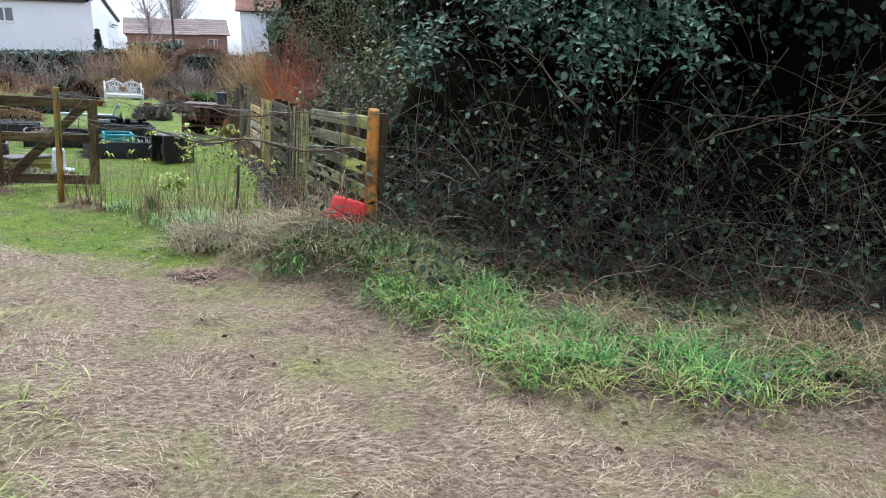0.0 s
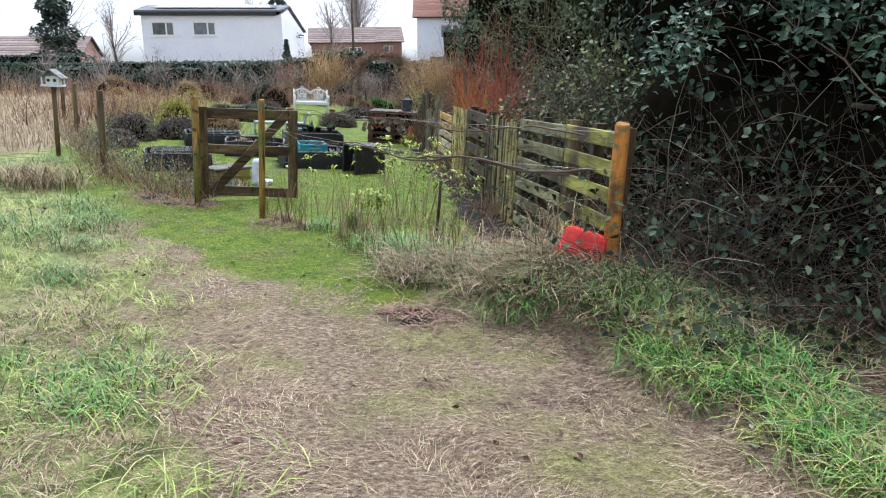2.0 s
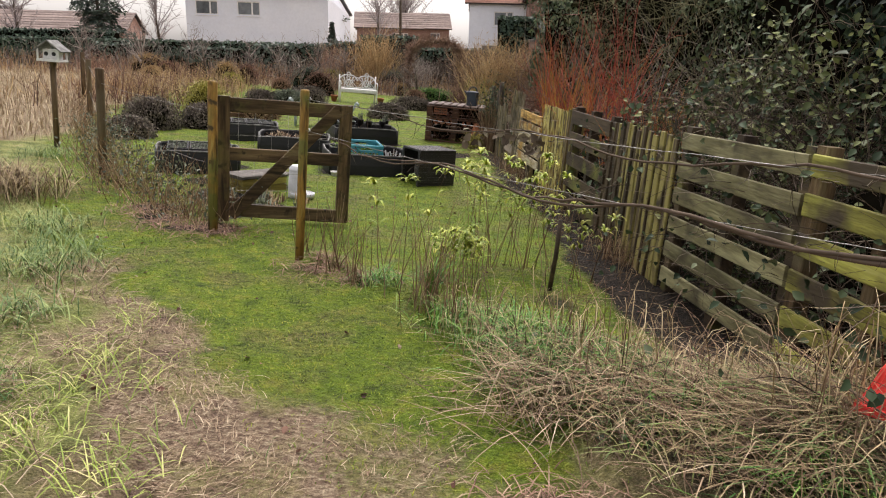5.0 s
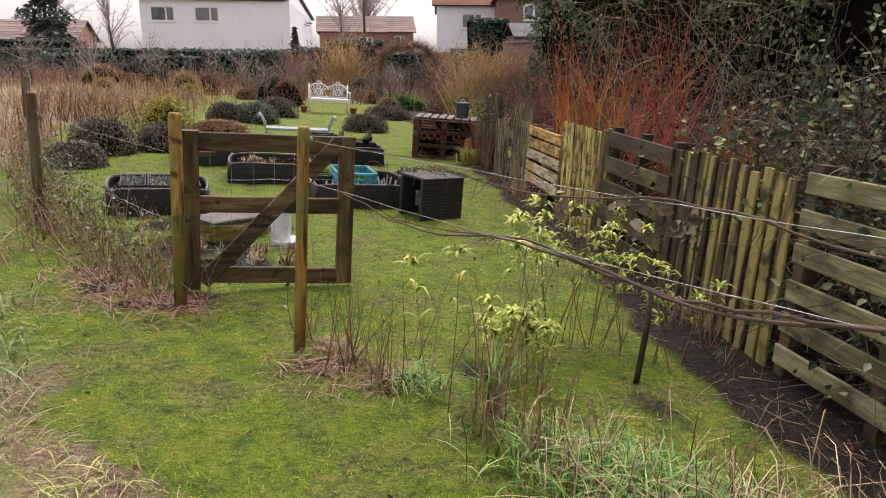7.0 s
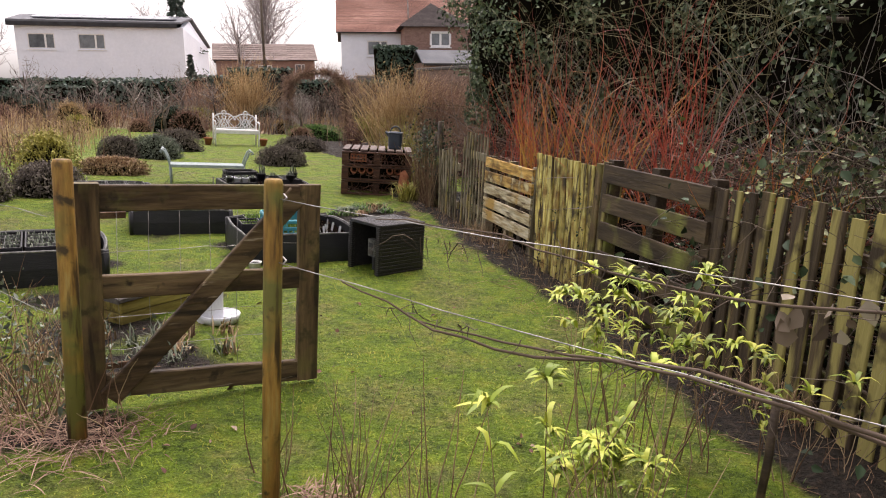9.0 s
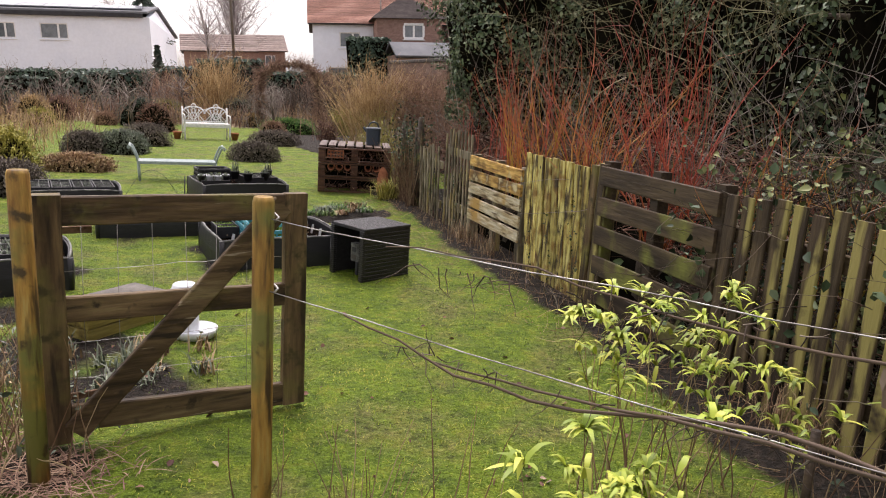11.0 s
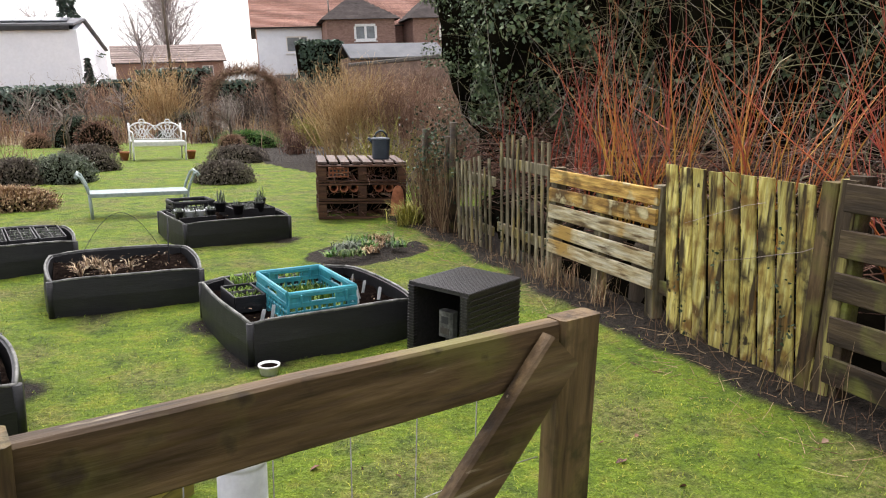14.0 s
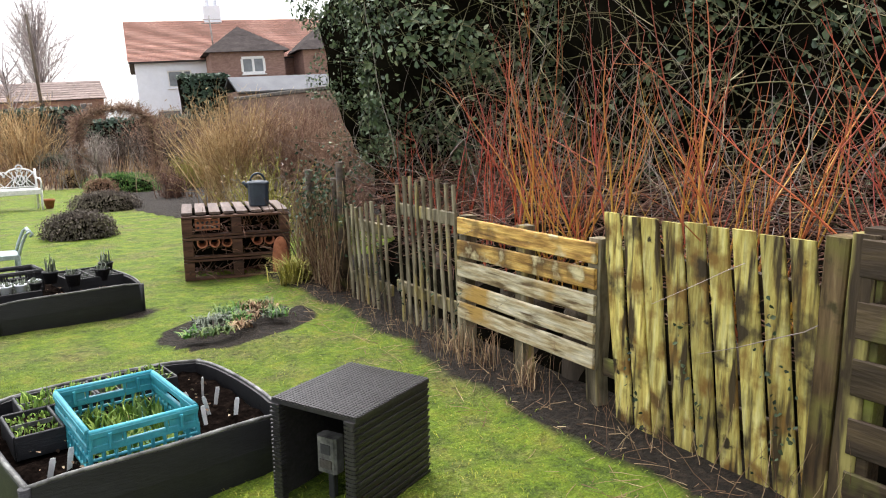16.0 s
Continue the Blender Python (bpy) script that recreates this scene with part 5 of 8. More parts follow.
# ---- benches ----
def white_bench():
    root = thing("white_bench", "white cast-iron garden bench with lattice back", "bench", pose(0.06, 23.7, 0, 0, 0, 8))
    w = 1.1
    for s in (-1, 1):
        part("front_leg", Geo().tube([(s * w / 2, -0.22, 0), (s * w / 2, -0.2, 0.2), (s * w / 2, -0.22, 0.4)], 0.022, 7), M["white_iron"], root)
        part("back_leg", Geo().tube([(s * w / 2, 0.24, 0), (s * w / 2, 0.2, 0.4), (s * w / 2, 0.27, 0.8)], 0.022, 7), M["white_iron"], root)
        part("armrest", Geo().tube([(s * w / 2, -0.24, 0.4), (s * w / 2, -0.26, 0.56), (s * w / 2, -0.2, 0.62), (s * w / 2, 0.22, 0.62)], 0.018, 7), M["white_iron"], root)
    for i in range(6):
        y = -0.22 + 0.08 * i
        part("seat_slat", Geo().beam((-w / 2, y, 0.41), (w / 2, y, 0.41), 0.06, 0.02, 0.004), M["white_iron"], root)
    part("apron", Geo().beam((-w / 2, -0.25, 0.36), (w / 2, -0.25, 0.36), 0.02, 0.09, 0.004), M["white_iron"], root)
    for s in (-1, 1):
        c = s * w / 4
        pts = [(c + w / 4 * math.cos(a) * 0.98, 0.27, 0.64 + 0.17 * math.sin(a)) for a in [math.pi * i / 14 for i in range(15)]]
        part("back_arch", Geo().tube(pts, 0.018, 7), M["white_iron"], root)
        part("medallion", Geo().tube([(c + 0.06 * math.cos(a), 0.27, 0.82 + 0.06 * math.sin(a)) for a in [2 * math.pi * i / 12 for i in range(13)]], 0.014, 6), M["white_iron"], root)
        for k in range(-2, 3):
            part("lattice_bar", Geo().tube([(c + k * 0.1 - 0.09, 0.265, 0.43), (c + k * 0.06, 0.268, 0.6), (c + k * 0.1 + 0.07, 0.27, 0.75)], 0.01, 5), M["white_iron"], root)
            part("lattice_bar", Geo().tube([(c + k * 0.1 + 0.09, 0.265, 0.43), (c + k * 0.06, 0.268, 0.6), (c + k * 0.1 - 0.07, 0.27, 0.75)], 0.01, 5), M["white_iron"], root)
        part("scroll", Geo().tube([(c + 0.09 * math.cos(a), 0.268, 0.58 + 0.09 * math.sin(a)) for a in [2 * math.pi * i / 14 for i in range(15)]], 0.012, 6), M["white_iron"], root)
    part("back_rail", Geo().tube([(-w / 2, 0.27, 0.44), (w / 2, 0.27, 0.44)], 0.016, 7), M["white_iron"], root)
    for s in (-0.7, 0.7):
        thing("terracotta_pot", "terracotta flower pot beside the bench", "plant pot", pose(0.06 + s, 23.7 + s * 0.14, 0), "pots by the bench",
              mesh=Geo().lathe([(0.07, 0), (0.1, 0.15), (0.11, 0.15), (0.11, 0.19), (0.09, 0.19), (0.08, 0.1)], sides=14).mesh("terracotta_pot", M["terracotta"]))


def blue_bench():
    root = thing("blue_bench", "pale blue-grey metal bench with scrolled ends", "bench", pose(-0.45, 15.7, 0, 0, 0, 3))
    w = 1.08
    for i in range(7):
        y = -0.16 + 0.053 * i
        part("seat_slat", Geo().beam((-w / 2, y, 0.29), (w / 2, y, 0.29), 0.04, 0.016, 0.003), M["blue_iron"], root)
    part("seat_rail", Geo().beam((-w / 2, -0.19, 0.275), (w / 2, -0.19, 0.275), 0.02, 0.045, 0.003), M["blue_iron"], root)
    for s in (-1, 1):
        for y in (-0.17, 0.17):
            part("leg", Geo().tube([(s * w / 2 * 0.97, y, 0), (s * w / 2 * 0.99, y, 0.15), (s * w / 2, y, 0.29)], 0.018, 7), M["blue_iron"], root)
            pts = [(s * w / 2, y, 0.28), (s * (w / 2 + 0.03), y, 0.38), (s * (w / 2 + 0.08), y, 0.49), (s * (w / 2 + 0.12), y, 0.52), (s * (w / 2 + 0.14), y, 0.49), (s * (w / 2 + 0.11), y, 0.47)]
            part("scroll_arm", Geo().tube(pts, 0.016, 7), M["blue_iron"], root)
        part("arm_bar", Geo().tube([(s * (w / 2 + 0.11), -0.17, 0.515), (s * (w / 2 + 0.11), 0.17, 0.515)], 0.016, 7), M["blue_iron"], root)
        part("leg_bar", Geo().tube([(s * w / 2 * 0.98, -0.17, 0.12), (s * w / 2 * 0.98, 0.17, 0.12)], 0.012, 6), M["blue_iron"], root)


white_bench()
blue_bench()


# ---- the dark evergreen thicket beside the path ----
def evergreen(x, y, rx, ry, h, n, label, z0=0.1, leaf=0.085, seed=0.0, mt="ivy_shaded", low=1.0):
    root = thing("evergreen_tree", label, "tree", pose(x, y, 0), "ivy-clad evergreens of the thicket")
    part("trunk", Geo().tube([(0, 0, -0.1), (0.05, 0.03, h * 0.4), (0, 0.06, h * 0.8)], [0.16, 0.12, 0.06], 9), M["bark"], root)
    for k in range(7):
        a = k * 0.9 + seed
        z = h * (0.2 + 0.09 * k)
        part("limb", Geo().tube([(0, 0, z), (rx * 0.4 * math.cos(a), ry * 0.4 * math.sin(a), z + 0.25), (rx * 0.85 * math.cos(a), ry * 0.85 * math.sin(a), z + 0.3)], [0.06, 0.04, 0.02], 6), M["bark"], root)
    cz, rz = (h + z0) / 2, (h - z0) / 2
    # Near-black hull stands for the shade inside the crown.
    core = lumpy("inner_foliage", (rx * 0.80, ry * 0.80, rz * 0.92), M["deep_shade"], 0.25, 1.6, 4, seed)
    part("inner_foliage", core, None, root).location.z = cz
    d = ball(int(n * 1.7))
    lump = 1 + 0.16 * np.sin(d[:, 0] * 5 + seed) * np.sin(d[:, 1] * 4 + d[:, 2] * 7 + seed) + 0.10 * np.sin(d[:, 2] * 17 + d[:, 0] * 13 + seed)
    # leaves hang in sprays; the shade-coloured core shows in the hollows between them
    q = d * [[rx, ry, rz]]
    spray = np.sin(q[:, 0] * 5.1 + seed + 1.5 * np.sin(q[:, 2] * 2.3)) * np.sin(q[:, 1] * 4.7 + 2 * seed) + 0.9 * np.sin(q[:, 2] * 6.3 + q[:, 0] * 2.2 - q[:, 1] * 1.9 + seed)
    r = lump * (1.0 - np.abs(rng.normal(size=len(d))) * 0.08 + 0.06 * np.clip(spray, -1, 1))
    p = q * r[:, None] + [[0, 0, cz]]
    keep = (p[:, 2] > 0.15) & (rng.uniform(0, 1, len(d)) < np.clip(0.55 + 0.6 * spray, 0.1, 1) * np.where(p[:, 2] < 2.3, low, 0.5 + 0.5 * low))
    p, d = p[keep], d[keep]
    v, f = leaves(p, d + rng.normal(size=p.shape) * 0.6 + [[0, 0, 0.25]], rng.uniform(0.5, 1.25, len(p)) * leaf, 0.62)
    part("crown", np_mesh("crown", v, f, M[mt]), None, root, kind="stuff")
    return root


TREES = [(8.9, 2.4, 1.9, 1.9, 6.0, 12000), (7.2, 3.1, 1.7, 1.7, 5.6, 15000), (5.75, 4.1, 1.6, 1.6, 5.8, 18000), (4.95, 5.7, 1.5, 1.6, 5.6, 16000), (5.2, 7.7, 1.45, 1.7, 5.2, 13000),
         (5.9, 9.9, 1.5, 1.7, 4.8, 11000), (5.7, 12.0, 1.6, 1.6, 5.2, 12000), (4.75, 14.1, 1.65, 1.5, 5.0, 24000), (6.2, 18.3, 1.75, 1.75, 6.6, 18000)]
for i, (x, y, rx, ry, h, n) in enumerate(TREES):
    # first four trees take the shaded ivy colour, the rest the lit one
    evergreen(x, y, rx, ry, h, n, "dense dark evergreen smothered with glossy ivy leaves", 0.2 if i < 5 else 0.5, 0.085 if i < 4 else 0.065, i * 1.7, "ivy_shaded" if i < 4 else "ivy_lit", 0.45 if i < 4 else 1.0)


def arching(name, label, xs, ys, n, h0, h1, nl, mat_stem="bramble_stem", mat_leaf="bramble_leaf", side=(-0.6, -0.5), top=None, rad=0.004, spreadw=0.55, sag=0.16, leaf=0.05):
    """A tangle of arching bramble stems with tattered leaves; top gives its height at x, y."""
    root = thing(name, label, "bramble", None, "bramble tangles")
    x, y = xs(n), ys(n)
    x = np.where(np.isfinite(x), x, 0)
    b = np.stack([x, y, np.full(n, 0.0)], 1)
    b[:, 2] = rng.uniform(0, 1, n) ** 1.4 * (top(x, y) if top else h0)
    d = rng.normal(size=(n, 3)) * spreadw + [[side[0] * 0.5, side[1] * 0.5, 0.75]]
    v, f, pts = twigs(b, d, rng.uniform(h0, h1, n), rng.uniform(0.6, 1.3, n) * rad, 6, 0.17, sag)
    part("stem_mass", np_mesh("stem_mass", v, f, M[mat_stem]), None, root, kind="stuff")
    if nl:
        allp = np.concatenate(pts[2:])
        pick = allp[rng.integers(0, len(allp), nl)] + rng.normal(size=(nl, 3)) * 0.05
        pick = pick[pick[:, 2] > 0.03]
        v, f = leaves(pick, rng.normal(size=pick.shape) * 0.7 + [[-0.3, -0.5, 0.6]], rng.uniform(0.6, 1.4, len(pick)) * leaf, 0.7)
        part("leafage", np_mesh("leafage", v, f, M[mat_leaf]), None, root, kind="stuff")
    return root


def along(pts, depth):
    """Points scattered behind a front line given by its corners."""
    pts = np.array(pts, dtype=float)
    seg = np.linalg.norm(np.diff(pts, axis=0), axis=1)
    cum = np.concatenate([[0], np.cumsum(seg)])

    def at(n, s, t):
        q = s * cum[-1]
        x, y = np.interp(q, cum, pts[:, 0]), np.interp(q, cum, pts[:, 1])
        return x + t * depth[0], y + t * depth[1]
    return at


FRONT = along([(2.75, 3.25), (3.5, 2.75), (4.5, 2.0), (6.2, 1.0), (8.5, 0.0)], (0.55, 1.0))


def front_patch(n, tmin, tmax):
    s, t = rng.uniform(0, 1, n), rng.uniform(tmin, tmax, n)
    return FRONT(n, s, t)


def build_brambles():
    for k, (n, t0, t1, h0, h1, nl, tp) in enumerate(((1900, -0.25, 0.5, 0.3, 0.75, 1500, 0.35), (1300, 0.1, 1.1, 0.6, 1.3, 2600, 0.85), (260, 0.2, 0.9, 0.9, 1.7, 900, 1.1))):
        fx, fy = front_patch(n, t0, t1)
        arching("bramble_thicket", "dead and leafy brambles tangled before the evergreens", lambda q: fx, lambda q: fy, n, h0, h1, nl, ("bramble_dead", "bramble_stem", "bramble_dead")[k], top=lambda a, b: tp, rad=0.0038)
    fx, fy = rng.uniform(2.75, 3.9, 3000), rng.uniform(3.4, 8.0, 3000)

    def mound(a, b):
        return 0.75 + 1.05 * np.exp(-((b - 6.1) / 1.5) ** 2) * np.clip((a - 2.5) / 0.9, 0, 1)
    arching("bramble_thicket", "grey-brown bramble mound heaped behind the pallet fence", lambda q: fx, lambda q: fy, 3000, 0.4, 0.9, 4200, "bramble_dead", top=mound, rad=0.0042, side=(-0.4, -0.3))
    hx, hy = rng.uniform(2.25, 3.0, 620), rng.uniform(2.75, 3.75, 620)
    arching("bramble_thicket", "dead brown brambles round the fence corner post", lambda q: hx, lambda q: hy, 620, 0.3, 0.7, 260, "bramble_dead", top=lambda a, b: 0.42, rad=0.004)
    jx, jy = rng.uniform(2.55, 3.4, 800), rng.uniform(2.15, 3.05, 800)
    arching("bramble_thicket", "low brown brambles with dark leaves creeping over the verge", lambda q: jx, lambda q: jy, 800, 0.15, 0.4, 1300, "bramble_dead", top=lambda a, b: 0.16, rad=0.0032, leaf=0.055)
    gx, gy = rng.uniform(2.9, 3.9, 900), rng.uniform(5.0, 7.9, 900)
    arching("bramble_thicket", "olive-green leafy shoots over the bramble mound", lambda q: gx, lambda q: gy, 900, 0.3, 0.6, 5200, "moss_twig", "mound_leaf", top=lambda a, b: mound(a, b) + 0.1, leaf=0.045)
    ux, uy = front_patch(420, 0.15, 0.8)
    arching("bramble_thicket", "dead twigs crossing before the dark evergreens", lambda q: ux, lambda q: uy, 420, 0.5, 1.1, 1500, "bramble_dead", "ivy_shaded", top=lambda a, b: 2.3, rad=0.0034, spreadw=0.8, leaf=0.06)
    # added near-black filler for inner shade, closes the hedge down to the ground
    root = thing("hedge_interior", "near-black filler standing for shade inside the hedge foot", "bramble", None, "bramble tangles")
    for k in range(10):
        bx, by = FRONT(1, np.array([0.02 + k * 0.105]), np.array([1.45]))
        core = lumpy("inner_growth", (0.75, 0.6, 1.35), M["deep_shade"], 0.3, 1.8, 3, k * 2.3)
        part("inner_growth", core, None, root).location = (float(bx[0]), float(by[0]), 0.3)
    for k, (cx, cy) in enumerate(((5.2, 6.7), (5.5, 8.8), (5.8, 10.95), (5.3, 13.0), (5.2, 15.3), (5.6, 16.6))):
        core = lumpy("inner_growth", (0.85, 1.15, 2.0), M["deep_shade"], 0.3, 1.8, 3, k * 1.9 + 5)
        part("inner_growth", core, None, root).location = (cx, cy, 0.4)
    # leafy boughs drooping out of the evergreens, in the sky-lit leaf colour
    for k in range(15):
        at = np.array([U(0.0, 0.42)])
        bx, by = FRONT(1, at, np.array([U(0.75, 1.15)]))
        z, d, pts = U(2.0, 2.9), Vector((-0.45 + U(-0.5, 0.5), -1.0, U(-0.15, 0.25))).normalized(), []
        p = Vector((float(bx[0]), float(by[0]), z))
        for i in range(9):
            pts.append(p.copy())
            d = (d + Vector((U(-0.15, 0.15), U(-0.1, 0.1), -0.09 + U(-0.08, 0.08)))).normalized()
            p = p + d * 0.12
        root = thing("evergreen_bough", "drooping evergreen bough, glossy blue-green leaves coloured as sky-lit", "branch", None, "boughs over the brambles")
        part("stem", Geo().tube(pts, [0.013 * (1 - 0.75 * i / 8) for i in range(9)], 6), M["bark"], root)
        c = np.array([tuple(pts[i]) for i in rng.integers(1, 9, 230)]) + rng.normal(size=(230, 3)) * [[0.13, 0.13, 0.1]] - [[0, 0, 0.03]]
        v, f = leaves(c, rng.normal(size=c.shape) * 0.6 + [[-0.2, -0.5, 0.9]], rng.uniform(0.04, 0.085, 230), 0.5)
        part("leafage", np_mesh("leafage", v, f, M["bough_leaf_lit"]), None, root, kind="stuff")
    # cut brush heaped behind the boards
    n = 3400
    b = np.stack([rng.uniform(2.72, 4.6, n), rng.uniform(6.8, 14.2, n), np.zeros(n)], 1)
    b[:, 2] = rng.uniform(0.4, 1, n) * (0.9 + 0.3 * np.clip((b[:, 0] - 2.7) / 1.5, 0, 1))
    way = rng.normal(size=(n, 3)) * [[0.8, 1.0, 0.22]]
    way[:, 0] = np.where(b[:, 0] < 3.9, np.abs(way[:, 0]) + 0.1, way[:, 0])
    v, f, _ = twigs(b, way, rng.uniform(0.4, 1.3, n), rng.uniform(0.002, 0.006, n), 4, 0.16, 0.03)
    root = thing("brush_heap", "heap of cut reddish brown brush behind the fence", "brush heap", None)
    part("stick_mass", np_mesh("stick_mass", v, f, M["brush"]), None, root, kind="stuff")
    # Added near-black lump, a dark backing for the sticks and board gaps.
    bank = lumpy("earth_bank", (1.0, 3.9, 0.82), M["deep_shade"], 0.15, 2.0, 4, 2.0)
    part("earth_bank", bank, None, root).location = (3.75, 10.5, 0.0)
    # a few long bare boughs hanging across the dark hedge
    for k in range(20):
        s, t = U(0, 1), U(0.0, 0.9)
        bx, by = FRONT(1, np.array([s]), np.array([t]))
        root = thing("bare_bough", "long bare grey bough leaning out of the hedge", "branch", None, "loose boughs in the hedge")
        bx, by = float(bx[0]), float(by[0])
        z, pts = U(0.1, 1.6), []
        d = Vector((U(-1, 1), U(-0.6, 0.4), U(-0.1, 0.7))).normalized()
        p = Vector((bx, by, z))
        for i in range(9):
            pts.append(p.copy())
            d = (d + Vector((U(-0.2, 0.2), U(-0.2, 0.2), U(-0.25, 0.15)))).normalized()
            p = p + d * U(0.1, 0.2)
        root.data = None
        part("stem", Geo().tube(pts, [0.0075 * (1 - 0.7 * i / 8) for i in range(9)], 6), M["bramble_dead"] if k % 2 else M["bramble_stem"], root)
        for j in (3, 5, 6):
            q = pts[j]
            e = q + Vector((U(-0.25, 0.25), U(-0.25, 0.1), U(-0.1, 0.3)))
            part("side_twig", Geo().tube([q, q.lerp(e, 0.5) + Vector((0, 0, 0.03)), e], [0.004, 0.003, 0.0015], 5), M["bramble_dead"], root)
    # twisted stems and whips standing before the ivy above the brush
    n = 280
    b = np.stack([rng.uniform(3.0, 4.2, n), rng.uniform(7.0, 14.0, n), rng.uniform(0.6, 1.3, n)], 1)
    v, f, pts = twigs(b, rng.normal(size=(n, 3)) * 0.5 + [[-0.1, -0.1, 1]], rng.uniform(0.6, 1.7, n), rng.uniform(0.002, 0.005, n), 7, 0.16, 0.05)
    root = thing("bare_thicket", "thin grey-brown bare stems rising against dark ivy", "shrub", None)
    part("stem_mass", np_mesh("stem_mass", v, f, M["grey_twig"]), None, root, kind="stuff")
    n = 750
    b = np.stack([rng.uniform(3.3, 4.4, n), rng.uniform(8.0, 14.6, n), rng.uniform(0.9, 2.6, n)], 1)
    v, f, pts = twigs(b, rng.normal(size=(n, 3)) * 0.7 + [[-0.4, -0.2, 0.6]], rng.uniform(0.4, 1.2, n), rng.uniform(0.002, 0.005, n), 6, 0.16, 0.06)
    part("mossy_growth", np_mesh("mossy_growth", v, f, M["moss_twig"]), None, root, "olive mossy twigs", kind="stuff")


build_brambles()


def osier(x, y, n, h, mt, label, z=0.45, spreadw=0.16, rad=0.0056):
    root = thing("osier_clump", label, "shrub", pose(x, y, z), "red-stemmed shrubs behind the fence")
    part("stool", Geo().lathe([(0.13, -0.5), (0.12, -0.05), (0.09, 0.03), (0.0, 0.05)], sides=9, caps=False), M["bark"], root)
    n = max(4, int(n * 0.42))
    b = rng.normal(size=(n, 3)) * [[0.06, 0.12, 0.02]]
    d = rng.normal(size=(n, 3)) * [[spreadw * 0.8, spreadw, 0.1]] + b * [[1.0, 1.2, 0]] + [[0, 0, 1]]
    L = rng.uniform(0.5, 1.0, n) * h
    v, f, pts = twigs(b, d, L, rng.uniform(0.7, 1.6, n) * rad * 1.25, 8, 0.105, -0.03, 0.2)
    pieces = [(v, f)]
    allp = np.stack(pts, 1)
    # forks low on the stems, then thin twigs near the tips
    for m, k0, k1, l0, l1, r, w in ((n * 3, 1, 5, 0.35, 0.9, rad * 0.68, 0.26), (n * 4, 4, 9, 0.12, 0.4, rad * 0.35, 0.45)):
        i, k = rng.integers(0, n, m), rng.integers(k0, k1, m)
        st, dd = allp[i, k], allp[i, k] - allp[i, k - 1]
        v2, f2, _ = twigs(st, unit(dd) + rng.normal(size=(m, 3)) * w, rng.uniform(l0, l1, m) * h * 0.55, rng.uniform(0.7, 1.2, m) * r, 5, 0.11, -0.02)
        pieces.append((v2, f2))
    v, f = joined(*pieces)
    part("stem_mass", np_mesh("stem_mass", v, f, M[mt]), None, root, label="orange to crimson bare stems", kind="stuff")


for x, y, n, h, mt in ((2.95, 11.15, 15, 1.7, "osier_red"), (2.9, 10.78, 30, 1.95, "osier"), (2.86, 10.4, 26, 1.75, "osier"), (3.0, 10.1, 5, 1.8, "osier_red"),
                       (3.0, 9.8, 9, 1.5, "osier"), (2.93, 9.35, 30, 2.0, "osier"), (2.97, 8.55, 44, 1.95, "osier_red"), (3.0, 8.2, 12, 1.4, "osier_red"),
                       (2.95, 7.5, 24, 1.25, "osier"), (3.0, 7.05, 26, 1.15, "osier"), (3.0, 11.6, 12, 1.5, "osier_red"), (3.1, 12.3, 9, 1.4, "osier_red"), (3.3, 13.2, 7, 1.3, "osier_red")):
    osier(x, y, n, h, mt, "clump of bare " + ("crimson" if mt == "osier_red" else "orange and yellow") + " osier stems behind the fence")


# ---- grass and weeds ----
def scatter(n, x0, x1, y0, y1, keep):
    x, y = rng.uniform(x0, x1, n), rng.uniform(y0, y1, n)
    k = rng.uniform(0, 1, n) < keep(x, y)
    x, y = x[k], y[k]
    return np.stack([x, y, relief(x, y) - 0.004], 1)


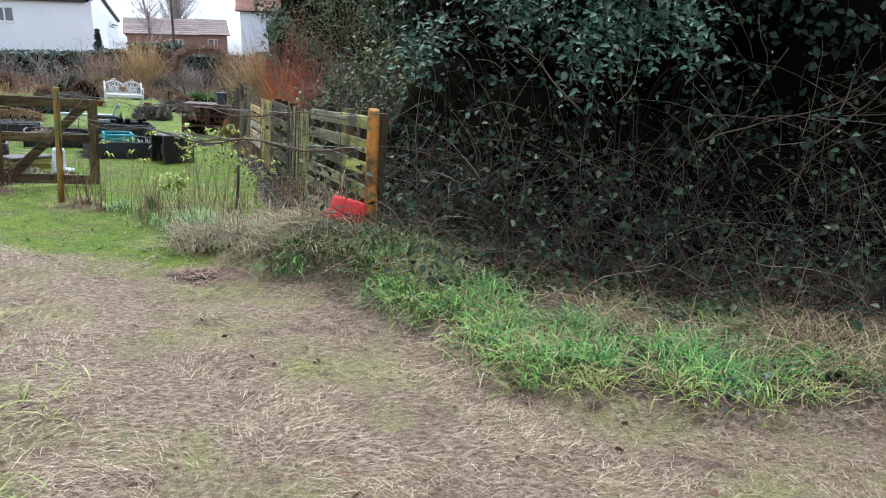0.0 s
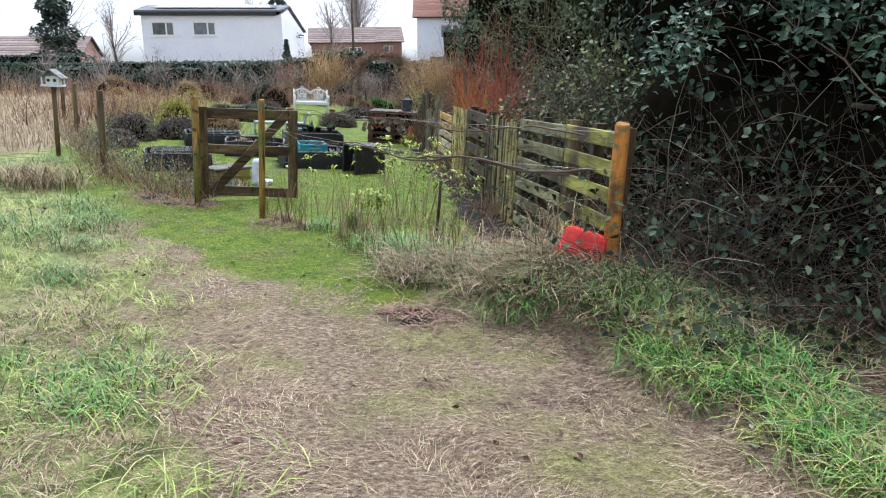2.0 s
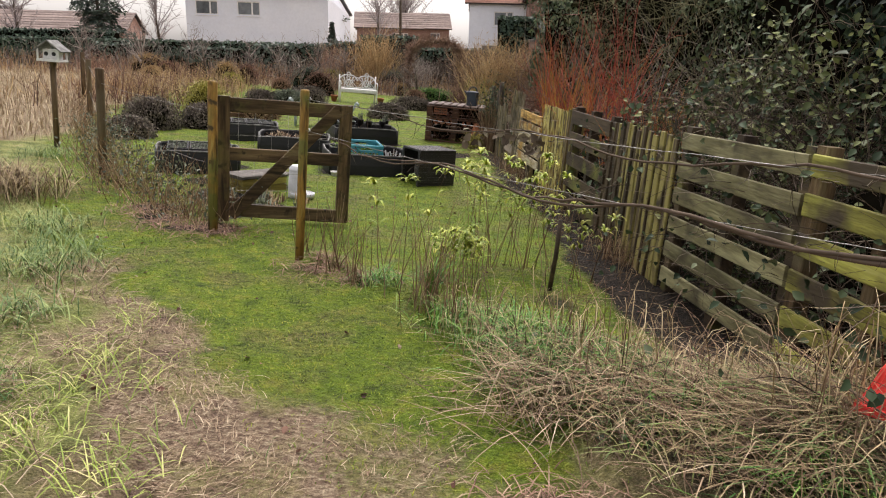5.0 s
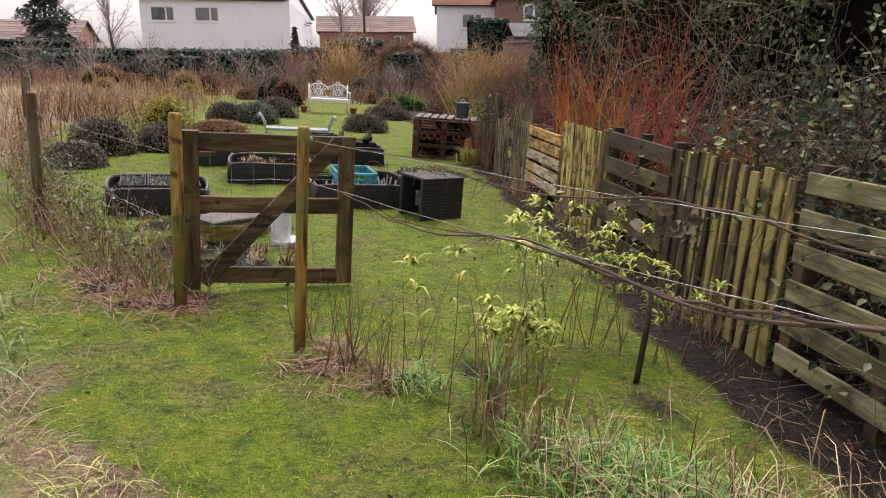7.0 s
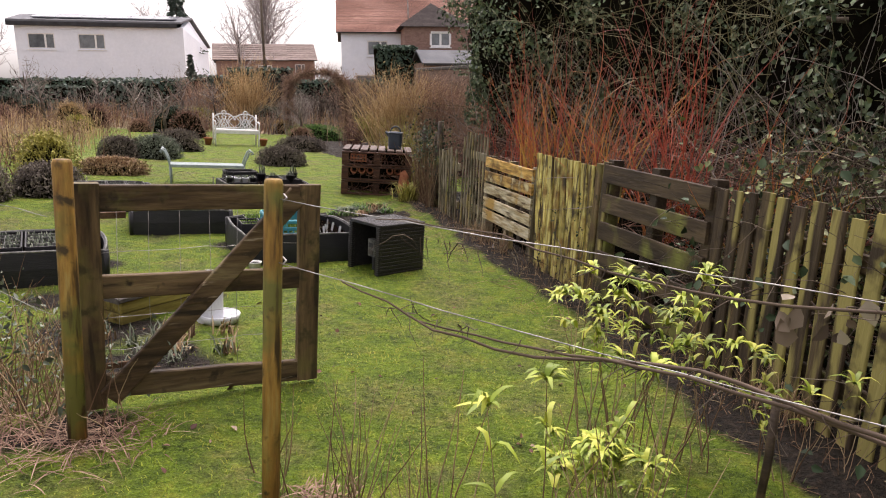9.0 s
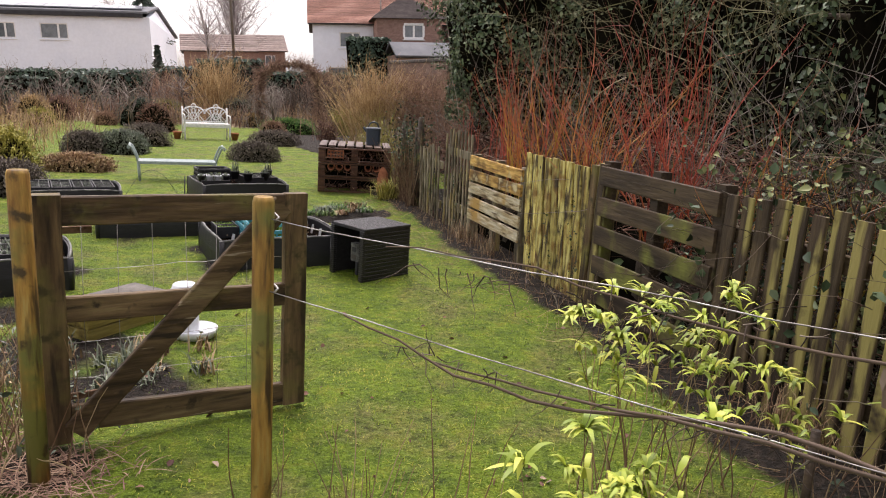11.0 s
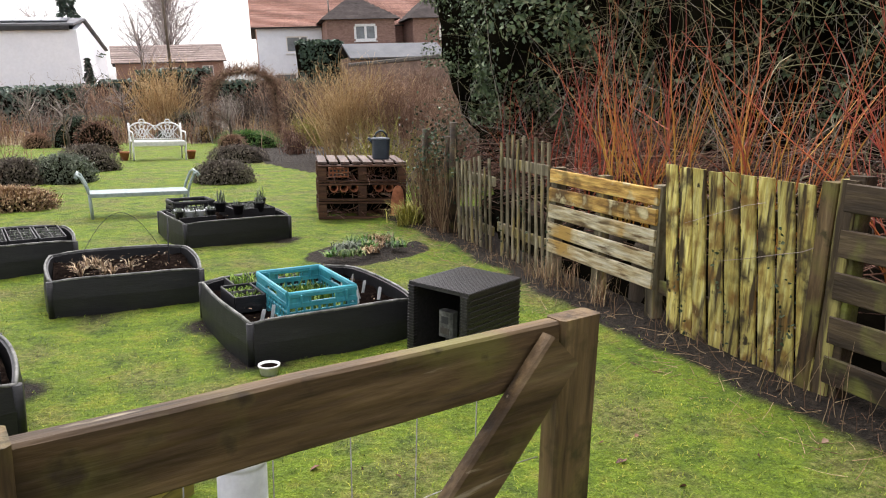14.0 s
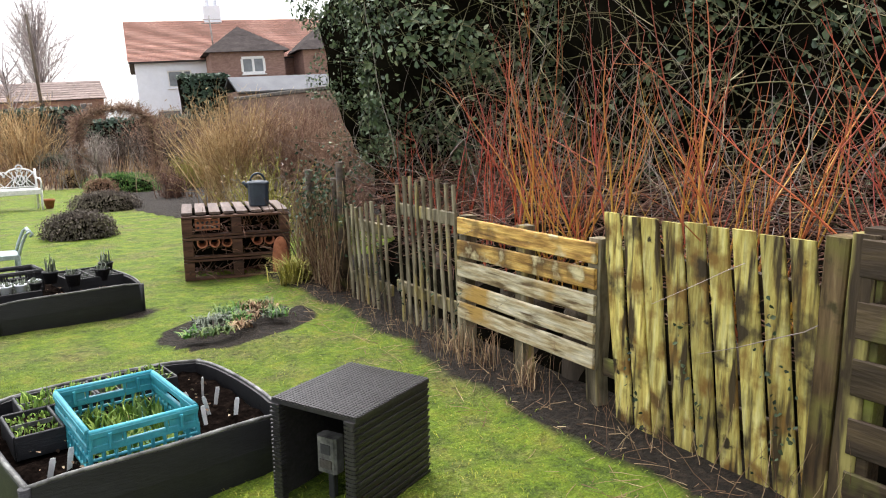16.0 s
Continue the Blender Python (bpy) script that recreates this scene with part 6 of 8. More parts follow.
def build_grass():
    def plain(x, y):
        return (1 - soil_at(x, y)) * (1 - field_at(x, y))

    p = scatter(80000, -2.6, 2.3, 3.0, 12.5, lambda x, y: lawn_at(x, y) * plain(x, y) * np.clip(1.3 - (y - 3) / 12, 0.2, 1))
    v, f = blades(p, rng.uniform(0.008, 0.026, len(p)), 0.004, rng.uniform(0.008, 0.035, len(p)))
    thing("lawn_grass", "short mossy bright green lawn grass", "grass", kind="stuff", mesh=np_mesh("lawn_grass", v, f, M["lawn_blade"]))
    # flattened straw on the trodden path
    p = scatter(200000, -2.6, 4.0, -1.6, 6.0, lambda x, y: (1 - lawn_at(x, y)) * (1 - 0.7 * verge_at(x, y)) * (1 - soil_at(x, y)) * np.clip((x + 1.9 + 0.2 * y) / 1.2, 0.25, 1) * np.clip(1.15 - y / 7, 0.3, 1) * np.clip(0.45 + wiggle(x * 1.3, y, 3.3, 1.1), 0.08, 1))
    p[:, 2] += rng.uniform(0.0, 0.012, len(p))
    swirl = 2.2 * np.sin(p[:, 0] * 1.9 + 1) + 2.0 * np.sin(p[:, 1] * 1.6) + rng.normal(size=len(p)) * 0.7
    v, f = blades(p, rng.uniform(0.004, 0.02, len(p)), rng.uniform(0.0018, 0.004, len(p)), rng.uniform(0.035, 0.14, len(p)), swirl, droop=1.2)
    thing("trampled_straw", "pale flattened dead grass on the trodden path", "dead grass", kind="stuff", mesh=np_mesh("trampled_straw", v, f, M["straw"]))
    p = scatter(46000, -4.5, 1.6, -1.6, 9.0, lambda x, y: (1 - lawn_at(x, y)) * (1 - verge_at(x, y)) * np.clip((0.5 - 0.24 * y - x + wiggle(x, y, 2.5, 0.9)) / 1.0, 0.06, 1))
    v, f = blades(p, rng.uniform(0.015, 0.06, len(p)), 0.0045, rng.uniform(0.03, 0.12, len(p)))
    thing("rough_grass", "rough grey-green grass beside the path", "grass", kind="stuff", mesh=np_mesh("rough_grass", v, f, M["tuft_grey"]))

    def tufts(name, label, centres, per, h, lean, w, mt, r=0.12, long=False):
        ps, hs, ls = [], [], []
        for x, y, s in centres:
            k = int(per * s)
            q = rng.normal(size=(k, 2)) * r * s
            xx, yy = x + q[:, 0], y + q[:, 1]
            ps.append(np.stack([xx, yy, relief(xx, yy)], 1))
            hs.append(rng.uniform(0.4, 1, k) * h * s)
            ls.append(rng.uniform(0.3, 1.2, k) * lean * s)
        p, hh, ll = np.concatenate(ps), np.concatenate(hs), np.concatenate(ls)
        v, f = arched(p, hh, w, ll) if long else blades(p, hh, w, ll)
        thing(name, label, "grass", kind="stuff", mesh=np_mesh(name, v, f, M[mt]))

    # verge below the hedge and along the wire
    def verge_spots(n, lo=0.0):
        out = []
        while len(out) < n:
            x, y = U(0.4, 6.5), U(-0.6, 6.0)
            vv = float(verge_at(np.array(x), np.array(y)))
            if vv > 0.5 and float(soil_at(np.array(x), np.array(y))) < 0.9:
                out.append((x, y, U(0.6, 1.3)))
        return out

    GREEN = [(1.85, 3.05), (2.5, 3.0), (2.45, 2.6), (2.5, 2.2), (2.62, 1.85), (2.75, 1.5), (2.95, 1.15), (3.15, 0.9), (3.5, 0.72), (2.9, 2.1), (3.05, 1.6), (3.3, 1.3), (3.6, 1.1), (4.3, 0.8), (4.9, 0.6), (1.8, 4.1), (1.45, 4.6), (2.65, 3.6), (5.6, 0.3)]
    spots = [(x + U(-0.18, 0.18), y + U(-0.18, 0.18), U(0.6, 1.25)) for x, y in GREEN for k in range(2)]
    tufts("verge_grass", "lush green grass tufts along the hedge foot", spots, 120, 0.13, 0.26, 0.006, "tuft_green", 0.1, True)
    edge_line = [(np.interp(y, VERGE_Y, VERGE_X) + U(0.02, 0.4), y + U(-0.15, 0.15), U(0.6, 1.1)) for y in np.linspace(0.3, 3.1, 18)]
    tufts("verge_lime_grass", "yellow-green grass arching over the verge edge", edge_line, 90, 0.1, 0.28, 0.005, "tuft_lime", 0.1, True)
    tufts("verge_blue_grass", "blue-green coarse grass clumps in the verge", [(3.35, 1.5, 0.9), (2.75, 2.3, 0.9), (2.4, 2.85, 1.1), (2.65, 2.75, 1.1), (2.7, 3.55, 0.8), (2.1, 3.3, 0.7), (3.9, 0.95, 1.0)], 120, 0.16, 0.28, 0.006, "tuft_blue", 0.11, True)
    tufts("verge_dull_grass", "dull olive grass mixed along the verge", verge_spots(46), 70, 0.09, 0.24, 0.0055, "tuft_grey", 0.1, True)
    tufts("verge_straw", "bleached dead grass drooping over the verge", verge_spots(95), 50, 0.1, 0.34, 0.0045, "dead_grass", 0.11, True)
    tufts("straw_heap", "flattened heap of dead brown grass in the verge", [(3.5, 1.35, 1.2), (3.75, 1.05, 1.1), (4.6, 0.75, 1.5), (4.9, 0.85, 1.5), (5.5, 0.6, 1.5), (2.35, 3.35, 1.2), (2.0, 3.5, 1.1)], 150, 0.12, 0.36, 0.005, "dead_grass", 0.13, True)
    line = []
    for i in range(34):
        q = U(0.2, 1.0) ** 0.7
        line.append((2.48 * q + U(-0.12, 0.18), 6.3 - 3.1 * q + U(-0.2, 0.25), U(0.7, 1.3)))
    tufts("fence_line_straw", "tall dead grass leaning along the wire fence", line, 16, 0.36, 0.3, 0.004, "dead_grass", 0.1, True)
    bank = []
    for i in range(64):
        q = U(0.5, 1.0)
        bank.append((2.4 * q + U(-0.2, 0.22), 6.2 - 3.1 * q + U(-0.4, 0.2), U(0.6, 1.3)))
    tufts("bleached_bank", "thick bank of bleached dead grass under the wire", bank, 34, 0.14, 0.42, 0.0048, "dead_grass", 0.1, True)
    tufts("bank_stems", "pale straw tangled in the bleached bank", bank[::5], 40, 0.16, 0.5, 0.005, "straw", 0.1, True)
    tufts("bank_grass", "green grass showing through the bleached bank", [(1.4, 4.7, 1.1), (1.55, 4.45, 1.0), (1.3, 4.4, 0.8), (1.75, 4.0, 1.0), (1.95, 3.7, 0.9), (0.95, 5.2, 0.8), (1.2, 4.95, 0.9), (0.6, 5.8, 0.6)], 170, 0.15, 0.24, 0.006, "tuft_green", 0.14, True)
    tufts("bank_dull_grass", "grey-green grass in the bleached bank", bank[1::4], 60, 0.13, 0.3, 0.0055, "tuft_blue", 0.13, True)
    heap = [(2.3 + U(-0.45, 0.4), 3.6 + U(-0.65, 0.75), U(0.7, 1.2)) for k in range(44)]
    tufts("dead_heap", "matted heap of dead grass at the fence corner", heap, 60, 0.1, 0.34, 0.0048, "dead_grass", 0.12, True)
    tufts("meadow_tussock", "large pale tussock of arching grass beside the lawn path", [(-2.6, 7.9, 1.7), (-2.95, 8.2, 1.3)], 260, 0.17, 0.26, 0.006, "dead_grass", 0.13, True)
    tufts("meadow_tufts", "coarse blue-green tussocks beside the lawn path", [(-1.6, 6.2, 1.3), (-1.5, 5.75, 1.4), (-1.75, 5.3, 1.2), (-1.3, 5.0, 1.0), (-1.9, 6.8, 1.3), (-1.2, 4.2, 0.9), (-2.3, 5.6, 1.3), (-3.0, 6.4, 1.4), (-3.6, 9.0, 1.5), (-2.1, 4.3, 1.2), (-3.2, 10.0, 1.3)], 130, 0.1, 0.18, 0.006, "tuft_blue", 0.13, True)
    rough = [(0.25 - 0.27 * y + U(-2.0, 0.4), y, U(0.6, 1.3)) for y in np.linspace(-0.8, 6.8, 150)]
    rough = [q for q in rough if float(lawn_at(np.array(q[0]), np.array(q[1]))) < 0.25]
    tufts("meadow_lime_grass", "yellow-green grass clumps on the rough side of the path", rough[::2], 80, 0.07, 0.18, 0.005, "tuft_lime", 0.13, True)
    tufts("meadow_straw", "bleached straw clumps on the rough side of the path", [(-0.7, 3.1, 1.5), (-0.9, 3.4, 1.2), (-0.5, 2.8, 1.0)] + rough[1::3], 70, 0.07, 0.22, 0.0045, "straw", 0.13, True)
    tufts("path_tufts", "fresh green grass tufts on the trodden path", [(-0.36, 2.1, 1.2), (-0.3, 2.5, 1.1), (-0.55, 2.3, 0.9), (-0.35, 0.3, 1.0), (-0.2, 0.6, 0.9), (-0.5, 0.85, 0.8), (-0.15, -0.4, 0.8), (-0.9, 1.4, 0.9), (-0.9, 2.6, 0.8), (-1.1, 4.0, 0.9)], 120, 0.08, 0.15, 0.006, "tuft_green", 0.12, True)
    tufts("post_litter", "brown dead litter round the gate posts", [(-0.85, 7.0, 1.3), (-1.15, 7.2, 1.3), (-1.45, 7.55, 1.2), (-0.6, 7.05, 0.9), (0.1, 6.1, 1.0), (0.4, 5.95, 1.0), (0.2, 6.3, 0.7), (1.25, 3.32, 1.1), (1.42, 3.15, 0.9), (1.1, 3.4, 0.7)], 170, 0.03, 0.16, 0.005, "rust_stem", 0.12, True)
    tufts("fence_foot_grass", "tawny dead grass at the foot of the boards", [(2.48, 6.7, 1.0), (2.46, 6.5, 0.8), (2.45, 10.9, 1.0), (2.47, 10.4, 0.9), (2.45, 11.2, 0.9)], 70, 0.3, 0.16, 0.004, "dead_stem", 0.07)
    # fallen bramble stems, leaves and fresh shoots on the verge
    n = 1100
    sp = np.array(verge_spots(n))
    b = np.stack([sp[:, 0], sp[:, 1], relief(sp[:, 0], sp[:, 1]) + rng.uniform(0.01, 0.1, n)], 1)
    v, f, _ = twigs(b, rng.normal(size=(n, 3)) * [[1, 1, 0.3]], rng.uniform(0.12, 0.6, n), rng.uniform(0.0015, 0.0035, n), 5, 0.16, 0.04)
    thing("verge_stems", "fallen dead bramble stems on the verge", "dead stems", kind="stuff", mesh=np_mesh("verge_stems", v, f, M["rust_stem"]))
    sp = np.repeat(np.array(verge_spots(150)), 12, axis=0)
    n = len(sp)
    p = np.stack([sp[:, 0] + rng.normal(size=n) * 0.1, sp[:, 1] + rng.normal(size=n) * 0.1, np.zeros(n)], 1)
    p[:, 2] = relief(p[:, 0], p[:, 1]) + rng.uniform(0.01, 0.09, n)
    v, f = leaves(p, rng.normal(size=p.shape) * 0.6 + [[-0.2, -0.3, 1]], rng.uniform(0.018, 0.048, n), 0.7)
    thing("verge_leaves", "low dull green bramble leaves on the verge", "bramble leaves", kind="stuff", mesh=np_mesh("verge_leaves", v, f, M["ivy_lit"]))
    tufts("verge_shoots", "fresh bright grass shoots scattered on the verge", verge_spots(46), 70, 0.11, 0.16, 0.0055, "tuft_green", 0.08)
    # tall pale meadow beyond the wire
    p = scatter(42000, -16, -3.0, 11, 36, lambda x, y: field_at(x, y) * np.clip(1.4 - (y - 11) / 25, 0.3, 1))
    v, f = blades(p, rng.uniform(0.1, 0.3, len(p)), 0.012, rng.uniform(0.05, 0.25, len(p)))
    thing("meadow_grass", "tall bleached winter meadow grass", "grass", kind="stuff", mesh=np_mesh("meadow_grass", v, f, M["pale_meadow"]))
    # weeds under the left wire
    n = 900
    q = rng.uniform(0, 1, n)
    b = np.stack([np.interp(q, [0, 0.4, 1], [-0.85, -2.3, -4.6]) + rng.normal(size=n) * 0.16, np.interp(q, [0, 0.4, 1], [7.1, 9.1, 14.8]) + rng.normal(size=n) * 0.12, np.zeros(n)], 1)
    v, f, _ = twigs(b, rng.normal(size=(n, 3)) * 0.35 + [[0, 0, 1]], rng.uniform(0.15, 0.6, n), 0.0035, 5, 0.12)
    thing("fence_weeds", "tangle of dead brown weeds under the wire", "weeds", kind="stuff", mesh=np_mesh("fence_weeds", v, f, M["dead_stem"]))
    q = rng.uniform(0, 0.75, 1800)
    p = np.stack([np.interp(q, [0, 0.4, 1], [-0.9, -2.2, -4.5]) + rng.normal(size=1800) * 0.2, np.interp(q, [0, 0.4, 1], [7.25, 9.2, 14.8]) + rng.normal(size=1800) * 0.18, rng.uniform(0.02, 0.4, 1800)], 1)
    v, f = leaves(p, rng.normal(size=p.shape) + [[0, 0, 0.6]], rng.uniform(0.02, 0.05, 1800), 0.5)
    thing("fence_weed_leaves", "small grey-green weed leaves under the wire", "weeds", kind="stuff", mesh=np_mesh("fence_weed_leaves", v, f, M["sage_leaf"]))
    # fallen sticks and clippings along the soil border
    n = 700
    b = np.stack([rng.uniform(1.95, 2.55, n), rng.uniform(4.2, 14.2, n), np.zeros(n)], 1)
    b[:, 2] = relief(b[:, 0], b[:, 1]) + 0.005
    v, f, _ = twigs(b, rng.normal(size=(n, 3)) * [[1, 1, 0.12]], rng.uniform(0.05, 0.28, n), 0.002, 3, 0.15)
    thing("border_litter", "fallen sticks and dead stems on border soil", "litter", kind="stuff", mesh=np_mesh("border_litter", v, f, M["dead_stem"]))
    n = 260
    b = np.stack([rng.uniform(2.3, 2.55, n), rng.uniform(6.0, 13.6, n), np.zeros(n)], 1)
    v, f, _ = twigs(b, rng.normal(size=(n, 3)) * 0.2 + [[0, 0, 1]], rng.uniform(0.08, 0.4, n), 0.0022, 5, 0.12)
    thing("border_stalks", "dry standing stalks against the fence boards", "stalks", kind="stuff", mesh=np_mesh("border_stalks", v, f, M["dead_stem"]))
    # ivy shoots creeping over the boards
    trails = []
    for y, top in ((8.98, 0.85), (9.06, 0.6), (9.42, 0.7), (9.75, 0.5), (11.3, 0.6), (11.7, 0.7), (12.1, 0.6), (12.5, 0.6)):
        z = rng.uniform(0.03, top, 22)
        trails.append(np.stack([FENCE_X - 0.026 + rng.normal(size=22) * 0.004, y + 0.05 * np.sin(z * 9 + y * 5) - 0.1 * (1 - z) + rng.normal(size=22) * 0.013, z], 1))
    c = np.concatenate(trails)
    v, f = leaves(c, rng.normal(size=c.shape) * 0.7 + [[-0.7, 0, 0.5]], rng.uniform(0.014, 0.03, len(c)), 0.7)
    thing("wall_ivy", "dark ivy leaves creeping over the boards", "ivy", kind="stuff", mesh=np_mesh("wall_ivy", v, f, M["bramble_leaf"]))
    # crumbs of earth and dead leaves scattered on grass
    p = scatter(900, -2.5, 3, -1, 9, lambda x, y: 0.5 + 0 * x)
    p[:, 2] += 0.012
    v, f = leaves(p, rng.normal(size=p.shape) * 0.5 + [[0, 0, 1]], rng.uniform(0.015, 0.045, len(p)), 0.7)
    thing("leaf_litter", "small dark fallen leaves on the ground", "litter", kind="stuff", mesh=np_mesh("leaf_litter", v, f, M["brush"]))


build_grass()


def stalk_plant(x, y, n, h, mt, label, leafy_mat=None, nl=0, leaf=0.1, spreadw=0.16):
    """A clump of upright stems, some with rosettes of lance-shaped leaves at their tips."""
    root = thing("stalk_plant", label, "plant", pose(x, y, 0), "weeds along the wire fence")
    b = rng.normal(size=(n, 3)) * [[0.06, 0.06, 0]]
    v, f, pts = twigs(b, rng.normal(size=(n, 3)) * spreadw + [[0, 0, 1]], rng.uniform(0.6, 1, n) * h, 0.0038, 6, 0.06)
    part("stem_mass", np_mesh("stem_mass", v, f, M[mt]), None, root, kind="stuff")
    if nl:
        i = rng.integers(0, n, nl)
        k = rng.choice([4, 5, 6, 6, 6, 6, 6], nl)
        p = np.stack(pts, 1)[i, k]
        az = rng.uniform(0, 2 * np.pi, nl)
        v, f = arched(p, rng.uniform(0.01, 0.05, nl), leaf * 0.17, rng.uniform(0.5, 1, nl) * leaf, az, 0.9)
        part("leafage", np_mesh("leafage", v, f, M[leafy_mat]), None, root, label="fresh yellow-green leaves", kind="stuff")


for x, y, n, h in ((0.28, 6.05, 22, 0.62), (0.45, 5.85, 16, 0.5), (0.85, 5.4, 26, 0.75), (1.0, 5.15, 14, 0.55), (0.62, 6.25, 5, 0.65), (1.5, 4.7, 12, 0.5), (-0.95, 7.35, 14, 0.5), (0.05, 6.45, 7, 0.4)):
    stalk_plant(x, y, n, h, "dead_stem", "dry reddish brown weed stalks under the wire")
for x, y, n, h, nl in ((1.3, 6.4, 11, 0.95, 210), (1.5, 6.42, 6, 0.8, 90), (1.7, 6.4, 9, 0.85, 150), (1.03, 6.0, 9, 0.36, 190), (1.18, 5.85, 6, 0.4, 110), (2.0, 6.1, 6, 0.55, 90), (1.85, 6.35, 5, 0.8, 80), (0.66, 5.62, 3, 1.2, 60)):
    stalk_plant(x, y, n, h, "dead_stem", "leggy plant with yellow-green leaf rosettes behind the wire", "yellow_leaf", nl)
n = 34
v, f = blades(np.zeros((n, 3)), rng.uniform(0.2, 0.34, n), 0.02, rng.uniform(0.05, 0.25, n))
thing("leaf_spray", "arching broad green strap leaves under the wire", "plant", pose(0.9, 5.55, 0), mesh=np_mesh("leaf_spray", v, f, M["tuft_green"]))
for k in range(26):
    a, q = U(0, 6.28), U(0, 0.85)
    x, y = 1.5 + 0.6 * q * math.cos(a), 12.75 + 0.4 * q * math.sin(a) + 0.15 * q * math.cos(a)
    n = 40
    v, f = blades(rng.normal(size=(n, 3)) * [[0.04, 0.04, 0]], rng.uniform(0.03, 0.09, n), 0.014, rng.uniform(0.03, 0.1, n))
    thing("low_plant", "low grey-green plant in the soil bed", "plant", pose(x, y, 0.05), "plants in the lawn bed", mesh=np_mesh("low_plant", v, f, M[("tuft_blue", "sage_leaf", "dead_stem", "tuft_green")[k % 4]]))
for k in range(22):
    x, y = U(-1.1, 0.05), U(7.65, 8.6)
    n = 22
    v, f = blades(rng.normal(size=(n, 3)) * [[0.03, 0.03, 0]], rng.uniform(0.03, 0.14, n), 0.012, rng.uniform(0.03, 0.1, n))
    thing("low_plant", "small weed on bare soil behind the gate", "plant", pose(x, y, 0.0), "weeds behind the gate", mesh=np_mesh("low_plant", v, f, M["sage_leaf" if k % 2 else "dead_stem"]))
for x0, y0, w0, d0 in ((0.44, 10.72, 0.85, 0.85), (0.33, 14.0, 0.9, 0.75), (-0.61, 11.95, 0.8, 0.75)):
    n = 130
    p = np.stack([rng.uniform(-w0 / 2, w0 / 2, n), rng.uniform(-d0 / 2, d0 / 2, n), rng.uniform(0.195, 0.225, n)], 1)
    v, f = leaves(p, rng.normal(size=p.shape) * 0.6 + [[0, 0, 1]], rng.uniform(0.008, 0.028, n), 0.6)
    thing("bed_litter", "dead leaves and bark scraps on bed soil", "litter", pose(x0, y0, 0, 0, 0, 9), kind="stuff", mesh=np_mesh("bed_litter", v, f, M["straw"]))
n = 260
v, f = blades(rng.normal(size=(n, 3)) * [[0.06, 0.06, 0]], rng.uniform(0.15, 0.38, n), 0.012, rng.uniform(0.1, 0.36, n))
thing("grass_clump", "striped yellow-green ornamental grass by the screen", "grass", pose(2.36, 13.95, 0), mesh=np_mesh("grass_clump", v, f, M["shrub_gold"]))


# ---- shrubs on the lawn ----
def dome(x, y, rx, ry, h, mt, label, n=2600, twiggy=0.5):
    root = thing("dome_shrub", label, "shrub", pose(x, y, 0), "low shrubs round the lawn")
    # The core is coloured as the shade within the shrub.
    core = lumpy("inner_foliage", (rx * 0.85, ry * 0.85, h * 0.85), M["deep_shade"], 0.12, 2.0, 3, x)
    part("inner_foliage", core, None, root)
    d = ball(n)
    d[:, 2] = np.abs(d[:, 2])
    wide = 1 / np.maximum((np.hypot(d[:, 0], d[:, 1]) ** 3 + d[:, 2] ** 3) ** (1 / 3), 0.1)
    p = d * wide[:, None] * [[rx, ry, h * 0.95]] * (rng.normal(size=(n, 1)) * 0.07 + 0.97)
    v, f = blades(p * 0.9, d[:, 2] * 0.05 + 0.03, 0.008, 0.05, np.arctan2(d[:, 1], d[:, 0]))
    v2, f2 = leaves(p, d + rng.normal(size=p.shape) * 0.6, rng.uniform(0.02, 0.05, n), 0.5)
    v, f = joined((v, f), (v2, f2))
    part("foliage", np_mesh("foliage", v, f, M[mt]), None, root, kind="stuff")


for x, y, rx, ry, h, mt, lab in ((0.9, 18.9, 0.5, 0.45, 0.36, "heather", "dark clipped domed shrub on the lawn"), (1.67, 22.7, 0.65, 0.5, 0.36, "heather", "dark clipped domed shrub near the bench"),
                                 (-1.25, 21.6, 0.55, 0.5, 0.48, "heather", "dark brown domed shrub near the bench"), (-1.55, 19.6, 0.5, 0.45, 0.45, "sage_leaf", "grey-green domed shrub at the lawn edge"),
                                 (-2.2, 19.4, 0.4, 0.4, 0.42, "heather", "brown domed shrub at the lawn edge"), (-1.95, 16.7, 0.55, 0.45, 0.25, "dead_stem", "low tawny withered shrub on the lawn"),
                                 (-2.35, 14.2, 0.42, 0.42, 0.4, "heather", "brown lavender clump beside a raised bed"), (-2.62, 15.4, 0.42, 0.42, 0.72, "shrub_gold", "yellow-green leafy shrub at the lawn edge"),
                                 (-3.1, 13.6, 0.45, 0.45, 0.5, "heather", "brown lavender clump beside a raised bed"), (-3.05, 12.3, 0.36, 0.36, 0.28, "heather", "brown lavender clump behind the wire fence"), (2.55, 27.2, 0.9, 0.5, 0.5, "tuft_green", "bright green low shrub behind the lawn")):
    dome(x, y, rx, ry, h, mt, lab)


for k in range(22):
    x, y = U(-9, 3.8), U(25.5, 33)
    if abs(x - 0.1) < 0.9 and y < 27:
        continue
    h = U(0.35, 0.95)
    kind_ = ("rust_stem", "sage_leaf", "tan_twig", "shrub_gold", "brush", "hedge_leaf", "tan_twig")[k % 7]
    dome(x, y, h * U(0.6, 0.9), h * 0.6, h, kind_, {"rust_stem": "rusty brown", "sage_leaf": "grey-green", "tan_twig": "tawny", "shrub_gold": "yellow-green", "brush": "crimson-brown", "hedge_leaf": "dark green"}[kind_] + " winter shrub in the back border", 1500)


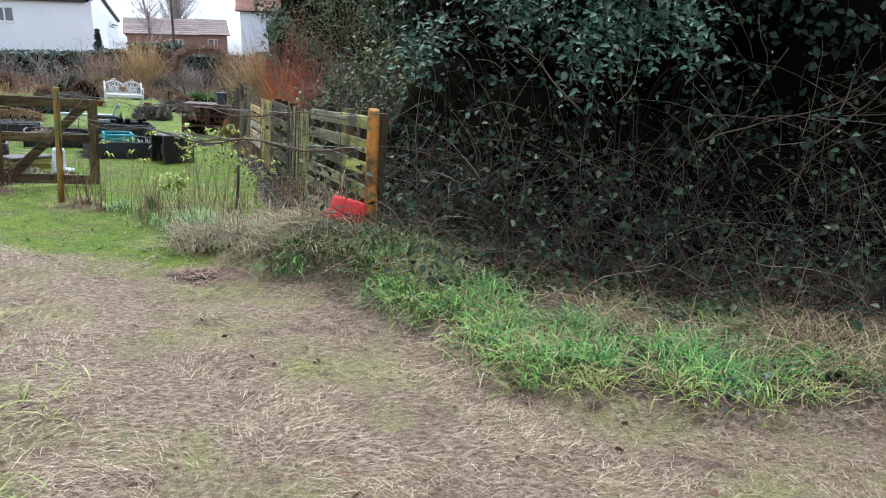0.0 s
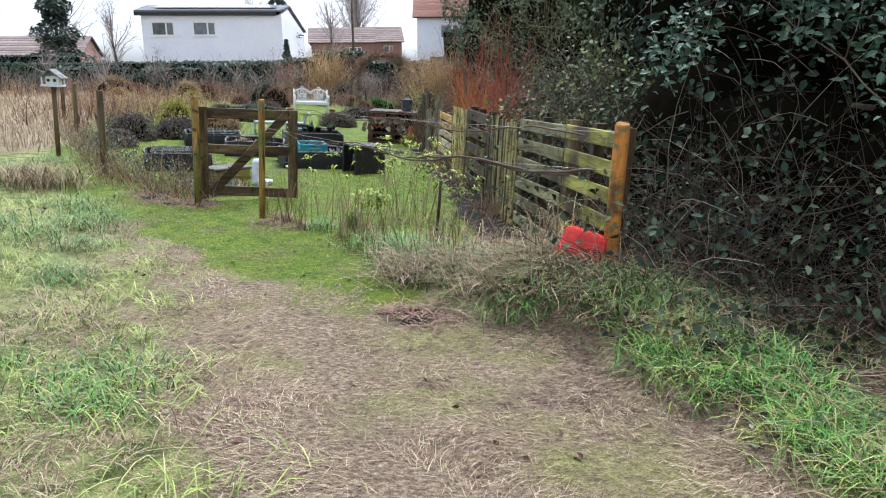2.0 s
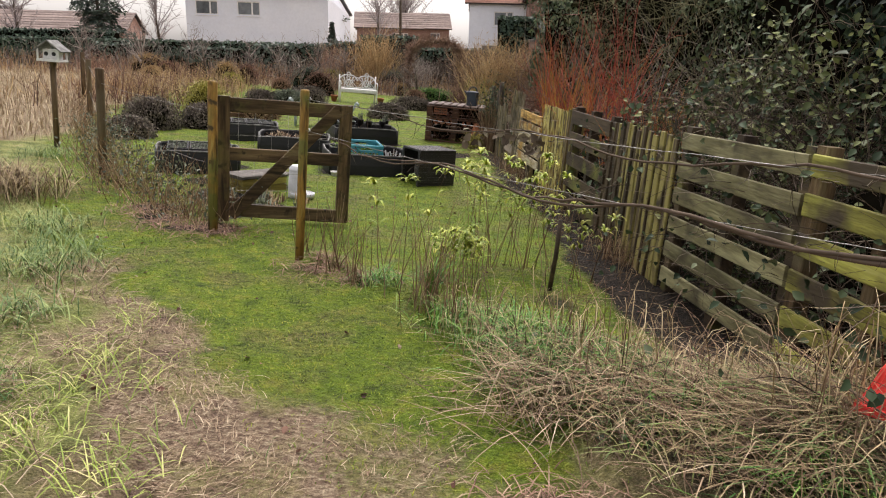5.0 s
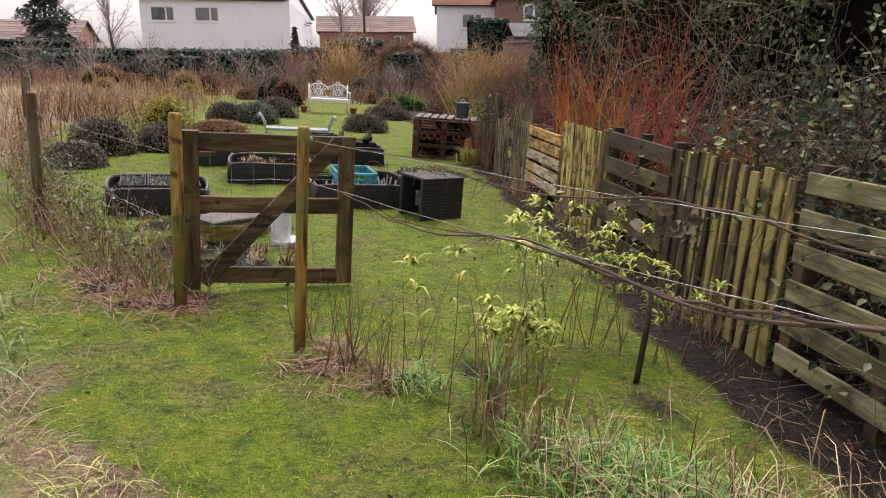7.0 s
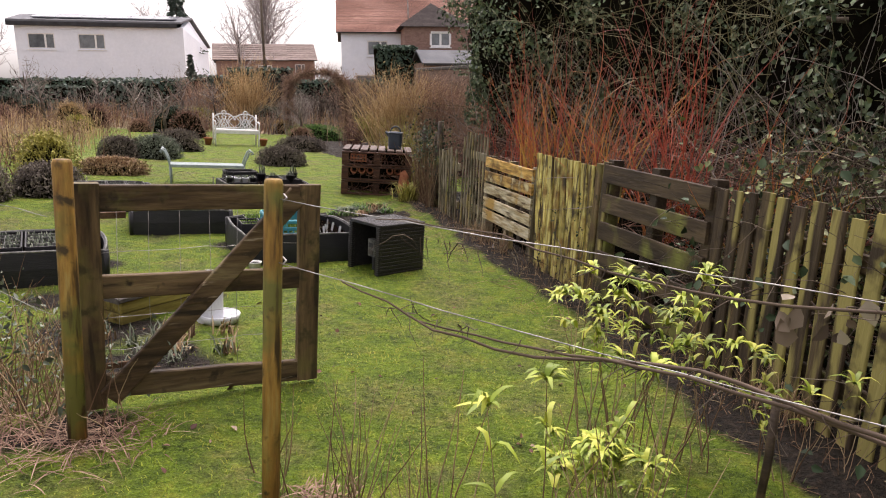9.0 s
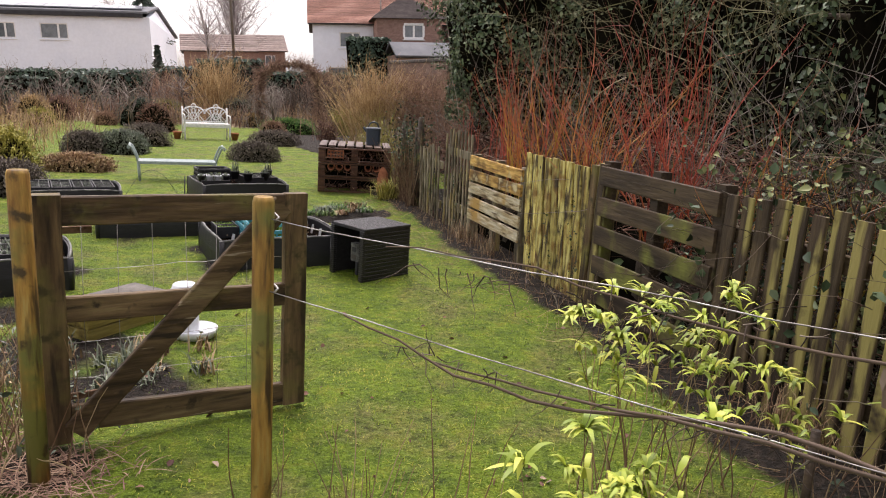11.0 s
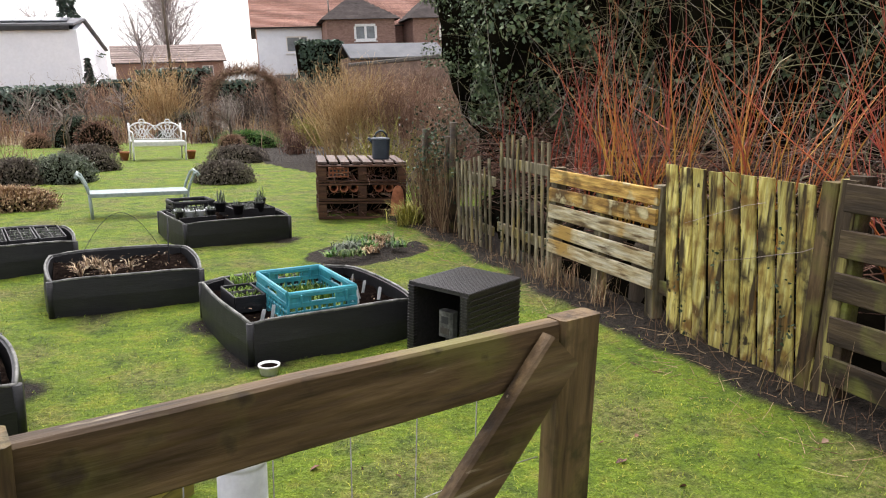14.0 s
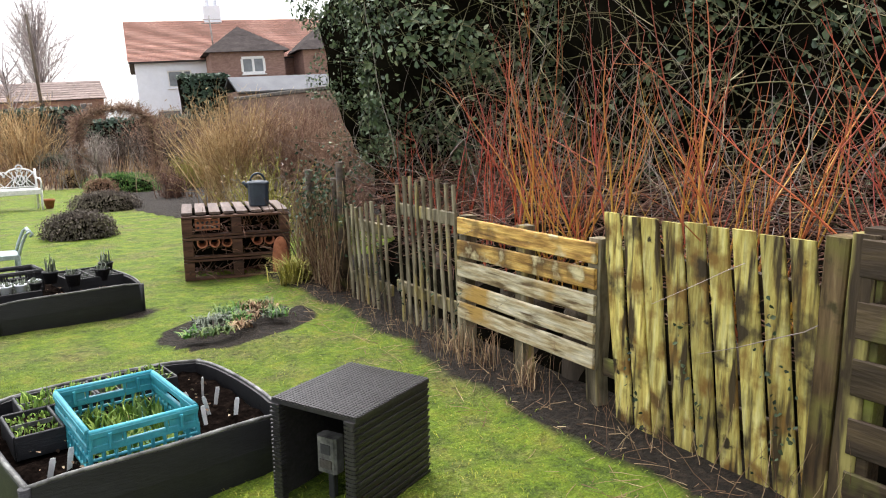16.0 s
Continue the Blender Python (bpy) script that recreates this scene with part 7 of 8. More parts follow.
def twig_bush(x, y, n, h, w, mt, label, tilt=True, rad=0.007, z=0.0, name="twiggy_bush", nl=2):
    root = thing(name, label, "bush", pose(x, y, z), "bare winter bushes", tilt=tilt)
    b = rng.normal(size=(n, 3)) * [[w * 0.3, w * 0.3, 0]]
    v, f, pts = twigs(b, rng.normal(size=(n, 3)) * [[0.24, 0.24, 0.1]] + [[0, 0, 1]], rng.uniform(0.5, 1, n) * h, rad * 1.3, 6, 0.12, 0.02)
    m = n * 4
    allp = np.stack(pts, 1)
    i, k = rng.integers(0, n, m), rng.integers(2, 7, m)
    v2, f2, _ = twigs(allp[i, k], rng.normal(size=(m, 3)) * 0.6 + [[0, 0, 0.8]], rng.uniform(0.12, 0.35, m) * h * 0.6, rad * 0.55, 3, 0.15)
    v, f = joined((v, f), (v2, f2))
    part("branchwork", np_mesh("branchwork", v, f, M[mt]), None, root, kind="stuff")
    q = allp[rng.integers(0, n, n * nl), rng.integers(2, 7, n * nl)] + rng.normal(size=(n * nl, 3)) * 0.08
    v, f = leaves(q, rng.normal(size=q.shape), rng.uniform(0.03, 0.08, len(q)), 0.4)
    part("leafage", np_mesh("leafage", v, f, M[mt]), None, root, kind="stuff")


for x, y, n, h, w, mt in ((4.1, 22.3, 520, 2.3, 0.75, "tan_twig"), (5.3, 22.2, 1000, 2.1, 1.1, "rust_stem"), (6.0, 20.5, 400, 1.7, 0.9, "rust_stem"), (6.4, 23.5, 900, 1.9, 1.2, "rust_stem"), (6.6, 26.0, 800, 1.7, 1.2, "tan_twig"), (5.6, 25.5, 350, 1.4, 1.0, "tan_twig"), (3.5, 19.3, 120, 0.9, 0.5, "tan_twig"),
                          (2.75, 15.9, 90, 1.25, 0.3, "shrub_gold"), (3.1, 17.2, 140, 1.0, 0.7, "grey_twig"), (4.3, 18.0, 160, 1.2, 0.8, "rust_stem"), (3.3, 24.5, 120, 0.7, 0.6, "brush"), (4.4, 27.5, 200, 1.0, 0.6, "shrub_gold")):
    twig_bush(x, y, n, h, w, mt, "dense twiggy " + {"tan_twig": "tawny", "rust_stem": "rusty brown", "shrub_gold": "yellow-stemmed", "grey_twig": "grey", "brush": "crimson-brown"}[mt] + " winter bush")


# ---- distance: hedge, weeds, bare trees, houses ----
ZL = 0.48


def build_distance():
    # tall dead perennials in front of the hedge
    groups = [("rust_stem", 900, -15, 4.5, 27, 33, 0.3, 0.8), ("brush", 800, -12, 3, 28, 34, 0.3, 0.9), ("tan_twig", 600, -13, 5, 28, 34, 0.3, 0.85), ("grey_twig", 1100, -14, 5, 28, 36, 0.5, 1.3), ("rust_stem", 420, -6.5, -3.2, 18, 26, 0.2, 0.6), ("tan_twig", 420, -6.5, -3.2, 16, 26, 0.2, 0.6), ("brush", 160, -5.5, -3.4, 15, 20, 0.25, 0.7)]
    for mt, n, x0, x1, y0, y1, h0, h1 in groups:
        c = np.stack([rng.uniform(x0, x1, 40), rng.uniform(y0, y1, 40)], 1)
        i = rng.integers(0, 40, n)
        x, y = c[i, 0] + rng.normal(size=n) * 0.45, c[i, 1] + rng.normal(size=n) * 0.35
        b = np.stack([x, y, level(x)], 1)
        v, f, pts = twigs(b, rng.normal(size=(n, 3)) * 0.16 + [[0, 0, 1]], rng.uniform(h0, h1, n), rng.uniform(0.006, 0.014, n), 4, 0.1)
        m = n * 2
        allp = np.stack(pts, 1)
        i, k = rng.integers(0, n, m), rng.integers(1, 5, m)
        v2, f2, _ = twigs(allp[i, k], rng.normal(size=(m, 3)) * 0.6 + [[0, 0, 0.6]], rng.uniform(0.1, 0.35, m), 0.006, 2, 0.1)
        v, f = joined((v, f), (v2, f2))
        thing("dead_perennials", "stand of dead brown perennial stems", "dead plants", kind="stuff", mesh=np_mesh("dead_perennials", v, f, M[mt]))

    # clipped hedge across the back
    def hedge(x0, x1, y, zb, zt, d, n, label, mt="hedge_leaf"):
        root = thing("hedge", label, "hedge", pose((x0 + x1) / 2, y, zb), "clipped hedges", tilt=False)
        L, H = x1 - x0, zt - zb
        # Box in the shade colour darkens the inside of the hedge.
        bm = bmesh.new()
        bmesh.ops.create_cube(bm, size=1)
        bmesh.ops.subdivide_edges(bm, edges=bm.edges[:], cuts=10, use_grid_fill=True)
        for v in bm.verts:
            p = Vector((v.co.x * L, v.co.y * d, (v.co.z + 0.5) * H))
            k = noise.noise_vector(p * 0.9) * 0.12
            v.co = p * 0.97 + k
        me = bpy.data.meshes.new("inner_foliage")
        bm.to_mesh(me)
        bm.free()
        me.materials.append(M["deep_shade"])
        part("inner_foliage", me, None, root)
        s = rng.uniform(0, 1, n) < 0.75
        p = np.where(s[:, None], np.stack([rng.uniform(-L / 2, L / 2, n), np.full(n, -d / 2), rng.uniform(0, H, n)], 1), np.stack([rng.uniform(-L / 2, L / 2, n), rng.uniform(-d / 2, d / 2, n), np.full(n, H)], 1))
        p += rng.normal(size=p.shape) * 0.05
        v, f = leaves(p, rng.normal(size=p.shape) * 0.6 + np.where(s[:, None], [[0, -1, 0.3]], [[0, -0.3, 1]]), rng.uniform(0.08, 0.2, n), 0.7)
        part("leafage", np_mesh("leafage", v, f, M[mt]), None, root, kind="stuff")

    hedge(-26, 0.5, 42.6, ZL - 0.1, 1.85, 1.2, 12000, "long dark green clipped hedge behind the garden")
    hedge(-30, -13.5, 44.5, ZL - 0.1, 2.3, 1.5, 6000, "ragged dark green hedge beyond the meadow")
    hedge(7.5, 9.7, 42.5, -0.4, 3.55, 1.0, 2600, "dark green laurel hedge beside the white house")
    hedge(1.9, 7.2, 39.5, -0.6, 1.75, 1.3, 2600, "ragged dark evergreen shrubs behind the arch")
    hedge(0.0, 2.6, 36.0, -0.1, 2.2, 1.6, 1600, "dark green holly bush behind the garden")

    for x, y, w, h in ((-3.9, 36.5, 2.0, 1.7), (-7.2, 37.5, 2.6, 1.5), (-0.6, 37.0, 1.6, 1.9), (-11.0, 37.0, 2.2, 1.6)):
        hedge(x - w / 2, x + w / 2, y, 0.0, h, 1.4, 900, "dark evergreen shrub among dead perennials", "conifer_leaf")

    def bare_tree(x, y, z, h, n, w, label, mt="grey_twig", r=0.05, tilt=False):
        root = thing("bare_tree", label, "tree", pose(x, y, z), "leafless trees", tilt=tilt)
        part("trunk", Geo().tube([(0, 0, -0.1), (0.03 * h, 0, h * 0.25), (0.0, 0.02, h * 0.5), (0.02, 0, h * 0.8)], [r, r * 0.8, r * 0.55, r * 0.2], 8), M["bark"], root)
        st = np.zeros((n, 3))
        st[:, 2] = rng.uniform(0.22, 0.75, n) * h
        v, f, pts = twigs(st, rng.normal(size=(n, 3)) * [[w, w, 0.2]] + [[0, 0, 0.8]], rng.uniform(0.25, 0.5, n) * h, r * 0.35, 6, 0.12, -0.02, 0.2)
        allp = np.stack(pts, 1)
        m = n * 7
        i, k = rng.integers(0, n, m), rng.integers(2, 7, m)
        v2, f2, p2 = twigs(allp[i, k], rng.normal(size=(m, 3)) * 0.7 + [[0, 0, 0.6]], rng.uniform(0.06, 0.2, m) * h, r * 0.13, 4, 0.15)
        v, f = joined((v, f), (v2, f2))
        part("branchwork", np_mesh("branchwork", v, f, M[mt]), None, root, kind="stuff")

    for x, y, h, w in ((-6.5, 31, 2.3, 0.8), (-4.6, 33, 2.0, 0.7), (-3.0, 29.5, 1.8, 0.8), (-8.9, 33, 2.6, 0.7), (-0.6, 31.5, 1.9, 0.8), (2.0, 26.6, 1.5, 1.0), (-11.5, 34, 2.6, 0.6), (-5.4, 28, 1.9, 0.9), (-7.8, 29, 2.2, 0.8), (-1.8, 33.5, 2.4, 0.8), (-10.2, 30, 2.2, 0.8), (-2.0, 27.5, 1.6, 0.9)):
        bare_tree(x, y, 0.2 if x < -3 else 0.0, h, 16, w, "small bare pale-barked fruit tree", r=0.045)
    for x, y, h, n, w in ((3.9, 82, 13.5, 150, 0.3), (-20, 62, 8, 30, 0.5), (-17.5, 66, 7, 30, 0.5), (-5.5, 72, 8.5, 30, 0.5), (1.0, 70, 7.5, 30, 0.5), (-26, 60, 7, 30, 0.5)):
        bare_tree(x, y, 0, h, n, w, "tall bare winter tree beyond the houses", "far_twig", r=0.16)

    def conifer(x, y, z, h, w, n, label):
        root = thing("conifer", label, "tree", pose(x, y, z), "evergreen trees far off", tilt=False)
        part("trunk", Geo().tube([(0, 0, 0), (0, 0, h * 0.95)], [0.16, 0.03], 8), M["bark"], root)
        q = rng.uniform(0.06, 1, n) ** 0.8
        a = rng.uniform(0, 2 * np.pi, n)
        tier = 0.75 + 0.25 * np.sin(q * 30)
        r = (1 - q) ** 0.8 * w * tier * np.sqrt(rng.uniform(0.1, 1, n))
        p = np.stack([r * np.cos(a), r * np.sin(a), q * h - r * 0.15], 1)
        v, f = leaves(p, np.stack([np.cos(a) * 0.4, np.sin(a) * 0.4, np.ones(n)], 1) + rng.normal(size=(n, 3)) * 0.4, rng.uniform(0.15, 0.45, n), 0.4)
        part("crown", np_mesh("crown", v, f, M["conifer_leaf"]), None, root, kind="stuff")

    conifer(-15.3, 46.5, ZL, 7.2, 2.6, 3500, "spreading dark cedar beyond the hedge")
    conifer(-2.2, 52, 0.2, 3.2, 0.8, 700, "small pointed conifer before the white house")
    conifer(-3.6, 66.5, 0.2, 9.4, 3.4, 3200, "grey-green conifer behind the white house")
    conifer(9.2, 62, 0, 4.6, 1.5, 900, "rounded evergreen beyond the far houses")

    # rustic arch and dark shrubs
    root = thing("garden_arch", "rustic arch smothered in bare climbing stems", "arch", pose(2.95, 30.0, -0.2), tilt=False)
    for s in (-1, 1):
        part("arch_post", Geo().tube([(s * 1.02, 0, 0), (s * 1.02, 0, 1.6)], 0.06, 8), M["bark"], root)
    part("arch_top", Geo().tube([(1.02 * math.cos(a), 0, 1.6 + 0.62 * math.sin(a)) for a in [math.pi * i / 14 for i in range(15)]], 0.06, 8), M["bark"], root)
    n = 2600
    a = rng.uniform(0, np.pi, n)
    st = np.stack([1.02 * np.cos(a), rng.normal(size=n) * 0.12, 1.6 + 0.62 * np.sin(a)], 1)
    low = rng.uniform(0, 1, n) < 0.45
    st[low, 2] = rng.uniform(0, 1.6, low.sum())
    st[low, 0] = np.sign(st[low, 0]) * 1.02
    v, f, _ = twigs(st, rng.normal(size=(n, 3)), rng.uniform(0.15, 0.5, n), 0.011, 4, 0.25)
    part("climber", np_mesh("climber", v, f, M["rust_stem"]), None, root, kind="stuff")
    for x, y, n, h, w, mt in ((0.6, 33.5, 300, 2.6, 1.2, "tan_twig"), (4.6, 33.5, 260, 2.0, 1.0, "bramble_stem"), (1.6, 34.5, 260, 2.2, 1.2, "bramble_stem"), (-1.2, 35.5, 260, 2.0, 1.1, "rust_stem"), (3.4, 35.5, 420, 1.7, 1.3, "bramble_stem"), (2.4, 33.2, 300, 1.3, 0.9, "grey_twig"), (6.3, 33.5, 420, 2.2, 1.2, "bramble_stem"), (5.4, 37, 400, 2.4, 1.2, "rust_stem"), (7.0, 29.3, 420, 2.2, 1.0, "rust_stem"), (7.7, 26.2, 380, 2.3, 0.9, "rust_stem"), (5.8, 31, 260, 1.8, 1.0, "rust_stem"), (6.6, 28, 260, 1.8, 1.0, "rust_stem")):
        twig_bush(x, y, n, h, w, mt, "tall bare brown shrub behind the lawn", tilt=False, rad=0.012, z=0.0 if x < 3 else -0.3)


build_distance()


def window(root, x, y, z, w, h, split=0.65, name="window"):
    """A white casement set into a wall that faces the garden."""
    fr = Geo()
    for a, b in (((x - w / 2, y, z), (x + w / 2, y, z)), ((x - w / 2, y, z + h), (x + w / 2, y, z + h))):
        fr.beam(a, b, 0.12, 0.13, 0.01)
    for q in (0, split, 1):
        fr.beam((x - w / 2 + w * q, y, z + 0.06), (x - w / 2 + w * q, y, z + h - 0.06), 0.12, 0.12, 0.01, up=(0, 1, 0))
    wd = part(name, fr, M["white_iron"], root, "white window frame")
    for q0, q1 in ((0, split), (split, 1)):
        part("pane", Geo().beam((x - w / 2 + w * (q0 + q1) / 2, y - 0.01, z + 0.05), (x - w / 2 + w * (q0 + q1) / 2, y - 0.01, z + h - 0.05), w * (q1 - q0) - 0.11, 0.02, 0.002, up=(0, 1, 0)), M["pane"], wd, "dark reflecting glass pane")
    part("sill", Geo().beam((x - w / 2 - 0.08, y - 0.08, z - 0.09), (x + w / 2 + 0.08, y - 0.08, z - 0.09), 0.2, 0.05, 0.01), M["white_iron"], wd)


def wall_with_holes(x0, x1, z0, z1, y, t, holes):
    """A wall slab facing -y with rectangular openings cut through it."""
    xs = sorted({x0, x1, *[h[0] for h in holes], *[h[1] for h in holes]})
    zs = sorted({z0, z1, *[h[2] for h in holes], *[h[3] for h in holes]})
    bm = bmesh.new()
    solid = {}
    for i in range(len(xs) - 1):
        for k in range(len(zs) - 1):
            cx, cz = (xs[i] + xs[i + 1]) / 2, (zs[k] + zs[k + 1]) / 2
            solid[i, k] = not any(a < cx < b and c < cz < d for a, b, c, d in holes)

    def quad(*p):
        bm.faces.new([bm.verts.new(q) for q in p])

    for (i, k), s in solid.items():
        if not s:
            continue
        a, b, c, d = xs[i], xs[i + 1], zs[k], zs[k + 1]
        quad((a, y, c), (b, y, c), (b, y, d), (a, y, d))
        quad((b, y + t, c), (a, y + t, c), (a, y + t, d), (b, y + t, d))
        for di, dk, p in ((-1, 0, ((a, y, c), (a, y, d), (a, y + t, d), (a, y + t, c))), (1, 0, ((b, y, c), (b, y + t, c), (b, y + t, d), (b, y, d))),
                          (0, -1, ((a, y, c), (a, y + t, c), (b, y + t, c), (b, y, c))), (0, 1, ((a, y, d), (b, y, d), (b, y + t, d), (a, y + t, d)))):
            if not solid.get((i + di, k + dk), False):
                quad(*p)
    bmesh.ops.remove_doubles(bm, verts=bm.verts, dist=1e-4)
    me = bpy.data.meshes.new("wall")
    bm.to_mesh(me)
    bm.free()
    return me


def gable_roof(x0, x1, y0, y1, ze, zr, t=0.15, over=0.3, rows=9):
    """Two slopes that meet in a ridge along x, laid in overlapping courses."""
    ym, base, courses = (y0 + y1) / 2, Geo(), []
    for ya, sgn in ((y0 - over, 1), (y1 + over, -1)):
        base.beam(((x0 + x1) / 2, ya, ze - 0.12), ((x0 + x1) / 2, ym, zr - 0.16), x1 - x0 + 1.9 * over, 0.06, 0.01)
        for i in range(rows):
            g = Geo()
            q0, q1 = i / rows, (i + 1.12) / rows
            pa = Vector(((x0 + x1) / 2, ya + (ym - ya) * q0, ze + (zr - ze) * q0 - 0.05))
            pb = Vector(((x0 + x1) / 2, ya + (ym - ya) * min(q1, 1), ze + (zr - ze) * min(q1, 1) - 0.09))
            d = (pb - pa).normalized()
            g.beam(pa, pb, x1 - x0 + 2 * over, t, 0.02, up=(0, 0, 1))
            courses.append(g)
    return base, courses


def roofed(root, made, material, label=""):
    base, courses = made
    roof = part("roof", base, M["dark_trim"], root, label)
    for g in courses:
        part("tile_course", g, material, roof)


def build_houses():
    # white rendered house, low-pitched dark roof with solar panels
    root = thing("white_house", "white rendered two-storey house with a low roof", "house", pose(0, 0, 0), tilt=False)
    wins = [(-12.05, 4.6, 1.65, 1.0), (-8.92, 4.6, 1.68, 1.0), (-12.2, 1.5, 1.7, 1.0), (-9.6, 1.5, 1.9, 1.0)]
    holes = [(x - w / 2, x + w / 2, z - h / 2, z + h / 2) for x, z, w, h in wins]
    me = wall_with_holes(-13.6, -2.9, 0, 5.62, 60, 0.3, holes)
    me.materials.append(M["white_wall"])
    part("front_wall", me, None, root)
    g = Geo()
    g.ring_stack([[(-2.9, 60.31, 0), (-2.9, 60.31, 5.6), (-2.6, 64, 6.4), (-1.5, 69, 4.6), (-1.5, 69, 0)], [(-3.2, 60.31, 0), (-3.2, 60.31, 5.6), (-2.9, 64, 6.4), (-1.8, 69, 4.6), (-1.8, 69, 0)]])
    part("gable_wall", g, M["white_wall"], root)
    part("back_wall", Geo().beam((-13.6, 69, 2.3), (-1.8, 69, 2.3), 0.3, 4.6, 0.02), M["white_wall"], root)
    part("end_wall", Geo().beam((-13.45, 60.31, 2.8), (-13.45, 68.85, 2.8), 0.3, 5.6, 0.02), M["white_wall"], root)
    part("fascia", Geo().beam((-14.0, 59.8, 5.72), (-3.3, 59.8, 5.72), 0.3, 0.28, 0.02), M["dark_trim"], root, "dark eaves board")
    g = Geo()
    g.ring_stack([[(-14.0, 59.7, 5.85), (-3.0, 59.7, 5.85), (-2.4, 64, 6.55), (-14.0, 64, 6.55)], [(-14.0, 59.7, 5.98), (-3.0, 59.7, 5.98), (-2.4, 64, 6.68), (-14.0, 64, 6.68)]])
    roof = part("roof", g, M["grey_felt"], root)
    part("roof_back", Geo().ring_stack([[(-14.0, 64.02, 6.55), (-2.4, 64.02, 6.55), (-1.3, 69.4, 4.7), (-14, 69.4, 4.7)], [(-14.0, 64.02, 6.68), (-2.4, 64.02, 6.68), (-1.3, 69.4, 4.83), (-14, 69.4, 4.83)]]), M["grey_felt"], root)
    for i in range(6):
        x = -12.6 + i * 1.55
        part("solar_panel", Geo().ring_stack([[(x, 60.3, 6.16), (x + 1.5, 60.3, 6.16), (x + 1.5, 62.8, 6.57), (x, 62.8, 6.57)], [(x, 60.3, 6.22), (x + 1.5, 60.3, 6.22), (x + 1.5, 62.8, 6.63), (x, 62.8, 6.63)]]), M["panel_glass"], roof, "grey solar panel")
    for x, z, w, h in wins:
        window(root, x, 60.1, z - h / 2, w, h)

    # pantiled house with white and brick parts
    root = thing("pantile_house", "white and brick house under an orange pantile roof", "house", pose(6.55, 48, 0) @ pose(0, 0, 0, 0, 0, -9) @ pose(-6.4, -48, 0), tilt=False)
    holes = [(7.95, 9.15, 3.35, 4.2), (7.2, 9.6, 0.2, 2.2)]
    me = wall_with_holes(6.4, 10.3, -0.5, 4.72, 48, 0.3, holes)
    me.materials.append(M["white_wall"])
    part("white_front", me, None, root)
    window(root, 8.55, 48.1, 3.35, 1.2, 0.85)
    window(root, 8.4, 48.1, 0.2, 2.4, 2.0, 0.5)
    part("brick_front", Geo().beam((10.3, 48.15, 2.1), (22, 48.15, 2.1), 0.3, 5.2, 0.02), M["brick"], root)
    part("gable_end", Geo().ring_stack([[(6.4, 48.3, -0.5), (6.4, 48.3, 4.7), (6.4, 52, 7.15), (6.4, 55.7, 4.7), (6.4, 55.7, -0.5)], [(6.7, 48.3, -0.5), (6.7, 48.3, 4.7), (6.7, 52, 7.15), (6.7, 55.7, 4.7), (6.7, 55.7, -0.5)]]), M["brick"], root)
    part("back_wall", Geo().beam((6.7, 55.85, 2.1), (22, 55.85, 2.1), 0.3, 5.2, 0.02), M["brick"], root)
    part("end_wall", Geo().beam((21.85, 48.3, 2.1), (21.85, 55.7, 2.1), 0.3, 5.2, 0.02), M["brick"], root)
    roofed(root, gable_roof(6.4, 22, 48, 56, 4.75, 7.3, rows=36, t=0.02), M["pantile"], "orange clay pantiles")
    ch = part("chimney", Geo().box(10.95, 52, 6.9, 0.95, 0.6, 1.1, 0.03), M["white_wall"], root, "pale rendered chimney stack")
    for dx in (-0.2, 0.25):
        part("chimney_pot", Geo().lathe([(0.13, 8.0), (0.12, 8.45), (0.15, 8.5), (0.1, 8.5)], 10.95 + dx, 52, sides=10), M["white_wall"], ch)
    # brick bays with hipped roofs
    for x0, x1 in ((9.95, 13.6), (14.6, 18.2)):
        me = wall_with_holes(x0, x1, -0.5, 4.8, 45.2, 0.3, [(x0 + 1.5, x0 + 2.6, 3.75, 4.5)])
        me.materials.append(M["brick"])
        part("bay_front", me, None, root)
        window(root, x0 + 2.05, 45.25, 3.75, 1.1, 0.75, 0.5)
        for xx in (x0 + 0.15, x1 - 0.15):
            part("bay_side", Geo().beam((xx, 45.5, 2.15), (xx, 48.0, 2.15), 0.3, 5.3, 0.02), M["brick"], root)
        xm = (x0 + x1) / 2
        for i in range(9):
            q0, q1 = i / 9, (i + 1) / 9

            def rect(q, dz):
                a, b = x0 - 0.3 + (xm - x0 + 0.3) * q, x1 + 0.3 - (x1 + 0.3 - xm) * q
                yy = 44.9 + 3.2 * q
                return [(a, yy, 4.8 + 1.55 * q + dz), (b, yy, 4.8 + 1.55 * q + dz), (b, 49.6, 4.8 + 1.55 * q + dz), (a, 49.6, 4.8 + 1.55 * q + dz)]
            part("tile_course", Geo().ring_stack([rect(q0, 0), rect(q1, 0.05)]), M["slate"], root)
    part("aerial", Geo().tube([(10.4, 47.6, 4.6), (10.35, 47.6, 6.9)], 0.04, 6), M["wire"], root)
    for z in (6.5, 6.7):
        part("aerial_bar", Geo().tube([(9.9, 47.6, z), (10.9, 47.6, z)], 0.02, 5), M["wire"], root)
    # grey felt roofed shed in front
    root = thing("garden_shed", "timber shed with a grey felt roof", "shed", pose(0, 0, 0), tilt=False)
    part("walls", Geo().box(11.8, 41.2, -0.4, 4.6, 2.2, 3.1, 0.03), M["garden_wall"], root)
    roofed(root, gable_roof(9.6, 14.2, 40.1, 42.3, 2.7, 3.45, rows=1, t=0.06, over=0.2), M["grey_felt"])

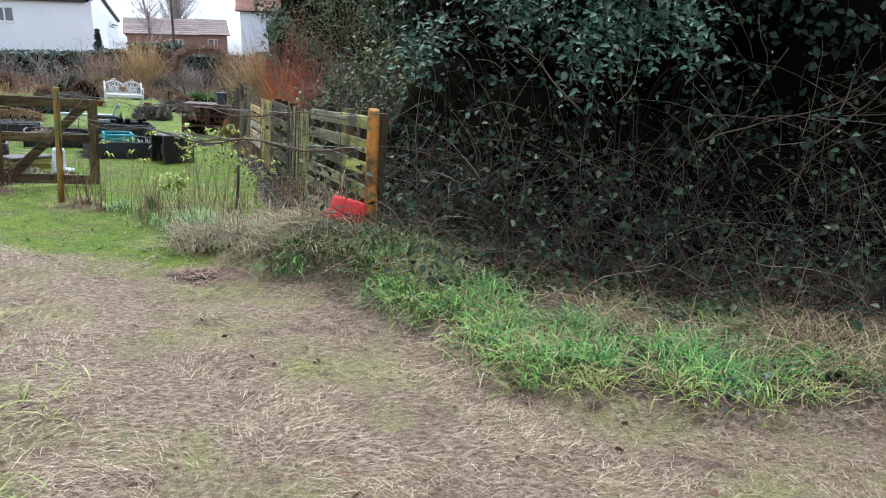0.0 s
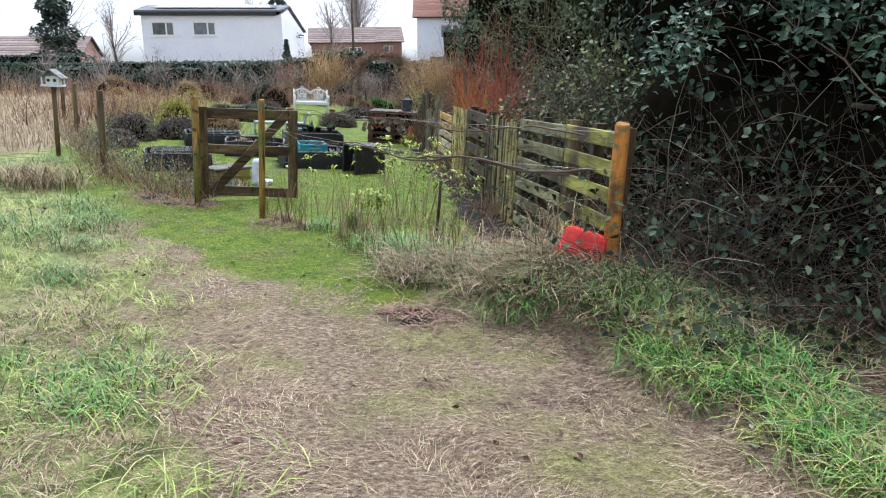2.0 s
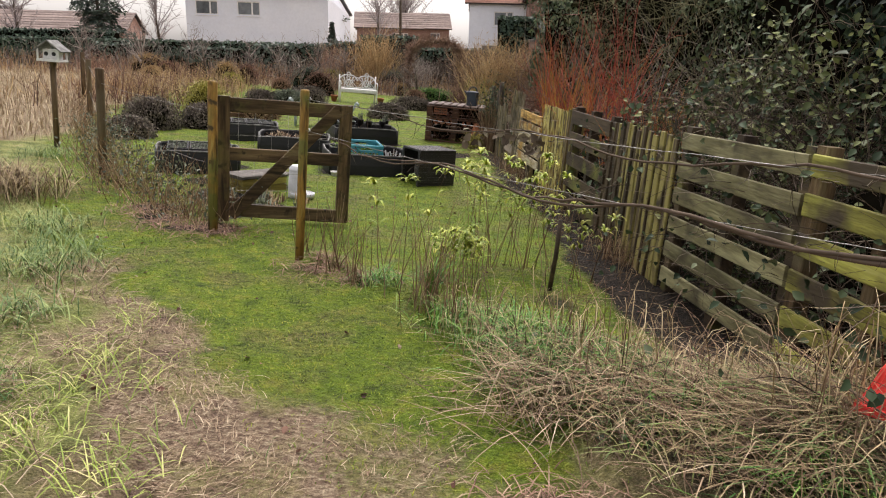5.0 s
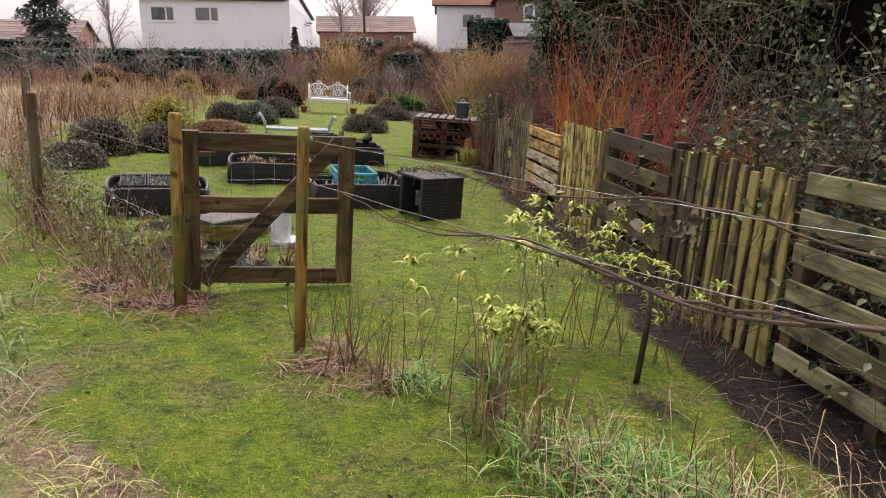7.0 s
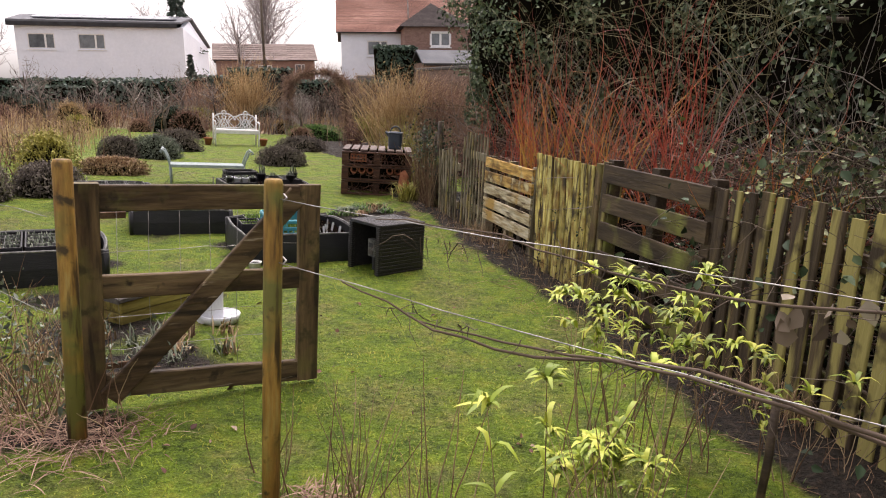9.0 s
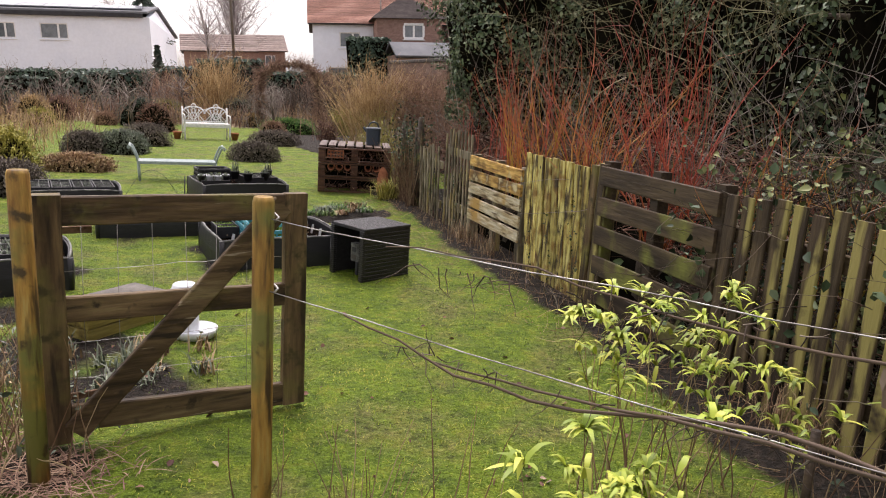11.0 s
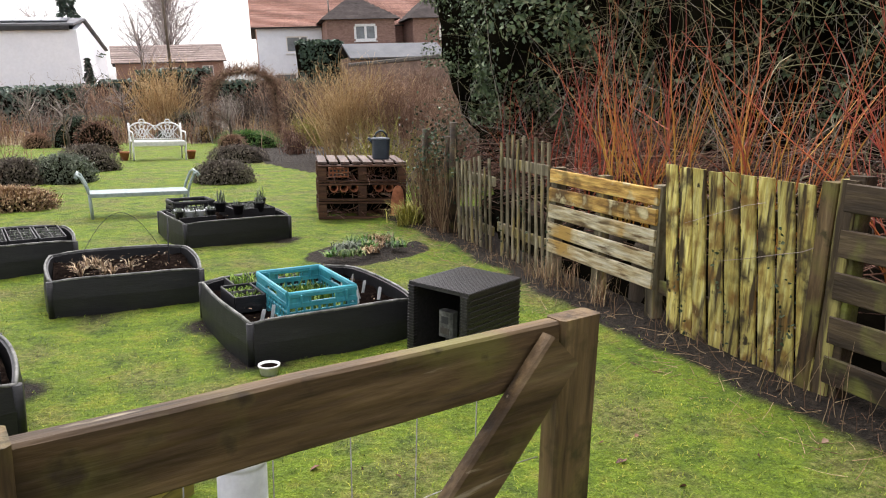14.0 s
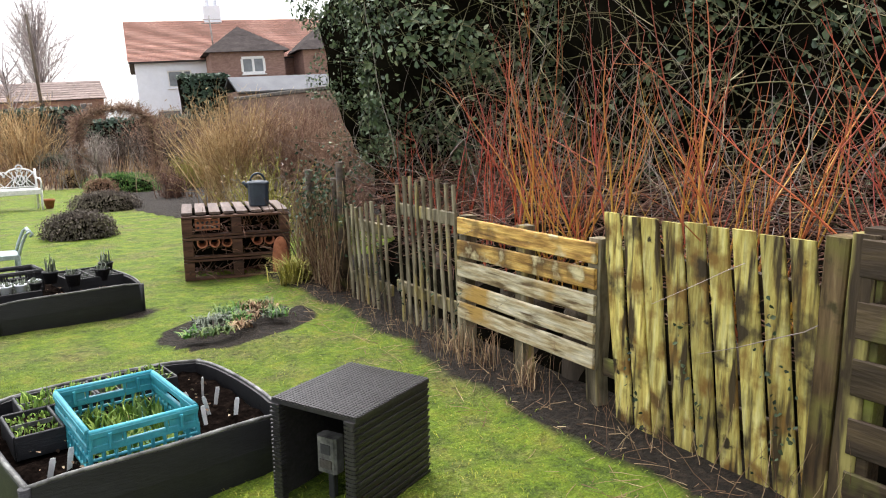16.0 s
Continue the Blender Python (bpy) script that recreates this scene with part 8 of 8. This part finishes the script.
    # low brown garden wall running away from the thicket
    root = thing("garden_wall", "brown close-boarded garden wall with a pale coping", "wall", pose(0, 0, 0), tilt=False)
    pts = [(8.6, 23.5), (7.9, 26.3), (7.4, 30), (7.1, 32)]
    for (xa, ya), (xb, yb) in zip(pts[:-1], pts[1:]):
        part("wall_panel", Geo().beam((xa, ya, 0.85), (xb, yb, 0.85), 0.12, 2.5, 0.02), M["garden_wall"], root)
        part("coping", Geo().beam((xa, ya, 2.15), (xb, yb, 2.15), 0.2, 0.12, 0.02), M["slab"], root)

    # brown roofs of houses far off
    for x0, x1, y, ze, zr, mt, lab in ((-1.0, 5.2, 74, 4.0, 5.6, "roof_brown", "distant house with a broad brown tiled roof"), (3.8, 9.0, 84, 4.4, 6.2, "roof_brown", "distant brick house with a brown gabled roof"),
                                       (-33, -21.5, 70, 2.9, 4.7, "roof_brown", "distant bungalow with a brown tiled roof"), (-26.5, -22.5, 56, 1.6, 2.6, "roof_brown", "low brown-roofed outbuilding beyond the hedge"), (-48, -36, 80, 3.2, 5.5, "slate", "distant house with a grey roof"), (26, 40, 70, 4.5, 7.0, "slate", "distant house with a grey roof")):
        root = thing("distant_house", lab, "house", pose(0, 0, 0), "distant houses", tilt=False)
        d = 6.0
        me = wall_with_holes(x0, x1, -0.3, ze, y, 0.3, [(x0 + (x1 - x0) * 0.6, x0 + (x1 - x0) * 0.8, ze - 1.5, ze - 0.5)])
        me.materials.append(M["brick"])
        part("front_wall", me, None, root)
        window(root, x0 + (x1 - x0) * 0.7, y + 0.1, ze - 1.5, (x1 - x0) * 0.2, 1.0)
        part("back_wall", Geo().beam((x0, y + d, ze / 2 - 0.15), (x1, y + d, ze / 2 - 0.15), 0.3, ze + 0.3, 0.02), M["brick"], root)
        for xx in (x0 + 0.15, x1 - 0.15):
            part("end_wall", Geo().ring_stack([[(xx - 0.15, y + 0.3, -0.3), (xx - 0.15, y + 0.3, ze), (xx - 0.15, y + d / 2, zr - 0.15), (xx - 0.15, y + d - 0.15, ze), (xx - 0.15, y + d - 0.15, -0.3)],
                                               [(xx + 0.15, y + 0.3, -0.3), (xx + 0.15, y + 0.3, ze), (xx + 0.15, y + d / 2, zr - 0.15), (xx + 0.15, y + d - 0.15, ze), (xx + 0.15, y + d - 0.15, -0.3)]]), M["brick"], root)
        roofed(root, gable_roof(x0, x1, y, y + d, ze, zr, rows=8, t=0.06), M[mt])
    # telegraph pole
    thing("telegraph_pole", "tall dark telegraph pole beyond the garden", "pole", pose(2.9, 66, 0), tilt=False, mesh=Geo().tube([(0, 0, -0.3), (0, 0, 9.5)], [0.13, 0.09], 9).mesh("telegraph_pole", M["bark"]))
    # pale outbuilding glimpsed through the thicket
    root = thing("outbuilding", "pale rendered outbuilding glimpsed through branches", "building", pose(13.5, 17.5, -0.6), tilt=False)
    part("wall", Geo().box(0, 0, 0, 5.0, 3.0, 3.2, 0.03), M["white_wall"], root)
    part("roof", Geo().box(0, 0, 3.205, 5.4, 3.4, 0.16, 0.03), M["dark_trim"], root)


build_houses()
